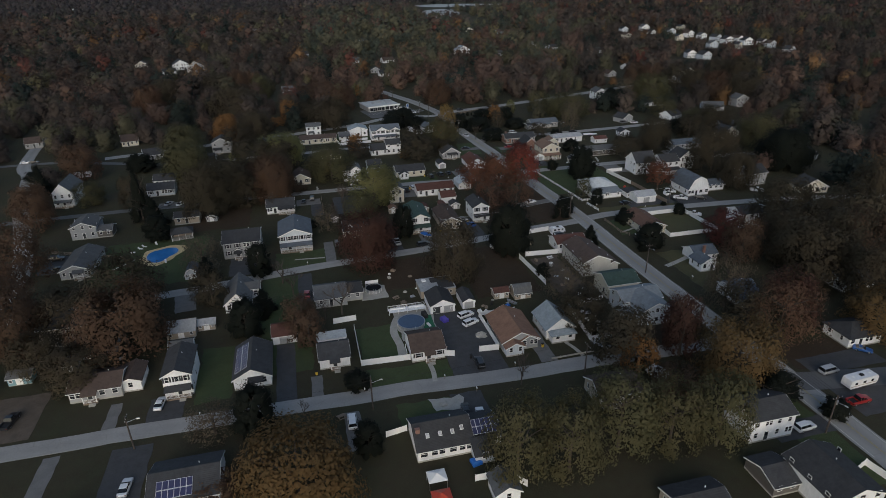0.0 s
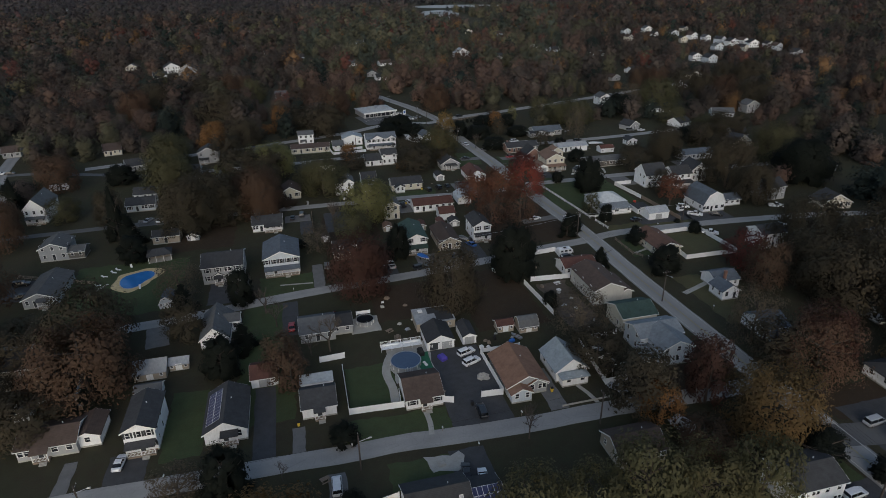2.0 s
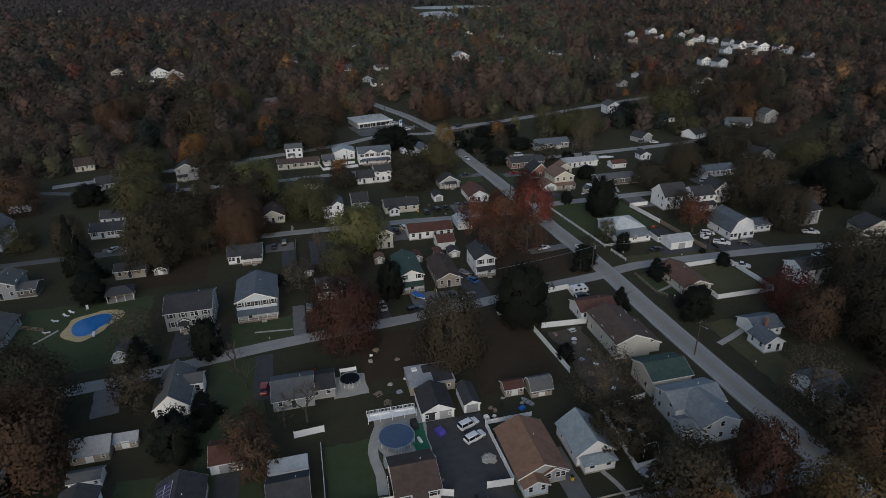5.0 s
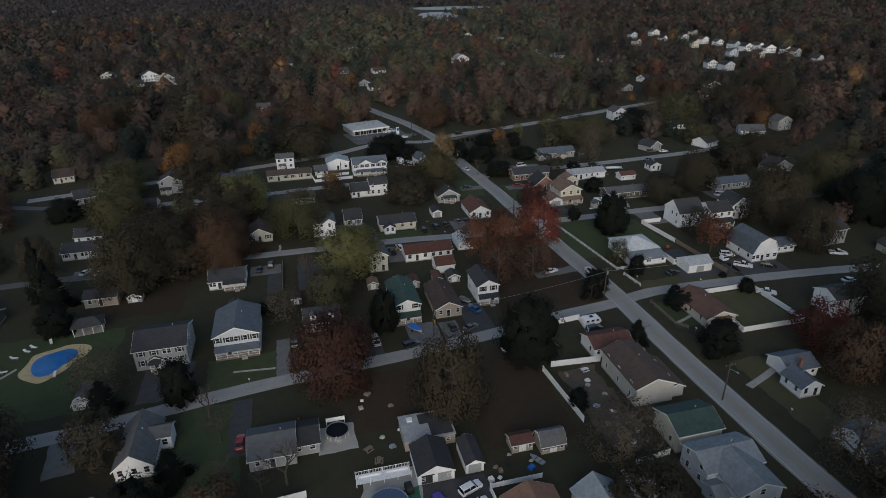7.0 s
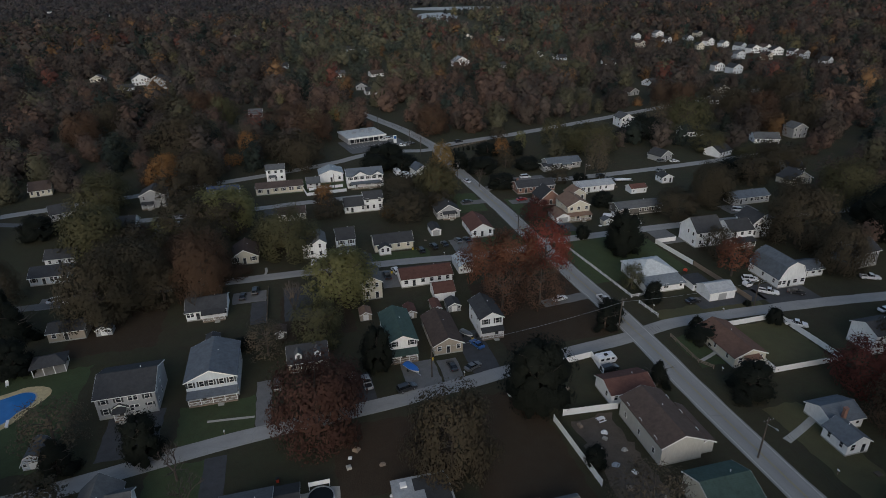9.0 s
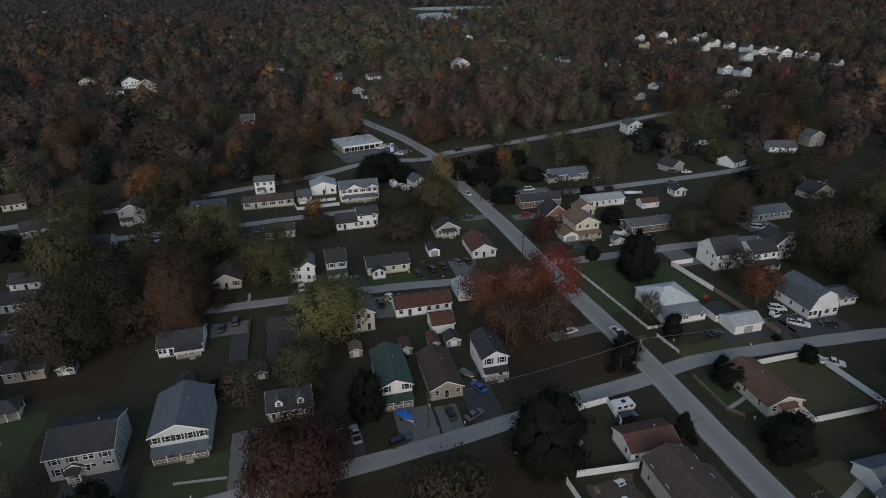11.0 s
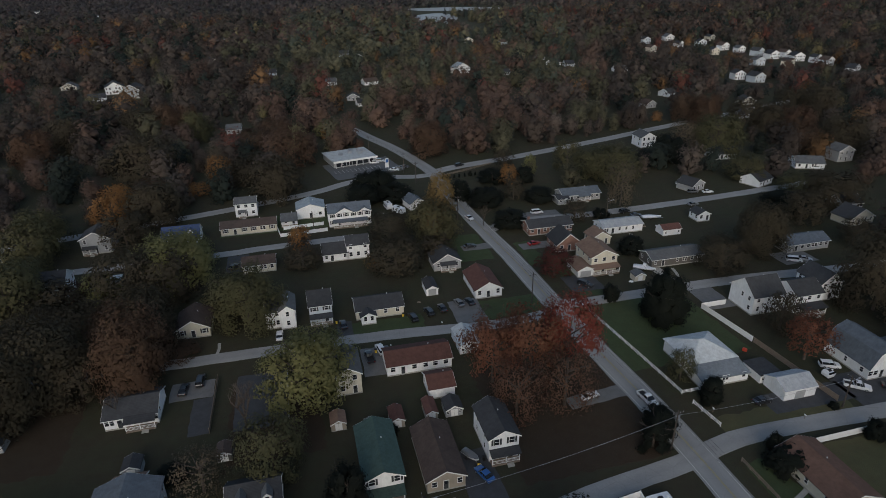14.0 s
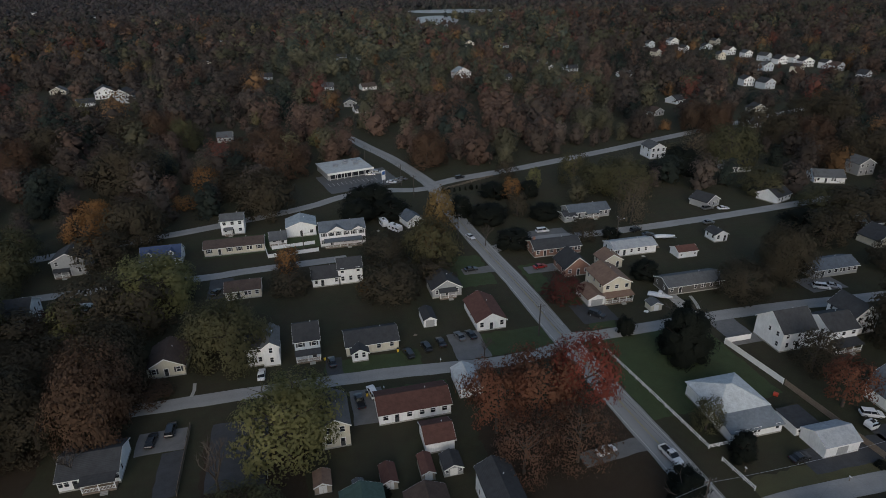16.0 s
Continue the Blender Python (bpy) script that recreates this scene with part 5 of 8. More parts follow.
def pavilion(x, y, w, d):
    root = thing("pavilion", pose(x, y, 0, 0, 0, 8), "open pool pavilion with a dark hipped roof", "pavilion")
    o = 0.5
    low = [(-w / 2 - o, -d / 2 - o), (w / 2 + o, -d / 2 - o), (w / 2 + o, d / 2 + o), (-w / 2 - o, d / 2 + o)]
    hi = [(-w / 4, -0.05), (w / 4, -0.05), (w / 4, 0.05), (-w / 4, 0.05)]
    part("roof", Shape().loft([[(a, b, 2.5) for a, b in low], [(a, b, 2.65) for a, b in low], [(a, b, 4.1) for a, b in hi]]), ROOF["charcoal"], root)
    for sx in (-1, -0.33, 0.33, 1):
        for sy in (-1, 1):
            part("post", Shape().box(sx * w / 2 - 0.08, sx * w / 2 + 0.08, sy * d / 2 - 0.08, sy * d / 2 + 0.08, 0, 2.55), TRIM, root)
    part("counter", Shape().box(-w / 2 + 0.5, w / 2 - 0.5, d / 2 - 1.2, d / 2 - 0.4, 0, 1.0), WALL["tan"], root)
    part("floor_slab", Shape().box(-w / 2, w / 2, -d / 2, d / 2, 0, 0.1), CONCRETE, root)


pavilion(-45.5, 218.0, 7.0, 5.0)
shed(-40.0, 182.0, 4.2, 5.5, "blue", "pale_blue", "pale shed with a rounded grey roof on the lawn", "gambrel", h=1.7)


def lounger(x, y, turn):
    root = thing("sun_lounger", pose(x, y, 0.09, 0, 0, turn), "white sun lounger beside the pool", "lounger", "loungers round the pool")
    part("seat", Shape().box(-0.33, 0.33, -0.9, 0.4, 0.3, 0.36), TRIM, root)
    part("backrest", Shape().prism([(0.4, 0.33), (1.0, 0.75), (0.97, 0.8), (0.37, 0.38)], -0.33, 0.33, "x"), TRIM, root)
    for sx in (-0.28, 0.28):
        for sy in (-0.8, 0.35):
            part("leg", Shape().box(sx - 0.03, sx + 0.03, sy - 0.03, sy + 0.03, 0, 0.3), TRIM, root)


for x, y, a in ((-58.5, 210.5, 60), (-57.5, 212.2, 60), (-60.6, 208, 80), (-53.8, 213.6, 20), (-61, 202, 100)):
    lounger(x, y, a)


def picnic_table(x, y, turn, mat):
    root = thing("picnic_table", pose(x, y, 0, 0, 0, turn), "weathered picnic table in a yard", "table", "garden tables")
    part("tabletop", joined([(-0.9, 0.9, -0.38 + 0.15 * i, -0.25 + 0.15 * i, 0.72, 0.76) for i in range(5)]), mat, root)
    for s in (-1, 1):
        part("bench", Shape().box(-0.9, 0.9, s * 0.72 - 0.13, s * 0.72 + 0.13, 0.42, 0.46), mat, root)
        part("leg", Shape().box(s * 0.6 - 0.04, s * 0.6 + 0.04, -0.8, 0.8, 0.36, 0.42).box(s * 0.6 - 0.04, s * 0.6 + 0.04, -0.5, -0.42, 0, 0.72).box(s * 0.6 - 0.04, s * 0.6 + 0.04, 0.42, 0.5, 0, 0.72), mat, root)


picnic_table(22.4, 152.6, 30, WOOD)
picnic_table(24.0, 149.0, 80, WOOD)
picnic_table(76.6, 165.4, 10, TRIM)
picnic_table(2.0, 104.5, 20, WOOD)


def bin_(x, y, mat, label, turn=0):
    root = thing("wheelie_bin", pose(x, y, 0, 0, 0, turn), label, "bin", "bins by the houses")
    part("body", Shape().loft([[(-0.24, -0.26, 0.05), (0.24, -0.26, 0.05), (0.24, 0.26, 0.05), (-0.24, 0.26, 0.05)], [(-0.3, -0.34, 1.0), (0.3, -0.34, 1.0), (0.3, 0.34, 1.0), (-0.3, 0.34, 1.0)]]), mat, root)
    part("lid", Shape().box(-0.32, 0.32, -0.37, 0.36, 1.0, 1.07), RUBBER, root)
    for s in (-0.25, 0.25):
        part("wheel", Shape().tube((s - 0.03, 0.28, 0.1), (s + 0.03, 0.28, 0.1), 0.1, 0.1, 8), RUBBER, root)


for x, y, mt, lb in ((-2.4, 121.6, TOY_YELLOW, "yellow bin beside the house"), (54.4, 118.2, TOY_YELLOW, "yellow bin between houses"), (35.4, 118.4, RUBBER, "dark bin on the drive"), (46.6, 196.6, TOY_YELLOW, "yellow bin by the porch"),
                     (36.4, 262.8, TOY_YELLOW, "yellow bin by the drive"), (55.0, 261.6, TOY_YELLOW, "yellow bin by the lawn"), (60.4, 203.5, RUBBER, "dark bin by the white house"), (-31, 123, RUBBER, "dark bin beside a porch"), (58.9, 202.4, TOY_YELLOW, "yellow bin by the white house"),
                     (8.9, 166.0, TOY_RED, "red bin at the drive"), (44.9, 246.0, TOY_YELLOW, "yellow bin near parked cars")):
    bin_(x, y, mt, lb)


def bucket(name, x, y, sx, sy, sz, mat, label, category, turn=0):
    """A rounded low garden thing: a box with chamfered top."""
    root = part(name, Shape().loft([[(-sx, -sy, 0), (sx, -sy, 0), (sx, sy, 0), (-sx, sy, 0)], [(-sx, -sy, sz * 0.7), (sx, -sy, sz * 0.7), (sx, sy, sz * 0.7), (-sx, sy, sz * 0.7)], [(-sx * 0.7, -sy * 0.7, sz), (sx * 0.7, -sy * 0.7, sz), (sx * 0.7, sy * 0.7, sz), (-sx * 0.7, sy * 0.7, sz)]]), mat, m=pose(x, y, 0, 0, 0, turn))
    return tagged(root, label, category)


bucket("play_slide", 33.2, 137.0, 0.8, 1.1, 1.2, PURPLE, "purple plastic play set on the drive", "play set", 20)
bucket("play_car", 28.6, 136.0, 0.3, 0.9, 0.5, TRIM, "white toy on green turf", "toy", 15)
bucket("golf_cart", 28.4, 140.5, 0.7, 1.1, 1.6, RUBBER, "dark garden cart on the turf", "cart", 5)
bucket("play_slide", 136.0, 222.0, 0.35, 0.55, 0.8, TOY_RED, "red and orange play slide on the field", "play set", 40)
bucket("sack", 44.0, 138.8, 0.5, 0.5, 0.9, TRIM, "full white sack in the back yard", "sack", 10)
bucket("sack", 46.5, 140.5, 0.4, 0.4, 0.8, WOOD, "brown sack beside garden sheds", "sack")
bucket("grill", 48.5, 141.8, 0.3, 0.3, 1.3, RUBBER, "dark covered grill beside a shed", "grill")
bucket("covered_bundle", 52.6, 139.8, 0.7, 0.5, 0.7, TARP, "bundle under a blue cover in the yard", "bundle", 30)
bucket("tarp_heap", 26.5, 84.6, 1.0, 0.9, 1.0, TARP, "blue tarpaulin over a heap", "tarpaulin", 10)
bucket("fire_pit", 24.6, 103.2, 0.7, 0.7, 0.4, CONCRETE, "round stone fire pit on a patio", "fire pit", 10)
bucket("propane_tank", 60.8, 178.8, 0.5, 1.0, 1.0, TRIM, "white gas tank behind a house", "tank")
bucket("fire_ring", 120.5, 138.0, 0.6, 0.6, 0.3, DIRT, "blackened fire ring on the grass", "fire pit")
for i, (x, y) in enumerate(((72.5, 158.0), (74.8, 160.2), (73.0, 147.0), (76.0, 150.5), (78.0, 143.5), (71.5, 165.0), (75.5, 140.8), (72.0, 178.2), (74.0, 177.0), (72.6, 180.5), (22.5, 166.0), (24.5, 170.4), (23.0, 168.5), (-50, 141), (-56, 146), (71.8, 131.5), (74.2, 128.4))):
    bucket("yard_clutter", x, y, 0.3 + 0.1 * (i % 4), 0.4 + 0.12 * (i % 3), 0.4 + 0.15 * (i % 3), (TRIM, CONCRETE, WOOD)[i % 3], "pale yard clutter on bare ground", "clutter", 37 * i)


def heap(name, x, y, r, h, mat, label, seed):
    """A low lumpy heap of loose stuff."""
    rng = random.Random(seed)
    rings = []
    for k, z in ((1.0, 0.0), (0.85, 0.45), (0.55, 0.8), (0.15, 1.0)):
        rings.append([(math.cos(a) * r * k * rng.uniform(0.7, 1.2), math.sin(a) * r * k * rng.uniform(0.6, 1.1), max(0, h * z * rng.uniform(0.6, 1.2))) for a in (2 * math.pi * j / 11 for j in range(11))])
    return tagged(part(name, Shape().loft(rings), mat, m=pose(x, y, 0.03)), label, "rubble mound")


heap("rubble_mound", 40.8, 127.4, 1.7, 0.9, CONCRETE, "pale rubble heap under a bare tree", 3)
for i, (x, y, r) in enumerate(((49.6, 144.3, 0.5), (46.0, 141.8, 0.6), (45.8, 139.0, 0.5), (51.0, 136.8, 0.7), (53.3, 141.6, 0.5), (29.0, 165.2, 0.7), (29.6, 157.1, 0.5), (27.4, 152.6, 0.9), (25.7, 155.8, 0.7), (30.4, 124.6, 0.6), (71.6, 127.5, 0.9), (73.0, 130.5, 1.0), (73.8, 125.6, 0.8), (70.6, 131.8, 0.7), (75.6, 162.0, 0.8), (73.4, 153.2, 0.9), (77.2, 156.4, 0.7), (-18.0, 256.8, 0.6), (-14.2, 258.4, 0.7), (-21.4, 259.8, 0.5), (-24.6, 256.0, 0.6), (61.0, 268.0, 0.6), (127.6, 262.8, 0.7), (150.4, 300.6, 0.8), (146.2, 295.4, 0.7), (155.0, 300.4, 0.6), (162.4, 299.2, 0.7), (66.2, 348.8, 0.8), (62.0, 341.2, 0.7))):
    heap("rubble_mound", x, y, r, 0.25 + 0.12 * (i % 3), (CONCRETE, WOOD, TRIM, STEEL)[i % 4], "low mound of " + ("grey", "brown", "white", "metal")[i % 4] + " rubble on the yard ground", i)


def dinghy(x, y, turn):
    root = thing("dinghy", pose(x, y, 0.05, 0, 0, turn), "small grey dinghy stored in a back yard", "boat")
    def rib(k, w, lift, inner):
        return [(-w + inner, k, 0.5 + lift), (-w * 0.7 + inner, k, 0.1 + lift + inner), (w * 0.7 - inner, k, 0.1 + lift + inner), (w - inner, k, 0.5 + lift)]
    part("hull", Shape().loft([rib(-1.6, 0.6, 0, 0), rib(-0.4, 0.7, 0, 0), rib(0.9, 0.55, 0.05, 0), rib(1.8, 0.08, 0.2, 0)]), STEEL, root)
    for k in (-0.9, 0.2):
        part("seat", Shape().box(-0.55, 0.55, k, k + 0.25, 0.52, 0.56), WOOD, root)


dinghy(54.4, 141.2, 30)


def playset(x, y):
    root = thing("playset", pose(x, y, 0, 0, 0, 5), "wooden play house on legs with a white swing beam", "play set")
    for sx in (-0.9, 0.9):
        for sy in (-0.8, 0.8):
            part("leg", Shape().box(sx - 0.06, sx + 0.06, sy - 0.06, sy + 0.06, 0, 2.6), TRIM, root)
    part("cabin", Shape().box(-0.85, 0.85, -0.75, 0.75, 1.3, 2.5), WOOD, root)
    part("cabin_window", Shape().box(-0.4, 0.4, -0.79, -0.755, 1.6, 2.2), GLASS, root)
    part("roof", Shape().prism([(-1.15, 2.5), (1.15, 2.5), (0, 3.3)], -1.0, 1.0, "y"), ROOF["charcoal"], root)
    part("swing_beam", Shape().box(0.9, 4.6, -0.07, 0.07, 2.3, 2.44), TRIM, root)
    for sy in (-0.9, 0.9):
        part("leg", Shape().tube((4.5, 0, 2.4), (4.7, sy, 0), 0.06, 0.06, 6), TRIM, root)
    for sx in (2.0, 3.3):
        part("swing", Shape().box(sx - 0.25, sx + 0.25, -0.1, 0.1, 0.5, 0.54), RUBBER, root)
        for k in (-0.22, 0.22):
            part("chain", Shape().tube((sx + k, 0, 0.52), (sx + k, 0, 2.35), 0.012, 0.012, 4), STEEL, root)


playset(69.6, 120.6)
ribbon("footpath", [(23.3, 146.6), (20.4, 141.0), (18.7, 135.2), (19.3, 128.6), (19.0, 123.8)], 1.9, CONCRETE, 0.075, "winding pale stone path beside a pool", "path", 2.0, ragged=0.06)


def canopy(x, y, mat, label):
    root = thing("garden_canopy", pose(x, y, 0), label, "canopy")
    part("canopy_cloth", Shape().loft([[(-1.8, -1.5, 2.0), (1.8, -1.5, 2.0), (1.8, 1.5, 2.0), (-1.8, 1.5, 2.0)], [(-1.8, -1.5, 2.15), (1.8, -1.5, 2.15), (1.8, 1.5, 2.15), (-1.8, 1.5, 2.15)], [(-0.1, -0.1, 2.8), (0.1, -0.1, 2.8), (0.1, 0.1, 2.8), (-0.1, 0.1, 2.8)]]), mat, root)
    for sx in (-1.7, 1.7):
        for sy in (-1.4, 1.4):
            part("post", Shape().tube((sx, sy, 0), (sx, sy, 2.1), 0.04, 0.04, 6), STEEL, root)


canopy(17.8, 81.4, TRIM, "white fabric canopy on posts behind the house")
canopy(17.6, 76.6, TOY_RED, "dark red fabric canopy on posts")


def mailbox(x, y):
    root = thing("mailbox", pose(x, y, 0), "small mailbox on a post by the road", "mailbox", "mailboxes")
    part("post", Shape().box(-0.05, 0.05, -0.05, 0.05, 0, 1.0), WOOD, root)
    part("box", Shape().prism([(-0.12, 1.0), (0.12, 1.0), (0.12, 1.18), (0.0, 1.28), (-0.12, 1.18)], -0.25, 0.25, "y"), TRIM, root)


for x, y in ((-28, 112.9), (8, 111.9), (27, 112), (33, 105.6), (44.8, 112.3), (112.9, 173.5), (113.4, 204.0), (113, 140), (-2, 182.2), (52.6, 188.3), (49, 246.8), (64.5, 254), (131, 197)):
    mailbox(x, y)


# ---------------- poles and wires ----------------
def utility_pole(x, y, h, turn, transformer=True, lamp=False):
    root = thing("utility_pole", pose(x, y, 0, 0, 0, turn), "brown wooden utility pole with a crossarm", "utility pole", "utility poles")
    part("pole", Shape().tube((0, 0, -0.3), (0, 0, h), 0.19, 0.13, 10), POLEWOOD, root)
    part("crossarm", Shape().box(-1.25, 1.25, -0.17, -0.06, h - 0.75, h - 0.62), POLEWOOD, root)
    for s in (-1.15, -0.4, 0.4, 1.15):
        part("insulator", Shape().tube((s, -0.11, h - 0.62), (s, -0.11, h - 0.38), 0.06, 0.045, 6), STEEL, root)
    if transformer:
        part("transformer", Shape().tube((0.36, 0, h - 2.4), (0.36, 0, h - 1.4), 0.24, 0.24, 10), STEEL, root)
    if lamp:
        arm = part("lamp_arm", Shape().tube((0, -0.1, h - 1.6), (0, -2.0, h - 1.1), 0.05, 0.04, 6), STEEL, root)
        part("lamp_head", Shape().loft([[(-0.16, -2.6, h - 1.15), (0.16, -2.6, h - 1.15), (0.16, -1.9, h - 1.15), (-0.16, -1.9, h - 1.15)], [(-0.1, -2.5, h - 0.98), (0.1, -2.5, h - 0.98), (0.1, -2.0, h - 0.98), (-0.1, -2.0, h - 0.98)]]), STEEL, arm)


POLES = [(98.8, 74.0, 9.8), (101.5, 147.6, 10.2), (98.2, 196.6, 10.0), (92.9, 259.0, 10.0), (89.0, 326.0, 10.0), (82.5, 374.0, 10.0), (80.0, 390.5, 10.0), (68.2, 427.0, 10.0)]
for i, (x, y, h) in enumerate(POLES):
    utility_pole(x, y, h, 4, i % 2 == 0, i in (0, 1, 3))
for x, y, h in ((9.0, 107.0 - 1.4, 8.8), (-40.1, 106.2, 8.6), (45.0, 190.0, 8.8), (142.0, 198.0, 8.6), (34, 329.2, 8.6), (145, 311.5, 8.6)):
    utility_pole(x, y, h, 92, False, True)


def wire(a, b, sag, label="thin black overhead wire", mat=None, r=0.022):
    cu = bpy.data.curves.new("wire", "CURVE")
    cu.dimensions, cu.bevel_depth, cu.bevel_resolution = "3D", r, 0
    sp = cu.splines.new("POLY")
    n = 16
    sp.points.add(n)
    for i in range(n + 1):
        t = i / n
        p = Vector(a).lerp(Vector(b), t)
        sp.points[i].co = (p.x, p.y, p.z - sag * 4 * t * (1 - t), 1)
    cu.materials.append(mat or RUBBER)
    tagged(new("wire", cu), label, "wire", "overhead wires")


for (x0, y0, h0), (x1, y1, h1) in zip(POLES, POLES[1:]):
    for s in (-1.15, -0.4, 0.4, 1.15):
        wire((x0 + s, y0, h0 - 0.4), (x1 + s, y1, h1 - 0.4), 1.0)
wire((98.2, 196.6, 8.6), (45.0, 190.0, 7.8), 1.0, "pale grey overhead cable", STEEL, 0.035)
wire((98.2, 196.6, 8.8), (142.0, 198.0, 7.8), 0.9, "pale grey overhead cable", STEEL, 0.035)
wire((98.8, 74.0, 8.8), (60, 108, 7.6), 0.9)
wire((60, 108, 7.6), (9.0, 105.6, 7.8), 0.9)
wire((9.0, 105.6, 7.8), (-40.1, 106.2, 7.6), 0.9)
utility_pole(60, 105.6, 8.4, 92, False, False)


# ---------------- vehicles ----------------
KINDS = dict(  # length, width, belt height, roof height, cabin front, cabin rear (from the middle), bonnet drop
    sedan=(4.75, 1.84, 0.95, 1.45, 1.0, -1.75, 0.08), coupe=(4.4, 1.8, 0.9, 1.3, 0.6, -1.6, 0.06), suv=(4.8, 1.92, 1.1, 1.76, 1.15, -2.3, 0.05),
    van=(5.1, 1.98, 1.1, 1.86, 1.7, -2.45, 0.25), pickup=(5.7, 1.98, 1.12, 1.85, 1.35, -0.75, 0.05))


def car(kind, colour, x, y, heading):
    key = ("car", kind, colour)
    label = {"sedan": "saloon car", "coupe": "low coupe", "suv": "sport utility car", "van": "minivan", "pickup": "pickup truck"}[kind]
    if key in CACHE:
        return copy_thing(CACHE[key], pose(x, y, 0.06, 0, 0, heading))
    L, W, B, R, cf, cr, drop = KINDS[kind]
    root = thing("car" if kind != "pickup" else "pickup_truck", pose(x, y, 0.06, 0, 0, heading), f"{colour} {label} parked on the ground", "car", "parked vehicles")
    CACHE[key] = root
    hl, hw = L / 2, W / 2

    def ring(px, w, z0, z1):
        return [(px, -w * 0.9, z0), (px, -w, (z0 + z1) * 0.5), (px, -w * 0.93, z1), (px, w * 0.93, z1), (px, w, (z0 + z1) * 0.5), (px, w * 0.9, z0)]
    back = B if kind != "pickup" else 0.72
    body = Shape().loft([ring(-hl, hw * 0.86, 0.45, back * 0.82), ring(-hl + 0.12, hw * 0.96, 0.32, back * 0.98), ring(-hl + 0.5, hw, 0.26, back), ring(cr + 0.1, hw, 0.26, back), ring(cr + 0.12, hw, 0.26, B), ring(cf - 0.1, hw, 0.26, B), ring(cf + 0.35, hw, 0.26, B - drop * 0.4), ring(hl - 0.45, hw * 0.98, 0.28, B - 0.1 - drop), ring(hl - 0.1, hw * 0.9, 0.32, B - 0.2 - drop), ring(hl, hw * 0.8, 0.4, B - 0.35 - drop)])
    part("body", body, PAINT[colour], root, smooth=False)
    slope_f, slope_r = (0.75, 0.2) if kind in ("suv", "van") else (0.8, 0.3) if kind == "pickup" else (0.85, 0.7)
    part("cabin_glass", Shape().loft([[(cr, -hw * 0.9, B - 0.02), (cr, hw * 0.9, B - 0.02), (cr + slope_r, hw * 0.72, R - 0.06), (cr + slope_r, -hw * 0.72, R - 0.06)], [(cf, -hw * 0.9, B - 0.02), (cf, hw * 0.9, B - 0.02), (cf - slope_f, hw * 0.72, R - 0.06), (cf - slope_f, -hw * 0.72, R - 0.06)]]), CAR_GLASS, root)
    part("roof_panel", Shape().loft([[(cr + slope_r - 0.06, -hw * 0.74, R - 0.07), (cr + slope_r - 0.06, hw * 0.74, R - 0.07), (cf - slope_f + 0.06, hw * 0.74, R - 0.07), (cf - slope_f + 0.06, -hw * 0.74, R - 0.07)], [(cr + slope_r + 0.06, -hw * 0.64, R), (cr + slope_r + 0.06, hw * 0.64, R), (cf - slope_f - 0.06, hw * 0.64, R), (cf - slope_f - 0.06, -hw * 0.64, R)]]), PAINT[colour], root)
    for s in (-1, 1):
        for px in (cr + slope_r + 0.02, (cr + cf) / 2, cf - slope_f - 0.02):
            part("roof_pillar", Shape().tube((px + (0 if px != cf - slope_f - 0.02 else slope_f * 0.55), s * hw * 0.9, B), (px, s * hw * 0.735, R - 0.05), 0.035, 0.035, 5), PAINT[colour], root)
    if kind == "pickup":
        part("bed_wall", Shape().box(-hl + 0.05, cr, -hw * 0.97, -hw * 0.87, 0.7, B).box(-hl + 0.05, cr, hw * 0.87, hw * 0.97, 0.7, B).box(-hl + 0.03, -hl + 0.13, -hw * 0.87, hw * 0.87, 0.7, B), PAINT[colour], root)
        part("bed_liner", Shape().box(-hl + 0.14, cr - 0.02, -hw * 0.86, hw * 0.86, 0.72, 0.74), RUBBER, root)
    for px in (-L * 0.3, L * 0.31):
        for s in (-1, 1):
            w = part("wheel", Shape().tube((px, s * (hw - 0.2), 0.33), (px, s * (hw + 0.01), 0.33), 0.33, 0.33, 16), RUBBER, root)
            part("rim", Shape().tube((px, s * (hw + 0.005), 0.33), (px, s * (hw + 0.025), 0.33), 0.2, 0.17, 12), STEEL, w)
    for s in (-1, 1):
        part("headlight", Shape().box(hl - 0.16, hl - 0.04, s * hw * 0.62 - 0.17, s * hw * 0.62 + 0.17, B - 0.4 - drop, B - 0.24 - drop), LAMP_GLASS, root)
        part("tail_light", Shape().box(-hl + 0.02, -hl + 0.12, s * hw * 0.75 - 0.12, s * hw * 0.75 + 0.12, 0.68, 0.86), TAIL_GLASS, root)
    part("bumper", Shape().box(hl - 0.08, hl + 0.03, -hw * 0.75, hw * 0.75, 0.36, 0.52), RUBBER, root)
    return root


car("sedan", "white", -37.2, 119.3, 84)
car("van", "white", 4.1, 102.3, 88)
car("van", "silver", 115.7, 90.7, 5)
car("coupe", "blue", 130.7, 95.7, -45)
car("suv", "white", 95.5, 76.1, 5)
car("pickup", "red", 113.3, 80.1, 2)
car("suv", "white", 39.5, 137.5, 20)
car("suv", "white", 39.7, 133.4, 22)
car("suv", "black", 36.7, 115.3, 88)
car("sedan", "black", 28.6, 99.5, 82)
car("sedan", "white", 31.3, 97.3, 82)
car("pickup", "black", -68.0, 121.5, 82)
car("sedan", "white", -39.4, 95.1, 85)
car("sedan", "silver", 69.1, 114.8, 120)
car("suv", "grey", 9.0, 196.0, 88)
car("suv", "black", -84.7, 209.1, 5)
car("sedan", "black", -81.3, 200.3, 5)
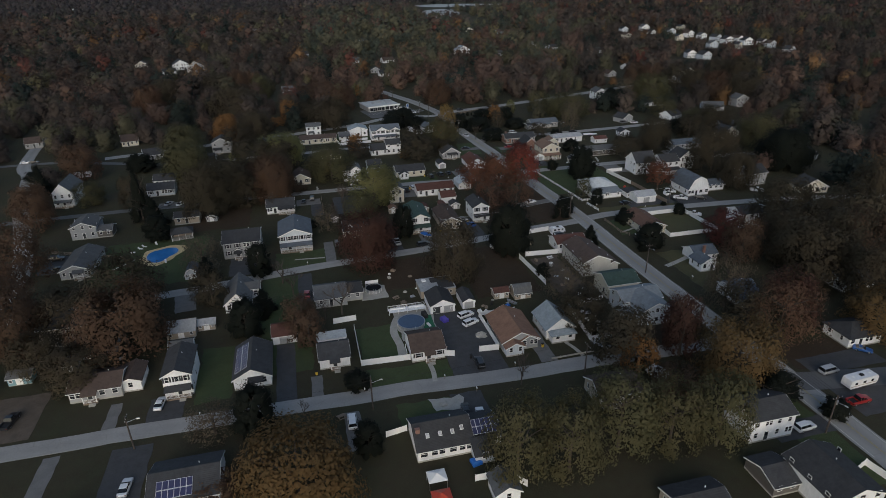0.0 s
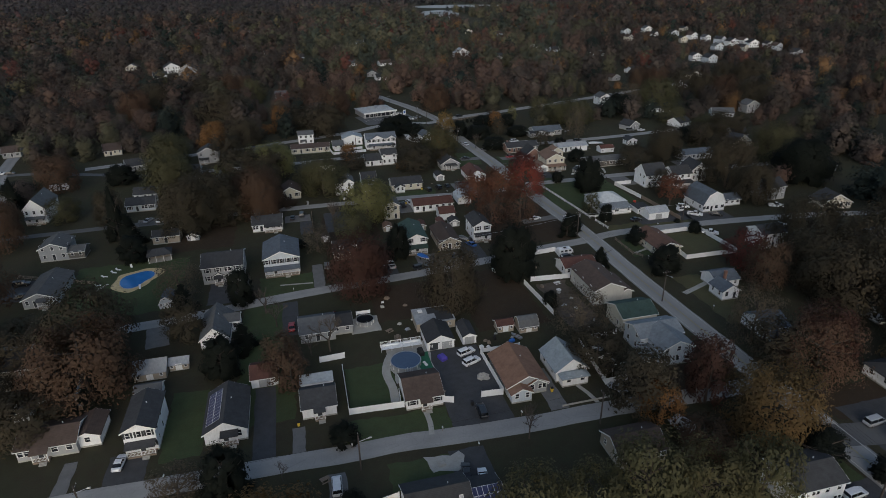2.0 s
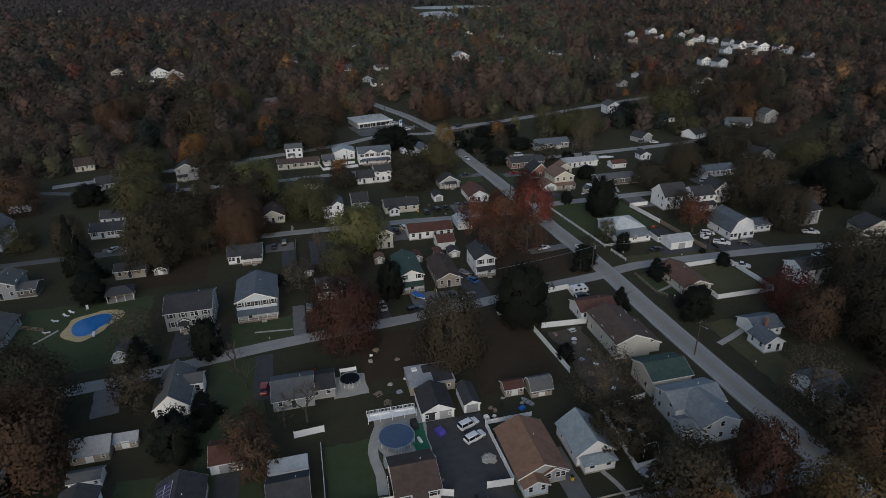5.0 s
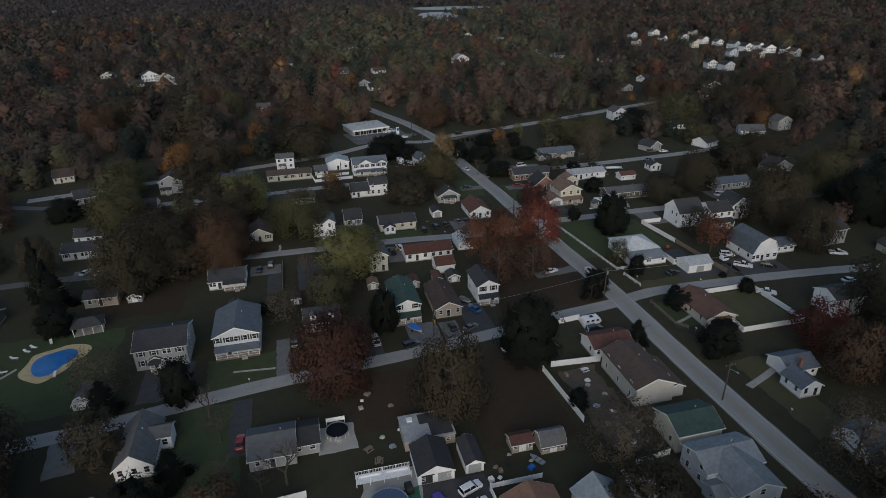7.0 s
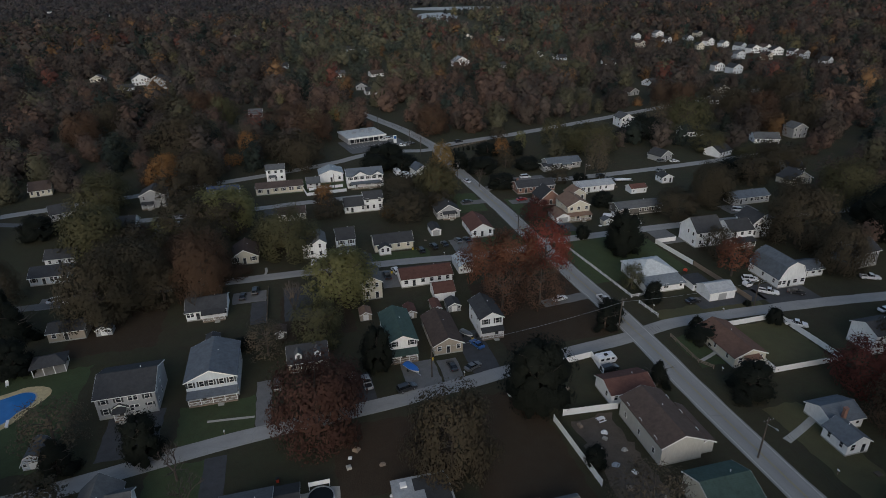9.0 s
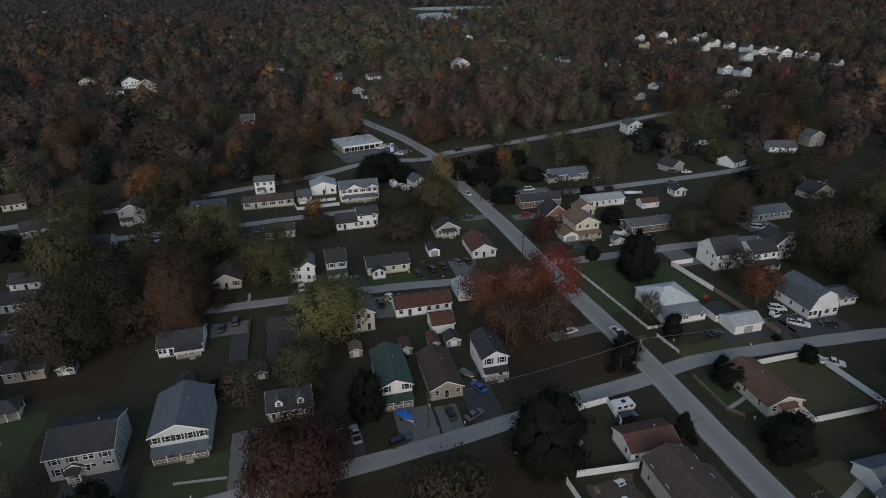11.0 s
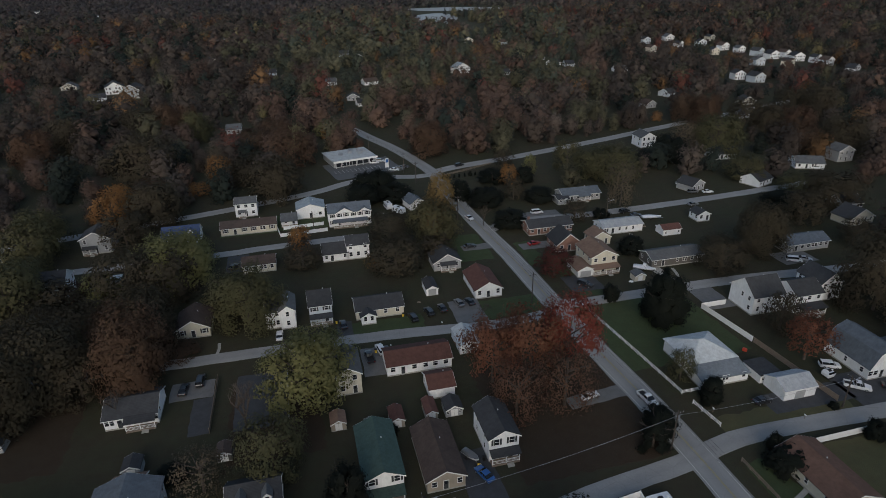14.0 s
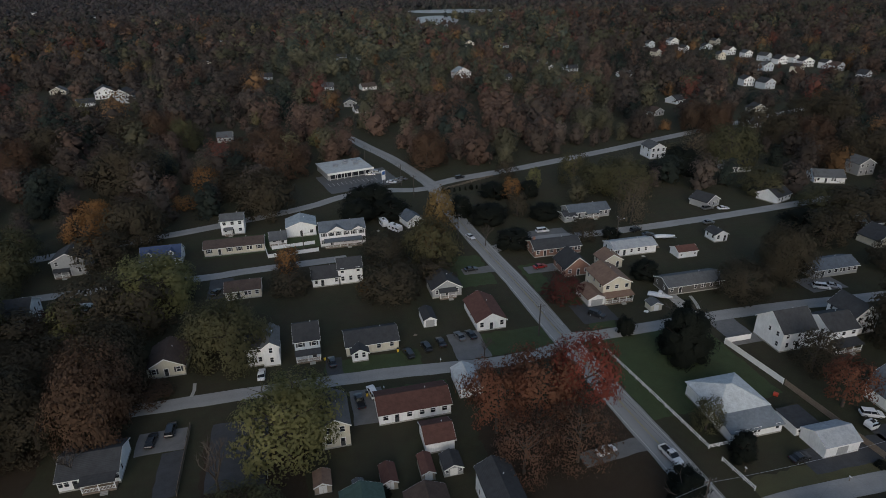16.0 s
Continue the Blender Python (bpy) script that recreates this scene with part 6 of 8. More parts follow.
car("sedan", "silver", -55.8, 255.4, 60)
car("sedan", "white", -50.9, 254.0, 60)
car("sedan", "red", -3.0, 161.4, 88)
car("sedan", "black", -1.0, 242.4, 85)
car("suv", "black", 2.5, 244.8, 88)
car("pickup", "white", 150.7, 202.6, -40)
car("suv", "white", 151.0, 210.8, -25)
car("sedan", "black", 158.4, 200.3, -35)
car("sedan", "black", 126.1, 204.0, 5)
car("pickup", "white", 145.1, 185.7, -35)
car("suv", "black", 87.1, 181.1, 10)
car("pickup", "white", 101.6, 211.1, -83)
car("sedan", "black", 38.1, 260.8, 95)
car("suv", "black", 57.4, 259.3, 100)
car("suv", "black", 62.4, 261.1, 100)
car("sedan", "black", 66.6, 262.2, 95)
car("sedan", "grey", 72.1, 263.7, 100)
car("sedan", "black", 75.3, 263.6, 100)
car("suv", "white", 46.2, 246.3, 100)
car("pickup", "black", 43.0, 243.9, 95)
car("sedan", "white", 21.0, 259.9, 88)
car("suv", "white", 26.3, 193.5, 92)
car("pickup", "silver", 29.5, 191.3, 95)
car("suv", "black", 38.2, 186.8, 15)
car("sedan", "black", 50.6, 192.3, 95)
car("sedan", "grey", 55.5, 190.7, 25)
car("sedan", "blue", 59.2, 199.6, 112)
car("sedan", "white", 89.6, 215.6, 10)
car("sedan", "black", 6.5, 306.2, 60)
car("sedan", "white", 68.5, 409.5, -10)
car("suv", "silver", 71.9, 411.3, -20)
car("sedan", "white", 76.3, 395.1, -25)
car("sedan", "black", 69.8, 393.6, -20)
car("sedan", "black", 86.3, 300.6, 5)
car("sedan", "red", 108.9, 296.6, 8)
car("van", "white", 121.2, 323.9, 0)
car("van", "white", 186.3, 261.1, -30)
car("sedan", "silver", 190.2, 260.8, -40)
car("suv", "black", 112.6, 264.2, -50)
car("suv", "grey", 194.7, 327.6, 0)
car("sedan", "white", 200.8, 325.9, -10)
car("sedan", "grey", 185.7, 314.6, 0)
car("suv", "black", 155.0, 315.4, 15)
car("sedan", "black", 157.2, 310.4, -10)
car("sedan", "black", -133.8, 340.1, 5)
car("sedan", "white", -137.8, 340.2, 5)
car("pickup", "white", 187.0, 201.8, -25)
car("sedan", "white", 174.7, 185.3, 0)
car("sedan", "white", 93.6, 325.6, -75)
car("suv", "black", 108.4, 393.0, 18)
car("sedan", "grey", 79.3, 396.9, -25)
car("sedan", "black", 82.0, 398.3, -25)


def caravan(x, y, L, W, H, turn, label, name="caravan", stripe=True):
    root = thing(name, pose(x, y, 0, 0, 0, turn), label, name.replace("_", " "))
    prof = [(-L / 2, 0.75), (-L / 2 - 0.1, 1.4), (-L / 2 + 0.1, H - 0.15), (-L / 2 + 0.45, H), (L / 2 - 0.5, H), (L / 2 - 0.05, H - 0.5), (L / 2, 1.3), (L / 2 - 0.4, 0.6), (-L / 2 + 0.3, 0.55)]
    part("body", Shape().prism(prof, -W / 2, W / 2, "y") if False else Shape().loft([[(px, s * W / 2, pz) for px, pz in prof] for s in (-1, 1)]), PAINT["white"], root)
    for s in (-1, 1):
        for px, w in ((-L * 0.3, 0.8), (0.0, 0.9), (L * 0.28, 0.7)):
            part("window", Shape().box(px - w / 2, px + w / 2, s * W / 2 - 0.01, s * W / 2 + 0.02, 1.5, 2.1), GLASS, root)
        if stripe:
            part("stripe", Shape().box(-L / 2 + 0.2, L / 2 - 0.3, s * W / 2 - 0.005, s * W / 2 + 0.008, 1.05, 1.25), WALL["tan"], root)
        for px in (-0.4, 0.45):
            part("wheel", Shape().tube((px, s * (W / 2 - 0.2), 0.34), (px, s * (W / 2), 0.34), 0.34, 0.34, 14), RUBBER, root)
    part("roof_unit", Shape().loft([[(-0.5, -0.4, H), (0.5, -0.4, H), (0.5, 0.4, H), (-0.5, 0.4, H)], [(-0.4, -0.3, H + 0.28), (0.35, -0.3, H + 0.28), (0.35, 0.3, H + 0.28), (-0.4, 0.3, H + 0.28)]]), RUBBER, root)
    for px in (-L * 0.3, L * 0.3):
        part("roof_hatch", Shape().box(px - 0.25, px + 0.25, -0.25, 0.25, H, H + 0.1), TRIM, root)
    part("hitch", Shape().box(L / 2 - 0.2, L / 2 + 1.0, -0.08, 0.08, 0.45, 0.55).tube((L / 2 + 0.8, 0, 0), (L / 2 + 0.8, 0, 0.5), 0.05, 0.05, 6), STEEL, root)


caravan(118.4, 85.0, 8.2, 2.4, 2.9, 4, "long white travel caravan with roof vents")
caravan(126.8, 81.0, 6.5, 2.4, 2.8, 8, "white and blue caravan beside another")
caravan(75.6, 99.6, 4.6, 2.2, 2.5, 115, "small white caravan under trees")
caravan(87.6, 184.2, 5.0, 2.3, 2.4, 2, "white box trailer with a ribbed roof", "box_trailer", False)
caravan(147.4, 207.6, 2.4, 1.8, 2.0, 5, "small white box trailer", "box_trailer", False)
caravan(-102.0, 306.0, 8.0, 2.4, 2.8, 5, "white caravan behind the tall white house")
caravan(64.7, 345.5, 5.0, 2.3, 2.9, 100, "white box truck body beside a shed", "box_trailer", False)
caravan(68.0, 339.5, 6.0, 2.3, 2.8, 125, "white box trailer in a yard", "box_trailer", False)


def boat(x, y, L, W, turn, top, label, cabin=False):
    root = thing("boat", pose(x, y, 0, 0, 0, turn), label, "boat", "boats on trailers")
    st = []
    for i in range(8):
        t = i / 7
        w = W / 2 * (1 - max(0, (t - 0.45) / 0.55) ** 2.2) + 0.02
        st.append([(-L / 2 + t * L, -w, 1.1 + 0.25 * t * t), (-L / 2 + t * L, -w * 0.8, 0.7 + 0.2 * t * t), (-L / 2 + t * L, 0, 0.5 + 0.3 * t * t), (-L / 2 + t * L, w * 0.8, 0.7 + 0.2 * t * t), (-L / 2 + t * L, w, 1.1 + 0.25 * t * t)])
    part("hull", Shape().loft(st), PAINT["white"], root)
    cov = []
    for i in range(8):
        t = i / 7
        w = W / 2 * (1 - max(0, (t - 0.45) / 0.55) ** 2.2) + 0.05
        r = 0.45 * math.sin(math.pi * min(1, t * 1.1 + 0.15)) + 0.05
        cov.append([(-L / 2 + t * L, -w, 1.08 + 0.25 * t * t), (-L / 2 + t * L, -w * 0.5, 1.15 + r * 0.8 + 0.25 * t * t), (-L / 2 + t * L, 0, 1.15 + r + 0.25 * t * t), (-L / 2 + t * L, w * 0.5, 1.15 + r * 0.8 + 0.25 * t * t), (-L / 2 + t * L, w, 1.08 + 0.25 * t * t)])
    part("cover", Shape().loft(cov), top, root)
    if cabin:
        part("cabin", Shape().loft([[(-0.8, -0.7, 1.4), (0.9, -0.7, 1.4), (0.9, 0.7, 1.4), (-0.8, 0.7, 1.4)], [(-0.6, -0.55, 2.4), (0.3, -0.55, 2.4), (0.3, 0.55, 2.4), (-0.6, 0.55, 2.4)]]), PAINT["white"], root)
        part("windscreen", Shape().box(0.55, 0.62, -0.5, 0.5, 1.7, 2.1), CAR_GLASS, root)
    part("trailer", Shape().box(-L / 2 + 0.3, L / 2 + 0.8, -0.1, 0.1, 0.35, 0.5).box(-0.6, -0.4, -W / 2, W / 2, 0.3, 0.45), STEEL, root)
    for s in (-1, 1):
        part("wheel", Shape().tube((-0.5, s * (W / 2 - 0.1), 0.3), (-0.5, s * (W / 2 + 0.1), 0.3), 0.3, 0.3, 12), RUBBER, root)


boat(40.9, 193.6, 5.0, 2.1, -62, TARP, "boat under a bright blue tarpaulin on a drive")
boat(58.0, 204.6, 4.2, 1.7, -60, PAINT["grey"], "small white open boat beside a house")
boat(135.6, 268.6, 7.0, 2.5, -40, PAINT["white"], "white cabin boat on a trailer", True)
boat(161.6, 306.5, 7.5, 2.5, -12, PAINT["white"], "long white boat on a trailer")
boat(197.0, 338.0, 7.0, 2.5, 12, PAINT["white"], "white boat behind a house")

sign = thing("shop_sign", pose(72.6, 394.6, 0, 0, 0, 20), "tall white shop sign on two posts by the car park", "sign")
part("sign_panel", Shape().box(-0.9, 0.9, -0.15, 0.15, 2.2, 6.6), TRIM, sign)
for sx in (-0.6, 0.6):
    part("post", Shape().tube((sx, 0, 0), (sx, 0, 2.3), 0.1, 0.1, 8), STEEL, sign)
part("plain_panel", Shape().box(-0.7, 0.7, -0.18, -0.15, 4.6, 6.2), PAINT["blue"], sign)

# ---------------- distant houses ----------------
far_house(-106, 662, 2, "white", "charcoal", 14, 13, "y", 14)
far_house(-87, 640, 2, "grey", "charcoal", 17, 13, "y", -10)
far_house(-112, 632, 1, "white", "charcoal", 12, 9, "x", 14)
far_house(-147, 691, 1, "cream", "blue", 12, 8, "y", 0)
far_house(187, 669, 2, "white", "pale_blue", 15, 11, "y", 8)
far_house(93, 806, 2, "blue", "grey", 10.5, 10, "x", -8)
far_house(108, 801, 1, "grey", "charcoal", 8.5, 8, "y", 5)
far_house(98, 637, 1, "white", "brown", 12, 9, "x", 12)
far_house(66, 646, 1, "pale_blue", "blue", 9, 10, "x", 0)
far_house(-46, 820, 1, "cream", "charcoal", 10.5, 8, "y", 20)
far_house(-17, 759, 1, "grey", "grey", 8.5, 9, "x", -8)
far_house(15, 714, 1, "blue", "charcoal", 12, 10, "x", 5)
far_house(-47, 1064, 1, "grey", "brown", 9, 8, "y", 12)
far_house(-524, 1818, 2, "white", "blue", 10.5, 9, "x", 0)
far_house(-358, 1654, 1, "pale_blue", "charcoal", 8.5, 10, "x", 20)
far_house(259, 887, 2, "cream", "grey", 12, 8, "y", -8)
far_house(222, 648, 1, "grey", "charcoal", 9, 9, "x", 5)
far_house(299, 873, 1, "blue", "brown", 10.5, 10, "x", 12)
far_house(290, 727, 1, "grey", "blue", 8.5, 8, "y", 0)
far_house(288, 687, 1, "white", "charcoal", 12, 9, "x", 20)
far_house(299, 676, 1, "pale_blue", "grey", 9, 10, "x", -8)
far_house(467, 815, 2, "pale_blue", "charcoal", 10.5, 8, "y", 5)
far_house(430, 742, 2, "cream", "brown", 8.5, 9, "y", 12)
far_house(510, 832, 2, "grey", "blue", 12, 10, "x", 0)
far_house(479, 763, 2, "white", "charcoal", 9, 8, "y", 20)
far_house(513, 769, 2, "pale_blue", "grey", 10.5, 9, "y", -8)
far_house(559, 815, 2, "cream", "charcoal", 8.5, 10, "x", 5)
far_house(514, 730, 2, "grey", "brown", 12, 8, "y", 12)
far_house(515, 704, 2, "white", "blue", 9, 9, "y", 0)
far_house(517, 679, 2, "pale_blue", "charcoal", 10.5, 10, "x", 20)
far_house(481, 701, 2, "cream", "grey", 8.5, 8, "y", -8)
far_house(514, 654, 2, "grey", "charcoal", 12, 9, "y", 5)
far_house(534, 660, 2, "white", "brown", 9, 10, "x", 12)
far_house(470, 621, 2, "pale_blue", "blue", 10.5, 8, "y", 0)
far_house(491, 606, 2, "cream", "charcoal", 8.5, 9, "y", 20)
far_house(526, 634, 2, "grey", "grey", 12, 10, "x", -8)
far_house(535, 619, 2, "white", "charcoal", 9, 8, "y", 5)
far_house(530, 601, 2, "pale_blue", "brown", 10.5, 9, "y", 12)
far_house(527, 568, 1, "grey", "charcoal", 12, 8, "y", 20)
far_house(401, 562, 2, "white", "grey", 9, 9, "y", -8)
far_house(406, 546, 2, "pale_blue", "charcoal", 10.5, 10, "x", 5)
far_house(270, 487, 1, "grey", "brown", 8.5, 8, "y", 12)
far_house(329, 631, 1, "white", "blue", 12, 9, "x", 0)
far_house(305, 517, 1, "pale_blue", "charcoal", 9, 10, "x", 20)
far_house(340, 476, 1, "cream", "grey", 10.5, 8, "y", -8)
far_house(308, 442, 1, "grey", "charcoal", 8.5, 9, "x", 5)
far_house(269, 345, 1, "white", "blue", 13, 9, "x", -22)
far_house(293, 350, 2, "grey", "blue", 9, 8, "y", 0)
far_house(229, 331, 1, "white", "charcoal", 10.5, 9, "x", 20)
far_house(243, 298, 1, "pale_blue", "grey", 8.5, 10, "x", -8)
far_house(233, 284, 1, "cream", "charcoal", 12, 8, "y", 5)
far_house(197, 333, 1, "grey", "charcoal", 8.5, 8, "y", 20)
far_house(240, 370, 1, "white", "grey", 12, 9, "x", -8)
far_house(-4, 497, 1, "grey", "blue", 8.5, 9, "x", 0)
far_house(77, 575, 1, "grey", "grey", 9, 8, "y", -8)
far_house(82, 553, 1, "white", "charcoal", 10.5, 9, "x", 5)
far_house(-93, 366, 1, "cream", "brown", 8.5, 10, "x", 12)
far_house(-75, 332, 1, "grey", "charcoal", 9, 9, "x", 20)
far_house(241, 236, 1, "pale_blue", "charcoal", 8.5, 10, "x", 20)
far_house(208, 197, 1, "cream", "grey", 12, 8, "y", -8)
far_house(192, 213, 2, "grey", "charcoal", 9, 9, "x", 5)
far_house(180, 157, 2, "grey", "blue", 8.5, 8, "y", 0)
far_house(-145, 377, 1, "grey", "brown", 8.5, 9, "x", 12)

# ---------------- trees ----------------
TREE_LABEL = dict(amber="broad tree with dark amber and olive leaves", rust="broad tree with rust-brown autumn leaves", brown="broad tree with dull brown leaves", olive="tall tree with olive-green autumn leaves", yellow="round tree with yellowing green leaves",
                  orange="tree with orange autumn leaves", scarlet="tree with scarlet leaves at its top", thin_rust="tree with thin rust-brown leaves", red="tree with bright red autumn leaves", burgundy="tree with deep burgundy leaves", gold="tree with golden yellow autumn leaves", crimson="rounded tree with dark crimson leaves", evergreen="dense dark evergreen tree", sparse="half-bare tree with thin brown leaves",
                  bare="bare leafless tree", shrub="dark rounded evergreen shrub")


def trunk_shape(H, R, seed, low):
    """A tapered trunk with limbs that fork once."""
    rng = random.Random(seed)
    sh = Shape()
    r = 0.022 * H + 0.08
    p = Vector((0, 0, -0.2))
    for i in range(4):
        q = Vector((rng.uniform(-0.15, 0.15), rng.uniform(-0.15, 0.15), H * 0.72 * (i + 1) / 4))
        sh.tube(p, q, r * (1 - i * 0.2), r * (1 - (i + 1) * 0.2), 7, i == 0)
        p = q
    for i in range(9):
        a = i * 2.4 + rng.uniform(-0.3, 0.3)
        z = H * rng.uniform(low, 0.6)
        q = Vector((math.cos(a) * R * 0.55, math.sin(a) * R * 0.55, z + H * rng.uniform(0.12, 0.25)))
        sh.tube((0, 0, z), q, r * 0.42, r * 0.16, 5, False)
        for k in (-1, 1):
            e = q + Vector((math.cos(a + k * 0.6) * R * 0.3, math.sin(a + k * 0.6) * R * 0.3, H * rng.uniform(0.04, 0.16)))
            sh.tube(q, e, r * 0.15, r * 0.05, 4, False)
    return sh


def bare_shape(H, R, seed):
    """A leafless tree: forking branches down to twigs."""
    rng = random.Random(seed)
    sh = Shape()

    def grow(p, d, L, r, level):
        q = p + d * L
        sh.tube(p, q, r, r * 0.62, 5 if level < 2 else 3, False)
        if level >= 5:
            return
        for k in range(3 if level < 4 else 2):
            a = Vector((rng.uniform(-1, 1), rng.uniform(-1, 1), rng.uniform(-0.15, 0.8))).normalized()
            e = (d * 0.9 + a * 0.75).normalized()
            s = Vector((e.x * R / H * 2.1, e.y * R / H * 2.1, e.z)) if level < 2 else e
            grow(q, s.normalized(), L * rng.uniform(0.62, 0.8), r * 0.64, level + 1)
    grow(Vector((0, 0, -0.2)), Vector((0, 0, 1)), H * 0.26, 0.018 * H + 0.05, 0)
    return sh


ICO_V = np.array([(-1, 1.618, 0), (1, 1.618, 0), (-1, -1.618, 0), (1, -1.618, 0), (0, -1, 1.618), (0, 1, 1.618), (0, -1, -1.618), (0, 1, -1.618), (1.618, 0, -1), (1.618, 0, 1), (-1.618, 0, -1), (-1.618, 0, 1)]) / 1.902
ICO_F = np.array([(0, 11, 5), (0, 5, 1), (0, 1, 7), (0, 7, 10), (0, 10, 11), (1, 5, 9), (5, 11, 4), (11, 10, 2), (10, 7, 6), (7, 1, 8), (3, 9, 4), (3, 4, 2), (3, 2, 6), (3, 6, 8), (3, 8, 9), (4, 9, 5), (2, 4, 11), (6, 2, 10), (8, 6, 7), (9, 8, 1)])
OCT_V = np.array([(1, 0, 0), (-1, 0, 0), (0, 1, 0), (0, -1, 0), (0, 0, 1), (0, 0, -1)], float)
OCT_F = np.array([(0, 2, 4), (2, 1, 4), (1, 3, 4), (3, 0, 4), (2, 0, 5), (1, 2, 5), (3, 1, 5), (0, 3, 5)])


def quads_mesh(name, centre, normal, size, rng, tint=None, puffs=None, fine=True, soft=None, swell=None):
    """Small three-cornered leaf clumps at the centres, each square to its normal, turned at random.
    puffs: lumpy masses of leaf behind them, as centres, radii (x, y, z) and tints.
    soft, swell: the way the crown's surface faces at each clump and at each mass."""
    n = len(centre)
    if soft is not None:
        normal = normal * np.where(np.sum(normal * soft, 1, keepdims=True) < 0, -1.0, 1.0)
    up = rng.normal(size=(n, 3))
    u = np.cross(normal, up)
    u /= np.linalg.norm(u, axis=1, keepdims=True) + 1e-9
    w = np.cross(normal, u)
    s = size[:, None]
    k = rng.uniform(0.55, 1.0, (n, 1))
    v = np.empty((n, 3, 3))
    v[:, 0], v[:, 1], v[:, 2] = centre - u * s - w * s * k * 0.6, centre + u * s - w * s * k * 0.6, centre + w * s
    verts, loops, starts = v.reshape(-1, 3), np.arange(3 * n), np.arange(0, 3 * n, 3)
    tints = tint
    if puffs is not None:
        pc, pr, pt = puffs
        bv, bf = (ICO_V, ICO_F) if fine else (OCT_V, OCT_F)
        q, kv = len(pc), len(bv)
        lump = rng.uniform(0.72, 1.12, (q, kv, 1))
        pv = pc[:, None, :] + bv[None] * pr[:, None, :] * lump
        pf = bf[None] + (np.arange(q) * kv)[:, None, None] + 3 * n
        verts = np.concatenate([verts, pv.reshape(-1, 3)])
        loops = np.concatenate([loops, pf.reshape(-1)])
        starts = np.concatenate([starts, 3 * n + np.arange(0, q * len(bf) * 3, 3)])
        if tint is not None:
            tints = np.concatenate([tint, pt.repeat(len(bf), 0)])
    me = bpy.data.meshes.new(name)
    me.vertices.add(len(verts))
    me.vertices.foreach_set("co", verts.reshape(-1))
    me.loops.add(len(loops))
    me.loops.foreach_set("vertex_index", loops.astype(np.int32))
    me.polygons.add(len(starts))
    me.polygons.foreach_set("loop_start", starts.astype(np.int32))
    if tint is not None:
        at = me.attributes.new("leaf_tint", "FLOAT_COLOR", "FACE")
        at.data.foreach_set("color", np.c_[tints, np.ones(len(tints))].astype(np.float32).reshape(-1))
    me.update(calc_edges=True)
    me.shade_smooth()
    if soft is not None:
        # leaves take the light as the crown's rounded surface does
        nv = (soft * 0.93 + normal * 0.07).repeat(3, 0)
        if puffs is not None:
            nv = np.concatenate([nv, (bv[None] * 0.5 + swell[:, None, :] * 0.8).reshape(-1, 3)])
        nv /= np.linalg.norm(nv, axis=1, keepdims=True) + 1e-9
        free = me.attributes.new("custom_normal", "FLOAT_VECTOR", "POINT")
        free.data.foreach_set("vector", nv.astype(np.float32).reshape(-1))
    return me


def crown_mesh(H, R, quads, leafsize, seed, low, form, thin=1.0, core=0.7):
    """Leaf clumps over many rounded lobes of a broad crown. form: round, cone."""
    rng = np.random.default_rng(seed)
    z0 = H * low
    ch = H - z0
    npuff = 60
    a = np.arange(npuff) * 2.39996 + rng.uniform(-0.4, 0.4, npuff)
    if form == "cone":
        h = rng.uniform(0.03, 0.93, npuff)
        rr = (0.96 - h) * 0.72 * rng.uniform(0.6, 1.0, npuff)
        pr = 0.13 + 0.16 * (1 - h)
    else:
        # from the skirt to the top of a lopsided dome
        h = (np.arange(npuff) + 0.5) / npuff * 0.84 + 0.04
        rr = np.sqrt(np.clip(1 - ((h - 0.36) / 0.6) ** 2, 0.05, 1)) * rng.uniform(0.5, 0.92, npuff)
        pr = rng.uniform(0.16, 0.36, npuff)
    pc = np.c_[rr * np.cos(a), rr * np.sin(a), h]
    pz = pr * R / ch * 0.95
    which = rng.choice(npuff, quads, p=pr ** 2 / np.sum(pr ** 2))
    e = rng.normal(size=(quads, 3))
    e += pc[which] * np.array([1.0, 1.0, 0.0]) * 0.8
    e /= np.linalg.norm(e, axis=1, keepdims=True)
    flip = (e[:, 2] < -0.2) & (rng.random(quads) < 0.35)
    e[flip, 2] *= -1
    k = 1.14 * rng.random((quads, 1)) ** 0.45
    p = pc[which] + e * np.c_[pr, pr, pz][which] * k
    p[:, 2] = np.abs(p[:, 2])
    out = p - np.array([0, 0, 0.3])
    out /= np.linalg.norm(out, axis=1, keepdims=True) + 1e-6
    n = e * 0.6 + out * 0.45 + np.array([0, 0, 0.2]) + rng.normal(size=(quads, 3)) * 0.25
    n /= np.linalg.norm(n, axis=1, keepdims=True)
    c = np.c_[p[:, 0] * R, p[:, 1] * R, z0 + p[:, 2] * ch]
    keep = rng.random(quads) < thin
    puffs = None
    if core:
        # leaf masses under the clumps, which close the crown
        ic = pc * np.array([0.88, 0.88, 0.94])
        ir = pr * core
        puffs = np.c_[ic[:, 0] * R, ic[:, 1] * R, z0 + ic[:, 2] * ch], np.c_[ir * R, ir * R, ir * R * 0.95], None
    swell = pc - np.array([0, 0, 0.3])
    swell = swell / (np.linalg.norm(swell, axis=1, keepdims=True) + 1e-6) + np.array([0, 0, 0.3])
    return quads_mesh("crown", c[keep], n[keep], rng.uniform(0.55, 1.3, quads)[keep] * leafsize, rng, None, puffs, True, (e * 0.2 + out * 0.95 + np.array([0, 0, 0.1]))[keep], swell)


TREE_AT = []   # trees of the yards: x, y, crown radius


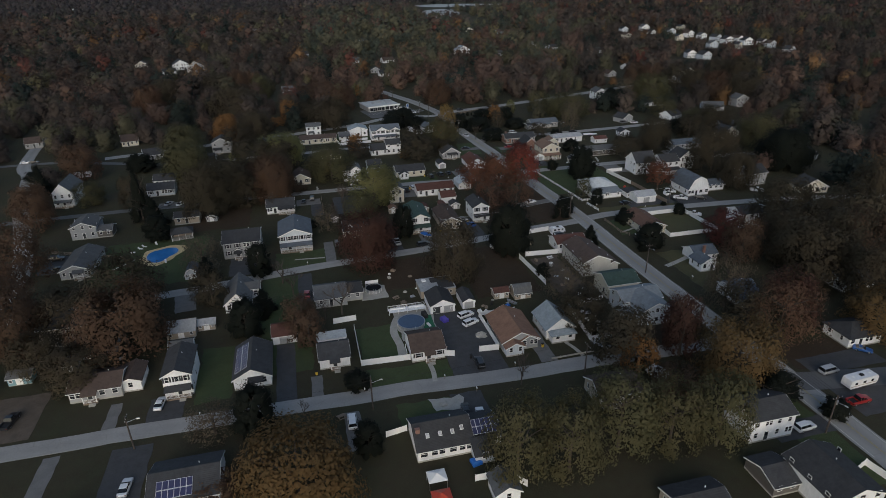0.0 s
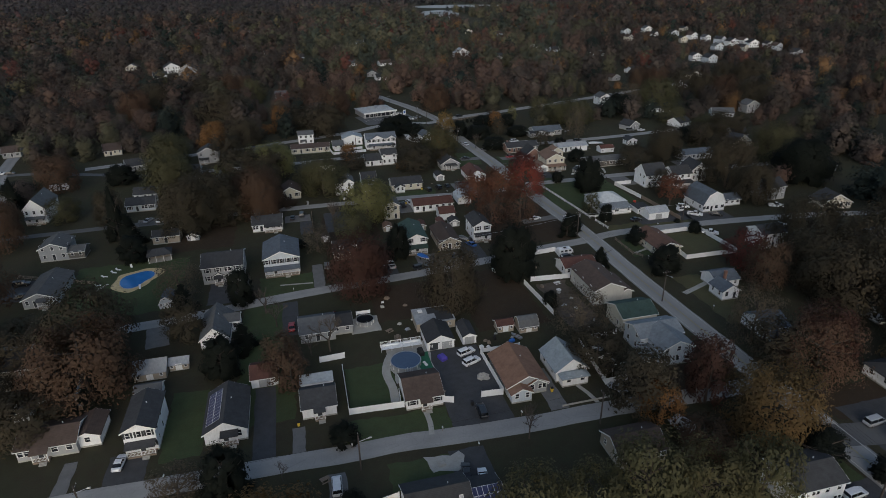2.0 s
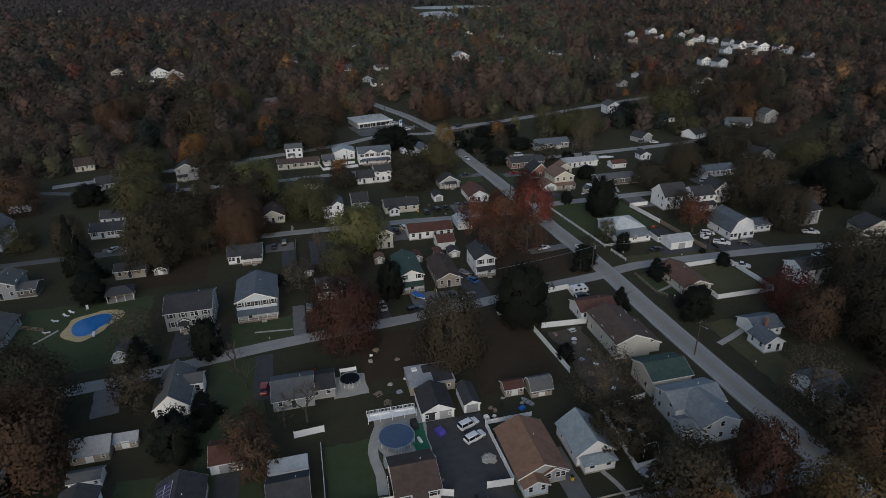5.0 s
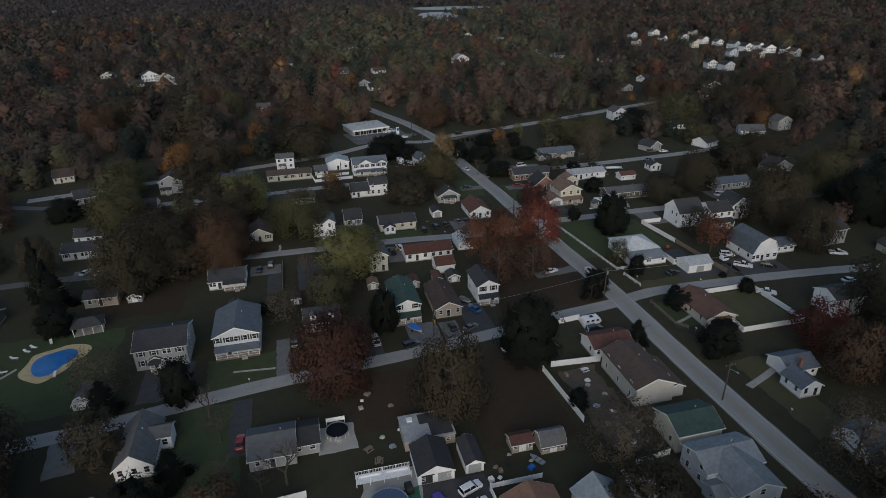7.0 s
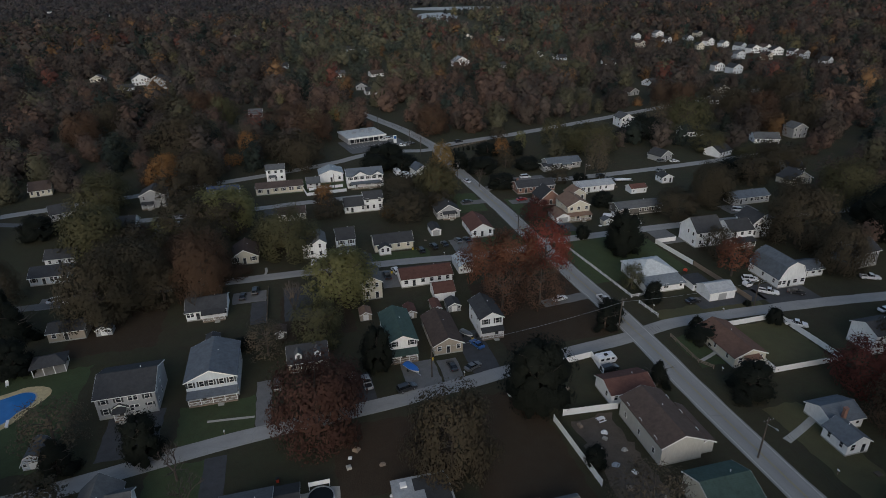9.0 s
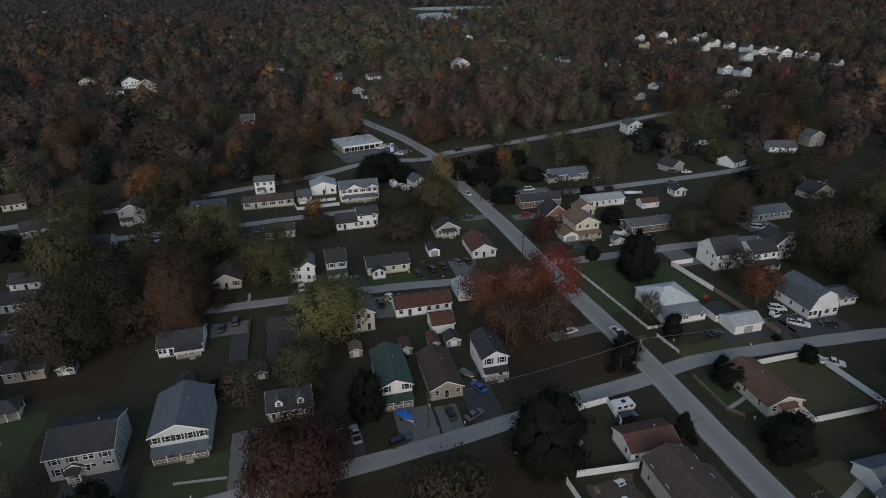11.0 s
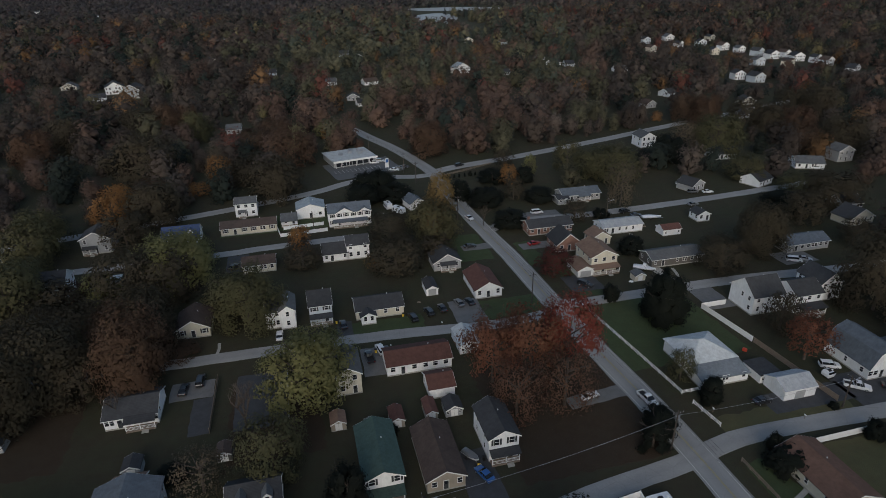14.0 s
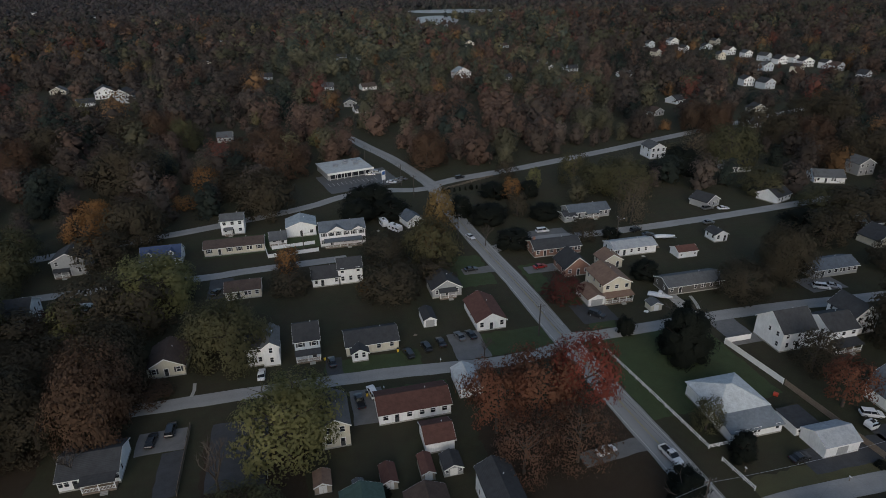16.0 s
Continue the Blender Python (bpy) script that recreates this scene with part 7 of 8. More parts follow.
def tree(kind, x, y, H, R):
    TREE_AT.append((x, y, R))
    big = 2 if R > 9.0 else 1 if R > 6.0 else 0
    form = random.Random(int(x * 31 + y * 17))
    variant = form.randrange(3)
    away = y > 275
    key = ("tree", kind, big, variant, away)
    H0, R0 = ((10.0, 4.2), (15.0, 7.5), (17.0, 11.0))[big]
    if kind == "shrub":
        H0, R0 = 3.0, 2.0
    m = pose(x, y, 0, 0, 0, form.uniform(0, 360)) @ Matrix.Diagonal((R / R0, R / R0, H / H0, 1))
    if key in CACHE:
        return copy_thing(CACHE[key], m)
    seed = variant * 7 + len(kind) + 50 * big
    root = thing("tree" if kind != "shrub" else "shrub", m, TREE_LABEL[kind] + (" standing over the yards" if big else " in a yard"), "tree" if kind != "shrub" else "shrub", "trees of the neighbourhood")
    CACHE[key] = root
    if kind == "bare":
        part("bough", bare_shape(H0, R0, seed), BARK, root)
        return root
    low = 0.0 if kind in ("evergreen", "shrub") else 0.3 if kind in ("red", "scarlet") else 0.05
    part("trunk", trunk_shape(H0, R0, seed, 0.25), BARK, root)
    q, s = ((3000, 0.2), (6000, 0.26), (11000, 0.3))[big]
    if away:
        q, s = int(q * 0.5), s * 1.35
    thin = 1.0
    if kind in ("sparse", "thin_rust"):
        thin, q, s = 0.5, int(q * 1.3), s * 0.85
    if kind in ("red", "scarlet"):
        thin = 0.8
    if kind == "evergreen":
        q, s = int(q * 1.2), s * 0.95
    if kind == "shrub":
        q, s = 1200, 0.15
    mat = LEAF["evergreen" if kind == "shrub" else kind]
    part("crown", crown_mesh(H0, R0, q, s, seed, low, "cone" if kind == "evergreen" and not big and variant == 0 else "round", thin, 0.86 if kind in ("evergreen", "shrub") else 0.0), mat, root)
    return root


tree("sparse", 74.1, 112.7, 12.5, 6.0)
tree("burgundy", 87.2, 110.0, 15.5, 4.6)
tree("evergreen", 93.0, 82.7, 11.2, 5.4)
tree("brown", 151.0, 142.0, 19.5, 11.0)
tree("brown", 146.6, 129.8, 19.5, 12.0)
tree("brown", 173.0, 144.7, 19.5, 12.4)
tree("rust", 134.6, 146.1, 16.9, 6.5)
tree("evergreen", 95.0, 173.1, 6.5, 3.3)
tree("evergreen", 98.2, 201.5, 7.2, 3.9)
tree("yellow", 29.7, 236.8, 15.4, 9.0)
tree("olive", 19.9, 210.9, 13.8, 6.9)
tree("rust", -3.2, 134.2, 12.2, 4.5)
tree("brown", -29.8, 163.4, 13.0, 5.8)
tree("brown", -52.3, 161.6, 16.8, 9.8)
tree("evergreen", -53.6, 218.3, 14.3, 5.4)
tree("evergreen", -63.0, 240.1, 19.1, 4.4)
tree("evergreen", -111.6, 283.6, 14.7, 6.0)
tree("rust", -99.1, 239.4, 17.3, 8.5)
tree("rust", -100.3, 303.5, 16.3, 8.7)
tree("olive", -51.3, 286.0, 17.9, 10.8)
tree("olive", -60.0, 341.6, 13.9, 9.4)
tree("brown", -12.1, 263.7, 17.2, 9.1)
tree("orange", -40.0, 366.1, 14.6, 6.8)
tree("yellow", -8.3, 306.2, 14.0, 9.6)
tree("olive", 12.9, 269.4, 16.8, 10.1)
tree("bare", -7.0, 163.3, 10.1, 4.8)
tree("bare", 6.2, 147.9, 13.3, 5.4)
tree("bare", 43.8, 105.3, 11.1, 3.3)
tree("bare", -5.9, 106.7, 5.8, 2.1)
tree("evergreen", 123.6, 239.8, 15.8, 6.7)
tree("rust", 167.8, 132.2, 19.5, 11.2)
tree("brown", 166.8, 165.3, 19.5, 13.6)
tree("brown", 215.3, 173.3, 19.5, 10.9)
tree("sparse", 70.4, 137.2, 14.9, 7.4)
tree("shrub", 105.0, 78.2, 4.2, 3.0)
tree("brown", 160.3, 134.3, 19.4, 10.6)
tree("brown", 149.5, 110.5, 18.4, 9.6)
tree("rust", -90.0, 196.4, 19.5, 8.7)
tree("rust", -83.2, 168.5, 18.5, 7.7)
tree("brown", -57.0, 132.5, 11.2, 7.8)
tree("brown", -67.5, 139.7, 11.7, 6.6)
tree("evergreen", 33.0, 196.2, 13.3, 4.2)
tree("yellow", 27.1, 229.7, 17.6, 8.4)
tree("evergreen", 114.9, 207.1, 10.1, 3.0)
tree("olive", 113.4, 216.2, 9.0, 3.4)
tree("yellow", -8.9, 297.4, 15.6, 10.8)
tree("brown", -32.1, 248.6, 19.5, 14.1)
tree("rust", -13.0, 254.4, 18.7, 9.6)
tree("brown", -38.6, 238.3, 18.4, 9.6)
tree("red", 70.0, 226.8, 17.4, 7.4)
tree("red", 79.6, 227.3, 18.8, 8.8)
tree("scarlet", 89.5, 227.3, 20.5, 7.6)
tree("thin_rust", 71.5, 214.5, 15.5, 7.0)
tree("thin_rust", 83.0, 214.8, 16.0, 7.4)
tree("olive", 75.2, 308.5, 15.5, 9.6)
tree("gold", 84.0, 333.5, 18.0, 6.6)
tree("evergreen", 64.9, 363.5, 11.3, 7.8)
tree("evergreen", 55.8, 353.5, 8.9, 7.0)
tree("orange", 28.7, 313.7, 10.3, 4.2)
tree("brown", 20.6, 370.2, 18.0, 11.8)
tree("orange", -39.5, 351.9, 14.9, 7.6)
tree("brown", -23.8, 352.5, 17.6, 11.3)
tree("orange", -4.2, 398.5, 14.5, 6.4)
tree("olive", -59.0, 326.4, 17.1, 11.9)
tree("yellow", -29.5, 291.7, 10.6, 6.0)
tree("bare", 14.1, 223.9, 17.0, 5.4)
tree("shrub", 43.5, 215.7, 2.2, 1.9)
tree("evergreen", 0.4, 214.6, 4.2, 3.2)
tree("sparse", 6.8, 209.5, 10.8, 5.1)
tree("burgundy", 22.4, 187.7, 10.7, 6.7)
tree("bare", 76.1, 254.2, 7.0, 3.4)
tree("shrub", 115.9, 254.3, 5.1, 2.6)
tree("shrub", 40.6, 206.4, 2.6, 1.5)
tree("shrub", 117.7, 190.9, 2.6, 1.3)
tree("shrub", 116.7, 186.3, 3.4, 2.8)
tree("shrub", 140.3, 188.4, 3.4, 1.5)
tree("bare", -13.4, 235.0, 10.9, 3.8)
tree("olive", -54.5, 295.0, 14.4, 10.5)
tree("shrub", 139.9, 198.4, 2.2, 1.2)
tree("brown", -23.6, 246.5, 16.0, 8.6)
tree("rust", -11.5, 245.9, 17.1, 9.7)
tree("brown", -28.3, 268.7, 13.1, 8.1)
tree("evergreen", 59.0, 365.5, 10.2, 8.2)
tree("evergreen", 68.9, 354.6, 11.2, 7.9)
tree("evergreen", 116.5, 365.9, 8.4, 6.7)
tree("brown", 129.7, 388.2, 9.0, 5.1)
tree("orange", 122.3, 360.3, 10.2, 4.6)
tree("evergreen", 129.9, 361.3, 7.8, 5.2)
tree("yellow", 135.7, 369.2, 10.8, 3.3)
tree("olive", 155.4, 370.3, 15.8, 7.1)
tree("olive", 170.1, 354.3, 17.6, 13.9)
tree("olive", 161.4, 358.8, 14.2, 7.6)
tree("evergreen", 201.5, 373.5, 10.2, 6.3)
tree("evergreen", 211.4, 372.2, 13.0, 9.5)
tree("olive", 240.2, 375.0, 19.5, 13.7)
tree("sparse", 223.8, 379.0, 19.5, 8.3)
tree("rust", 281.5, 438.9, 17.9, 9.6)
tree("rust", 267.5, 442.1, 17.9, 9.6)
tree("rust", 271.9, 428.4, 17.9, 9.6)
tree("brown", 296.3, 405.5, 17.9, 8.8)
tree("brown", 283.4, 408.4, 17.9, 8.8)
tree("brown", 287.4, 395.9, 17.9, 8.8)
tree("rust", 314.0, 400.5, 16.2, 9.0)
tree("rust", 300.9, 403.4, 16.2, 9.0)
tree("rust", 305.0, 390.6, 16.2, 9.0)
tree("rust", 287.4, 369.4, 13.6, 11.0)
tree("brown", 305.3, 360.5, 19.5, 13.5)
tree("brown", 355.2, 430.2, 17.9, 11.3)
tree("brown", 338.7, 433.9, 17.9, 11.3)
tree("brown", 343.9, 417.8, 17.9, 11.3)
tree("olive", 227.9, 336.8, 12.2, 9.0)
tree("olive", 236.8, 310.8, 11.2, 13.1)
tree("evergreen", 104.6, 337.3, 10.8, 7.2)
tree("evergreen", 96.3, 348.5, 8.8, 5.0)
tree("brown", 117.7, 341.2, 10.8, 4.7)
tree("evergreen", 106.3, 314.9, 8.8, 5.6)
tree("evergreen", 127.1, 336.6, 11.0, 6.7)
tree("brown", 132.9, 314.6, 7.8, 4.8)
tree("evergreen", 143.6, 313.3, 4.4, 3.0)
tree("evergreen", 138.0, 280.9, 7.8, 3.9)
tree("crimson", 106.3, 273.1, 10.2, 6.0)
tree("sparse", 157.0, 322.4, 19.5, 6.8)
tree("brown", 179.8, 269.9, 17.5, 11.1)
tree("brown", 159.4, 262.8, 16.2, 8.4)
tree("brown", 211.4, 286.2, 12.0, 7.0)
tree("brown", 239.0, 301.0, 12.4, 10.8)
tree("brown", 215.6, 266.6, 10.4, 5.6)
tree("rust", 97.8, 415.5, 17.0, 8.7)
tree("orange", 49.9, 462.8, 10.0, 4.2)
tree("rust", 21.5, 469.1, 12.6, 14.5)
tree("rust", 9.2, 454.5, 11.2, 13.0)
tree("rust", 28.4, 417.9, 17.2, 14.3)
tree("brown", 9.8, 398.4, 11.6, 12.5)
tree("brown", -55.0, 507.0, 15.8, 13.7)
tree("brown", -38.1, 411.7, 19.5, 13.4)
tree("rust", -29.3, 500.2, 17.9, 9.2)
tree("rust", -42.8, 503.3, 17.9, 9.2)
tree("rust", -38.6, 490.1, 17.9, 9.2)
tree("olive", -22.3, 479.3, 19.5, 10.1)
tree("sparse", -5.3, 403.2, 13.2, 6.2)
tree("rust", -32.4, 389.2, 7.2, 6.8)
tree("orange", -12.0, 385.5, 5.8, 5.1)
tree("brown", -87.6, 476.9, 17.8, 12.2)
tree("rust", -97.6, 451.8, 18.4, 13.2)
tree("brown", -31.8, 334.9, 11.4, 7.5)
tree("olive", 33.2, 79.2, 19.5, 6.6)
tree("olive", 43.3, 78.1, 19.5, 7.2)
tree("olive", 55.2, 80.9, 19.5, 7.6)
tree("olive", 65.5, 78.9, 18.2, 7.3)
tree("olive", 74.7, 76.7, 14.2, 6.2)
tree("rust", 76.2, 93.4, 6.6, 6.9)
tree("orange", 72.1, 102.6, 11.4, 4.4)
tree("brown", 70.5, 106.6, 16.0, 5.5)
tree("burgundy", 85.6, 105.7, 18.6, 5.0)
tree("amber", 91.3, 93.4, 16.8, 9.6)
tree("thin_rust", 116.1, 107.4, 17.8, 9.5)
tree("burgundy", 121.5, 112.0, 16.0, 8.0)
tree("evergreen", 96.9, 87.1, 9.2, 5.9)
tree("sparse", 111.7, 123.5, 17.0, 6.7)
tree("amber", 140.0, 101.4, 13.6, 8.1)
tree("brown", 110.2, 112.2, 13.2, 5.9)
tree("brown", 68.4, 123.9, 15.6, 7.0)
tree("bare", 45.2, 108.1, 10.8, 4.1)
tree("amber", -7.3, 84.8, 14.4, 11.8)
tree("evergreen", 6.5, 92.8, 11.6, 3.4)
tree("evergreen", -15.5, 104.8, 9.6, 4.8)
tree("sparse", -24.3, 106.7, 7.6, 5.5)
tree("rust", -5.4, 140.3, 12.2, 5.1)
tree("evergreen", -15.1, 154.2, 7.6, 4.2)
tree("evergreen", -19.4, 144.0, 9.0, 4.9)
tree("evergreen", -32.9, 179.8, 7.8, 4.4)
tree("evergreen", -17.0, 179.3, 9.0, 4.3)
tree("rust", -48.9, 145.0, 19.5, 12.2)
tree("rust", -77.5, 151.9, 18.2, 11.5)
tree("brown", -66.2, 158.2, 15.6, 8.1)
tree("shrub", 6.8, 114.6, 5.6, 3.5)
tree("rust", -22.3, 89.0, 4.4, 4.8)
tree("burgundy", 17.4, 175.7, 19.5, 9.2)
tree("brown", 42.0, 160.1, 19.5, 10.1)
tree("evergreen", 65.0, 173.3, 19.0, 7.3)
tree("evergreen", 112.6, 164.0, 13.6, 5.6)
tree("crimson", 138.5, 160.0, 13.5, 7.4)
tree("evergreen", 126.1, 244.5, 13.2, 5.8)
tree("red", 147.5, 215.0, 13.0, 5.6)
tree("evergreen", 95.0, 198.3, 8.4, 3.6)
tree("evergreen", 69.5, 154.3, 6.6, 2.6)
tree("yellow", -13.6, 313.0, 12.6, 10.7)
tree("olive", 8.5, 276.5, 10.8, 8.2)
tree("amber", 77.5, 318.5, 13.6, 6.5)
tree("rust", -107.8, 258.7, 11.2, 9.6)
tree("evergreen", -120.7, 309.1, 7.8, 8.3)
tree("rust", -109.0, 324.4, 11.6, 9.9)
tree("brown", -69.3, 256.2, 19.0, 6.5)
tree("evergreen", -57.9, 234.1, 11.2, 5.5)
tree("evergreen", -76.7, 309.9, 13.6, 6.8)
tree("olive", -87.6, 265.0, 11.2, 7.1)
tree("olive", -56.0, 308.2, 10.4, 8.2)
tree("brown", -42.0, 286.5, 9.4, 8.5)
tree("sparse", -34.5, 185.5, 13.0, 5.2)
tree("shrub", 95.9, 375.4, 2.4, 1.0)
tree("shrub", 98.5, 375.7, 2.4, 1.0)
tree("shrub", 101.2, 376.0, 2.4, 1.0)
tree("shrub", 103.8, 376.3, 2.4, 1.0)
tree("shrub", 106.5, 376.6, 2.4, 1.0)
tree("shrub", 109.2, 376.9, 2.4, 1.0)
tree("shrub", 111.9, 377.2, 2.4, 1.0)
tree("shrub", 114.6, 377.6, 2.4, 1.0)
tree("rust", 100.5, 419.9, 16.8, 7.8)
tree("yellow", 49.3, 467.7, 10.0, 5.3)
tree("bare", 1.5, 147.0, 11.5, 5.0)
tree("bare", -4.5, 148.5, 10.0, 4.5)
tree("bare", -10.0, 171.5, 10.0, 5.0)
tree("bare", 97.0, 318.0, 11.0, 4.0)
tree("rust", 28.0, 316.8, 7.8, 3.8)
tree("brown", 28.9, 300.4, 8.6, 6.0)
tree("amber", 51.6, 294.8, 4.8, 3.3)
tree("burgundy", -37.6, 295.4, 6.8, 4.5)
tree("olive", -31.2, 296.6, 7.0, 6.7)
tree("brown", -21.6, 290.9, 14.6, 8.3)
tree("brown", -11.1, 288.0, 13.8, 8.1)
tree("rust", -18.9, 267.0, 11.2, 8.2)
tree("rust", -4.4, 258.2, 7.2, 5.0)
tree("brown", -42.1, 273.6, 10.0, 9.7)
tree("brown", 57.9, 288.4, 10.8, 8.0)
tree("brown", 184.3, 229.5, 19.5, 12.1)
tree("brown", 181.4, 208.4, 16.2, 9.7)
tree("evergreen", 220.3, 226.0, 19.5, 12.7)
tree("olive", 228.8, 253.2, 19.5, 12.4)
tree("evergreen", 217.3, 300.2, 11.4, 9.0)
tree("brown", 151.6, 228.0, 9.0, 4.0)
tree("brown", 60.5, 314.1, 9.4, 7.0)
tree("brown", 73.2, 296.3, 7.8, 5.6)


# ---------------- woods beyond the houses ----------------
def near_way(x, y, margin):
    for line, half in WAYS:
        for a, b in zip(line, line[1:]):
            d = b - a
            t = max(0.0, min(1.0, ((x - a.x) * d.x + (y - a.y) * d.y) / d.length_squared))
            if (a.x + d.x * t - x) ** 2 + (a.y + d.y * t - y) ** 2 < (half + margin) ** 2:
                return True
    return False


def wood_density(x, y):
    """How thickly trees stand, from 0 to 1."""
    if -108 < x < 172 and y < 346:
        return 0.0
    if x >= 172 and 195 < y < 346:
        return 0.22 if x < 225 else 0.6
    if y < 346:
        return 0.85
    if 40 < x < 84 and 385 < y < 432:
        return 0.0
    if 30 < x < 95 and y < 425:
        return 0.1
    if 95 < x < 270 and y < 400:
        return 0.3
    if -20 < x < 40 and y < 372:
        return 0.5
    if ((x + 80) / 26) ** 2 + ((y - 552) / 20) ** 2 < 1:
        return 0.0
    if y > 900 and any(((x - lx) / (lw + 6)) ** 2 + ((y - ly + 60) / (ld + 70)) ** 2 < 1 for lx, ly, lw, ld, lt in LAKES):
        return 0.0
    return 0.96


# leaf colours: rust, brown, olive, grey-green, orange, red, dark green, yellow, dull rust
TINTS = np.array([(0.106, 0.0695, 0.054), (0.076, 0.061, 0.052), (0.0936, 0.0888, 0.0576), (0.0624, 0.072, 0.0552), (0.18, 0.1032, 0.0516), (0.1392, 0.0588, 0.0456), (0.0264, 0.0348, 0.03), (0.1464, 0.1272, 0.0696), (0.097, 0.0655, 0.0525)])
# open yards before far houses: trees there stay low
FAR_YARDS = [(Vector(((a + b) / 2, (c + d) / 2)), (b - a) / 2 + 3) for a, b, c, d in FOOT if c > 430]


def height_limit(x, y):
    """The tallest tree that stands at this place: low by the roads and before the far houses, 0 for none."""
    top = 30.0
    if y < 720:
        if near_way(x, y, 5.5):
            return 0.0
        if y < 520 and near_way(x, y + 13, 6.0):
            return 0.0
        if y < 520 and near_way(x, y + 26, 5.0):
            top = 6.5
    for h, half in FAR_YARDS:
        dx, dy = x - h.x, y - h.y
        if -140 < dy < 12 and abs(dx) < 90:
            u = Vector((30 - h.x, 40 - h.y)).normalized()
            along, side = dx * u.x + dy * u.y, abs(dx * u.y - dy * u.x)
            if side < half and -7 < along < (85 if h.x > 380 else 42):
                if along < 26:
                    return 0.0
                top = min(top, 1.0 + along * 0.13)
    return top


def scatter(y0, y1, step, seed):
    rng = random.Random(seed)
    pts = []
    clear = [(a - 2, b + 2, c - 5, d + 2) for a, b, c, d in FOOT if c <= 430]
    gx = np.arange(-2300, 2600, step)
    for row, r in enumerate(np.arange(y0, y1, step * 0.9)):
        for cx in gx:
            x, y = cx + (row % 2) * step * 0.5 + rng.uniform(-0.36, 0.36) * step, r + rng.uniform(-0.36, 0.36) * step
            # the wide fan in front of the flight, with a margin
            if abs(math.atan2(x - 20, y + 15) - radians(13)) > radians(44):
                continue
            if rng.random() > wood_density(x, y):
                continue
            if any(a < x < b and c < y < d for a, b, c, d in clear):
                continue
            if y < 560 and any((x - a) ** 2 + (y - b) ** 2 < (c + 2) ** 2 for a, b, c in TREE_AT):
                continue
            top = height_limit(x, y)
            if top > 2.5:
                pts.append((x, y, top))
    return np.array(pts)


def woods(name, y0, y1, step, quads, leafsize, seed, label, lobes, fine_puffs, trunks=True):
    pts = scatter(y0, y1, step, seed)
    rng = np.random.default_rng(seed)
    n = len(pts)
    R = (0.3 + 0.42 * rng.random(n) ** 1.5) * step
    H = np.clip(R * rng.uniform(1.2, 1.9, n) + 4, 7, 24)
    low = pts[:, 2] < H
    R = np.where(low, np.minimum(R, pts[:, 2] * 0.8), R)
    H = np.minimum(H, pts[:, 2])
    # kinds of tree: wide drifts of one kind with odd ones between
    drift = np.array([noise.noise((x / 170, y / 240, 3.0)) for x, y, top in pts])
    fine = np.array([noise.noise((x / 40, y / 60, 9.0)) for x, y, top in pts])
    d = drift + 0.6 * fine + rng.normal(size=n) * 0.1
    kind = np.where(d > 0.2, 0, np.where(d > -0.02, 8, np.where(d > -0.28, 1, 2)))
    centre = (pts[:, 1] > 560) & (pts[:, 0] > -120) & (pts[:, 0] < 0.42 * pts[:, 1] + 30)
    roll = rng.random(n)
    kind = np.where(centre & (roll < 0.5), np.where(roll + fine * 0.4 < 0.25, 3, 2), kind)
    kind = np.where((roll > 0.80) & (roll < 0.85), 2, kind)
    kind = np.where((roll > 0.85) & (roll < 0.90), 6, kind)
    kind = np.where((roll > 0.90) & (roll < 0.93), 4, kind)
    kind = np.where((roll > 0.93) & (roll < 0.952), 5, kind)
    kind = np.where((roll > 0.952) & (roll < 0.965), 7, kind)
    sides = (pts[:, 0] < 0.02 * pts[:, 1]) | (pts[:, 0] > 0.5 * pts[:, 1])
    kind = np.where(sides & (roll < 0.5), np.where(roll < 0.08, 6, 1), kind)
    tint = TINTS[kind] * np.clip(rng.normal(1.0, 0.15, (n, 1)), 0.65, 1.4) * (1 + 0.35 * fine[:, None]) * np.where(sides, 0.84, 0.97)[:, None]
    # beyond the lake one dull ridge: haze and shade put into the tint
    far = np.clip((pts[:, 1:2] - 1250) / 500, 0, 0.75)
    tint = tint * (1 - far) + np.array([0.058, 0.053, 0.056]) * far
    # lobes spread evenly round a dome
    a = np.arange(lobes) * 2.39996 + rng.uniform(0, 6.28, (n, 1)) + rng.uniform(-0.5, 0.5, (n, lobes))
    h = (np.arange(lobes) + 0.5) / lobes * 0.86 + rng.uniform(-0.05, 0.05, (n, lobes))
    rr = np.sqrt(np.clip(1 - ((h - 0.34) / 0.64) ** 2, 0.03, 1)) * rng.uniform(0.25, 0.62, (n, lobes))
    ld = np.stack([rr * np.cos(a), rr * np.sin(a), h * 0.9], 2)
    lr = rng.uniform(0.34, 0.56, (n, lobes))
    lr = np.stack([lr, lr, lr * (R / H)[:, None] * 0.9], 2)
    scale = np.stack([R, R, H], 1)[:, None, :]
    base = np.stack([pts[:, 0], pts[:, 1], 0 * H], 1)[:, None, :]
    # each bough its own shade, with a leaf mass under its clumps
    bough = (1 + 0.09 * rng.normal(size=(n, lobes))).clip(0.6, 1.5)
    puffs = (base + ld * 0.82 * scale).reshape(-1, 3), (lr * scale * (0.6 if trunks else 0.7)).reshape(-1, 3), (tint[:, None, :] * bough[:, :, None]).reshape(-1, 3)
    swell = ((ld - np.array([0, 0, 0.3])) * 1.1 + np.array([0, 0, 0.25])).reshape(-1, 3)
    which = rng.integers(0, lobes, (n, quads))[:, :, None].repeat(3, 2)
    lc = np.take_along_axis(ld, which, 1)
    e = rng.normal(size=(n, quads, 3))
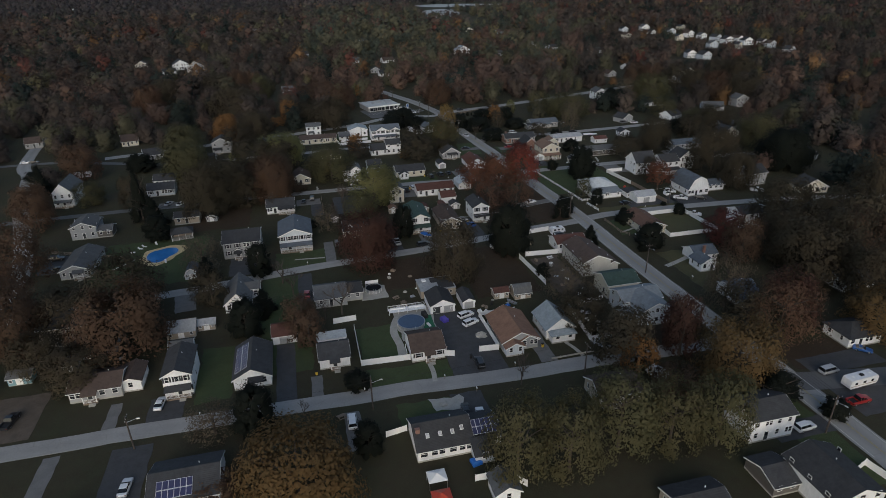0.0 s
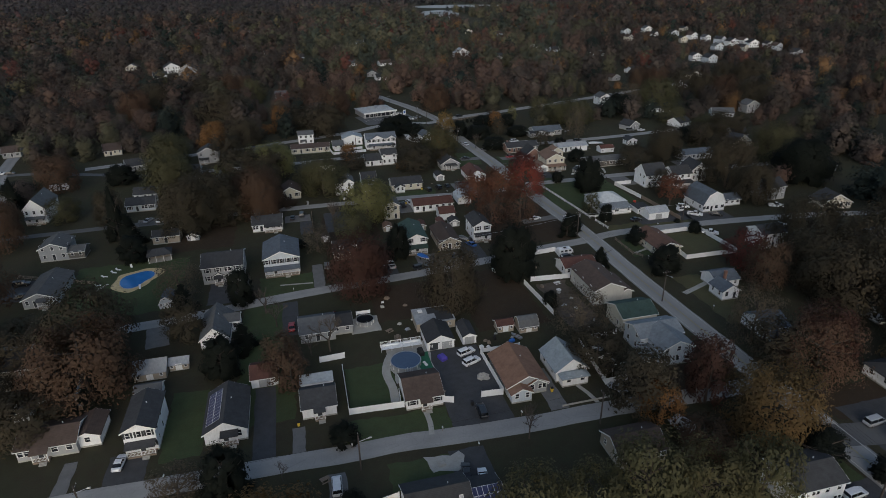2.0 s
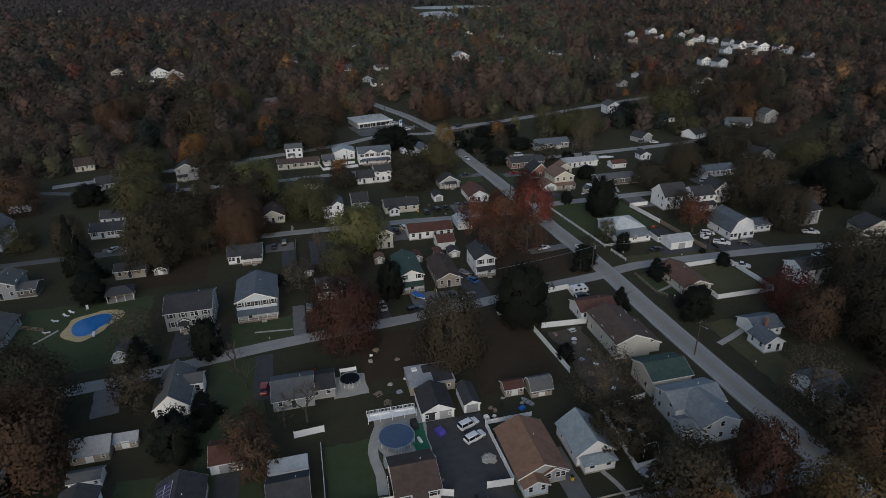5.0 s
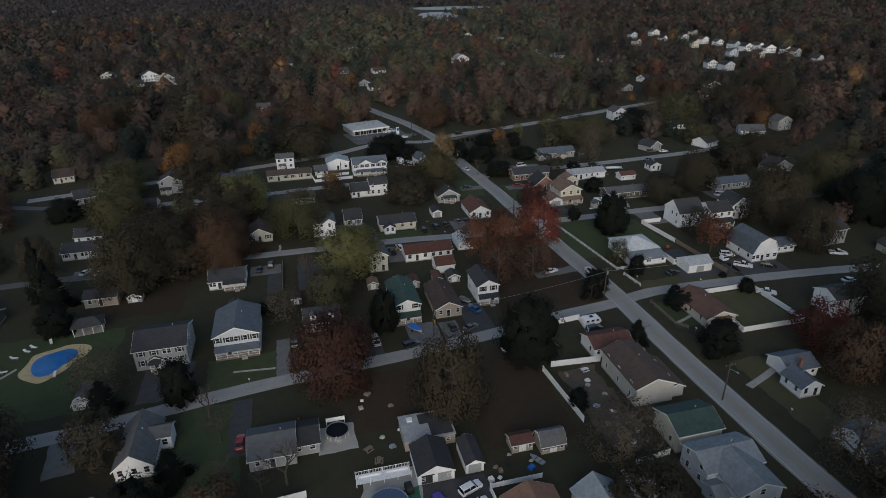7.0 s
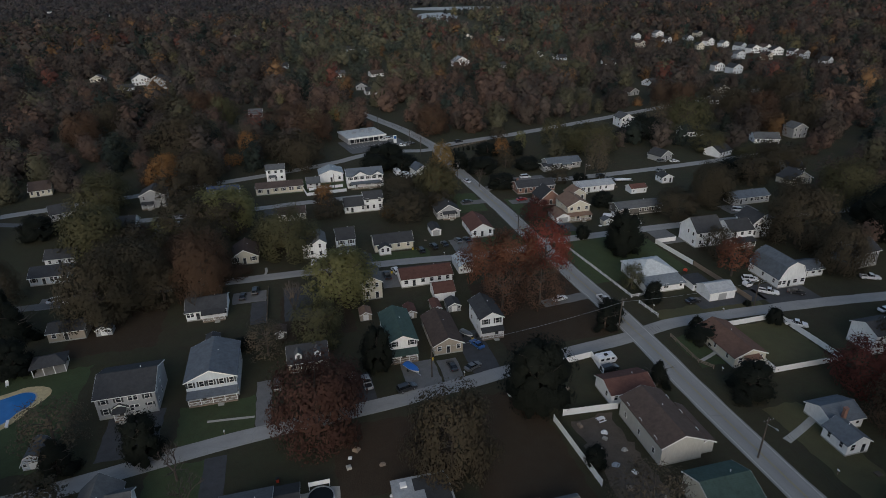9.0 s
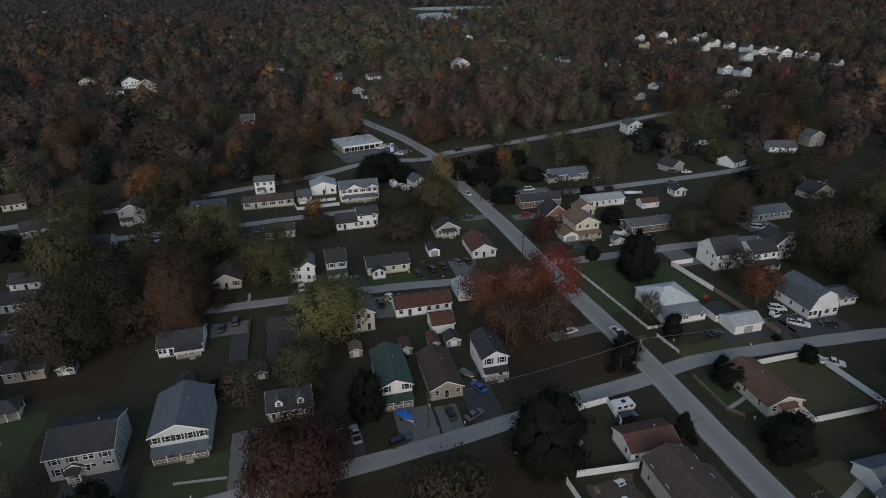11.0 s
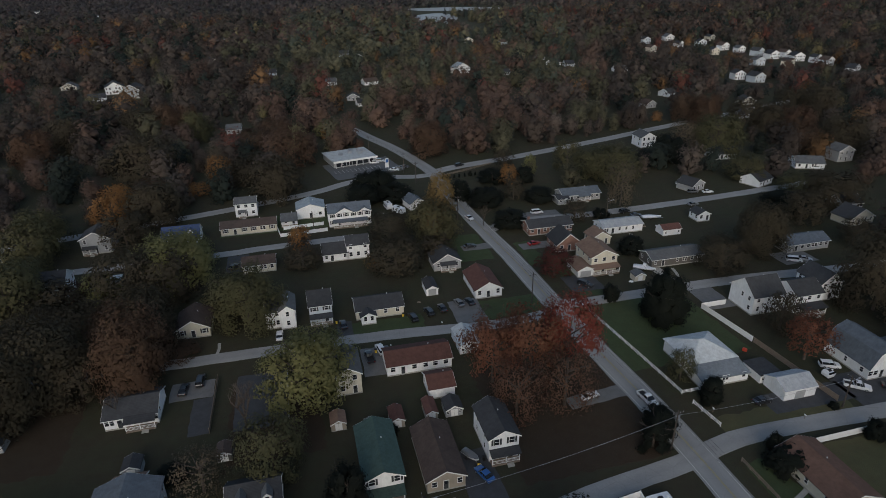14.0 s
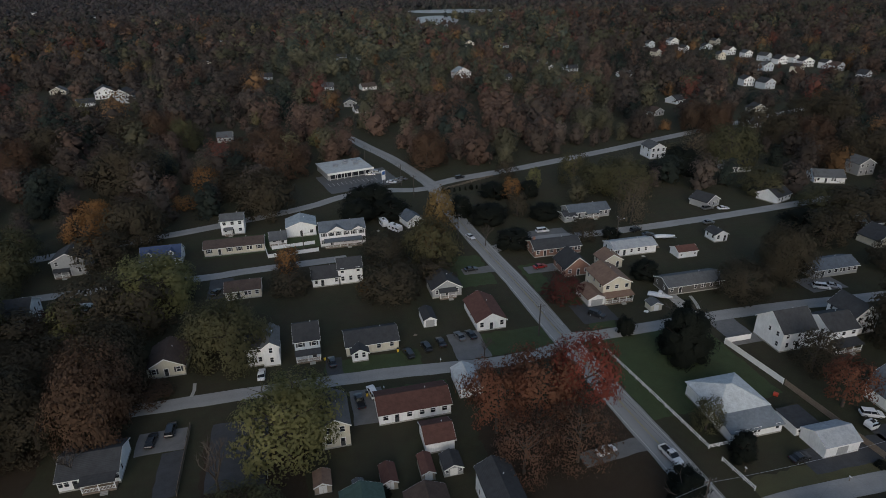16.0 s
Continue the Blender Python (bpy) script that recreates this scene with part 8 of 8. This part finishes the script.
    e += lc * np.array([0.7, 0.7, 0.0])
    e[:, :, 2] = np.where(e[:, :, 2] < -0.3, -e[:, :, 2], e[:, :, 2])
    e /= np.linalg.norm(e, axis=2, keepdims=True)
    p = lc + e * np.take_along_axis(lr, which, 1) * 1.14 * rng.random((n, quads, 1)) ** (0.45 if y0 < 400 else 0.2)
    p[:, :, 2] = np.abs(p[:, :, 2])
    nm = e * 0.7 + (lc - np.array([0, 0, 0.3])) * 0.5 + np.array([0, -0.1, 0.25]) + rng.normal(size=e.shape) * 0.12
    nm /= np.linalg.norm(nm, axis=2, keepdims=True)
    c = base + p * scale
    size = (leafsize * rng.uniform(0.55, 1.3, (n, quads)) * np.clip(R / (0.6 * step), 0.5, 1.3)[:, None]).reshape(-1)
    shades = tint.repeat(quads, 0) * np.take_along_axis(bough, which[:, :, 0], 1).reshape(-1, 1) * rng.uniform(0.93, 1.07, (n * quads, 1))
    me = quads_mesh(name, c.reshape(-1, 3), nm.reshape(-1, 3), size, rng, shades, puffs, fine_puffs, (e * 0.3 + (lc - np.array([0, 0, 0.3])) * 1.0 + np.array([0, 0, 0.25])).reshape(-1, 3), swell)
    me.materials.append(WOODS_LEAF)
    root = tagged(new(name, me), label, "woodland", kind="stuff")
    if trunks:
        tv, tf = [], []
        for (x, y, top), t in zip(pts, H):
            o = len(tv)
            r = 0.02 * t
            tv += [(x - r, y - r, 0), (x + r, y - r, 0), (x + r, y + r, 0), (x - r, y + r, 0), (x, y, t * 0.75)]
            tf += [(o, o + 1, o + 4), (o + 1, o + 2, o + 4), (o + 2, o + 3, o + 4), (o + 3, o, o + 4)]
        tm = bpy.data.meshes.new("trunks")
        tm.from_pydata(tv, [], tf)
        tm.materials.append(BARK)
        tk = new("trunks", tm)
        tk.parent = root
        tagged(tk, "many brown trunks", kind="stuff")
    return n


woods("near_woods", 60, 470, 13.5, 950, 0.5, 3, "dense autumn wood behind the houses", 18, False)
woods("middle_woods", 470, 800, 16.5, 390, 0.66, 4, "brown and olive autumn woodland", 12, False)
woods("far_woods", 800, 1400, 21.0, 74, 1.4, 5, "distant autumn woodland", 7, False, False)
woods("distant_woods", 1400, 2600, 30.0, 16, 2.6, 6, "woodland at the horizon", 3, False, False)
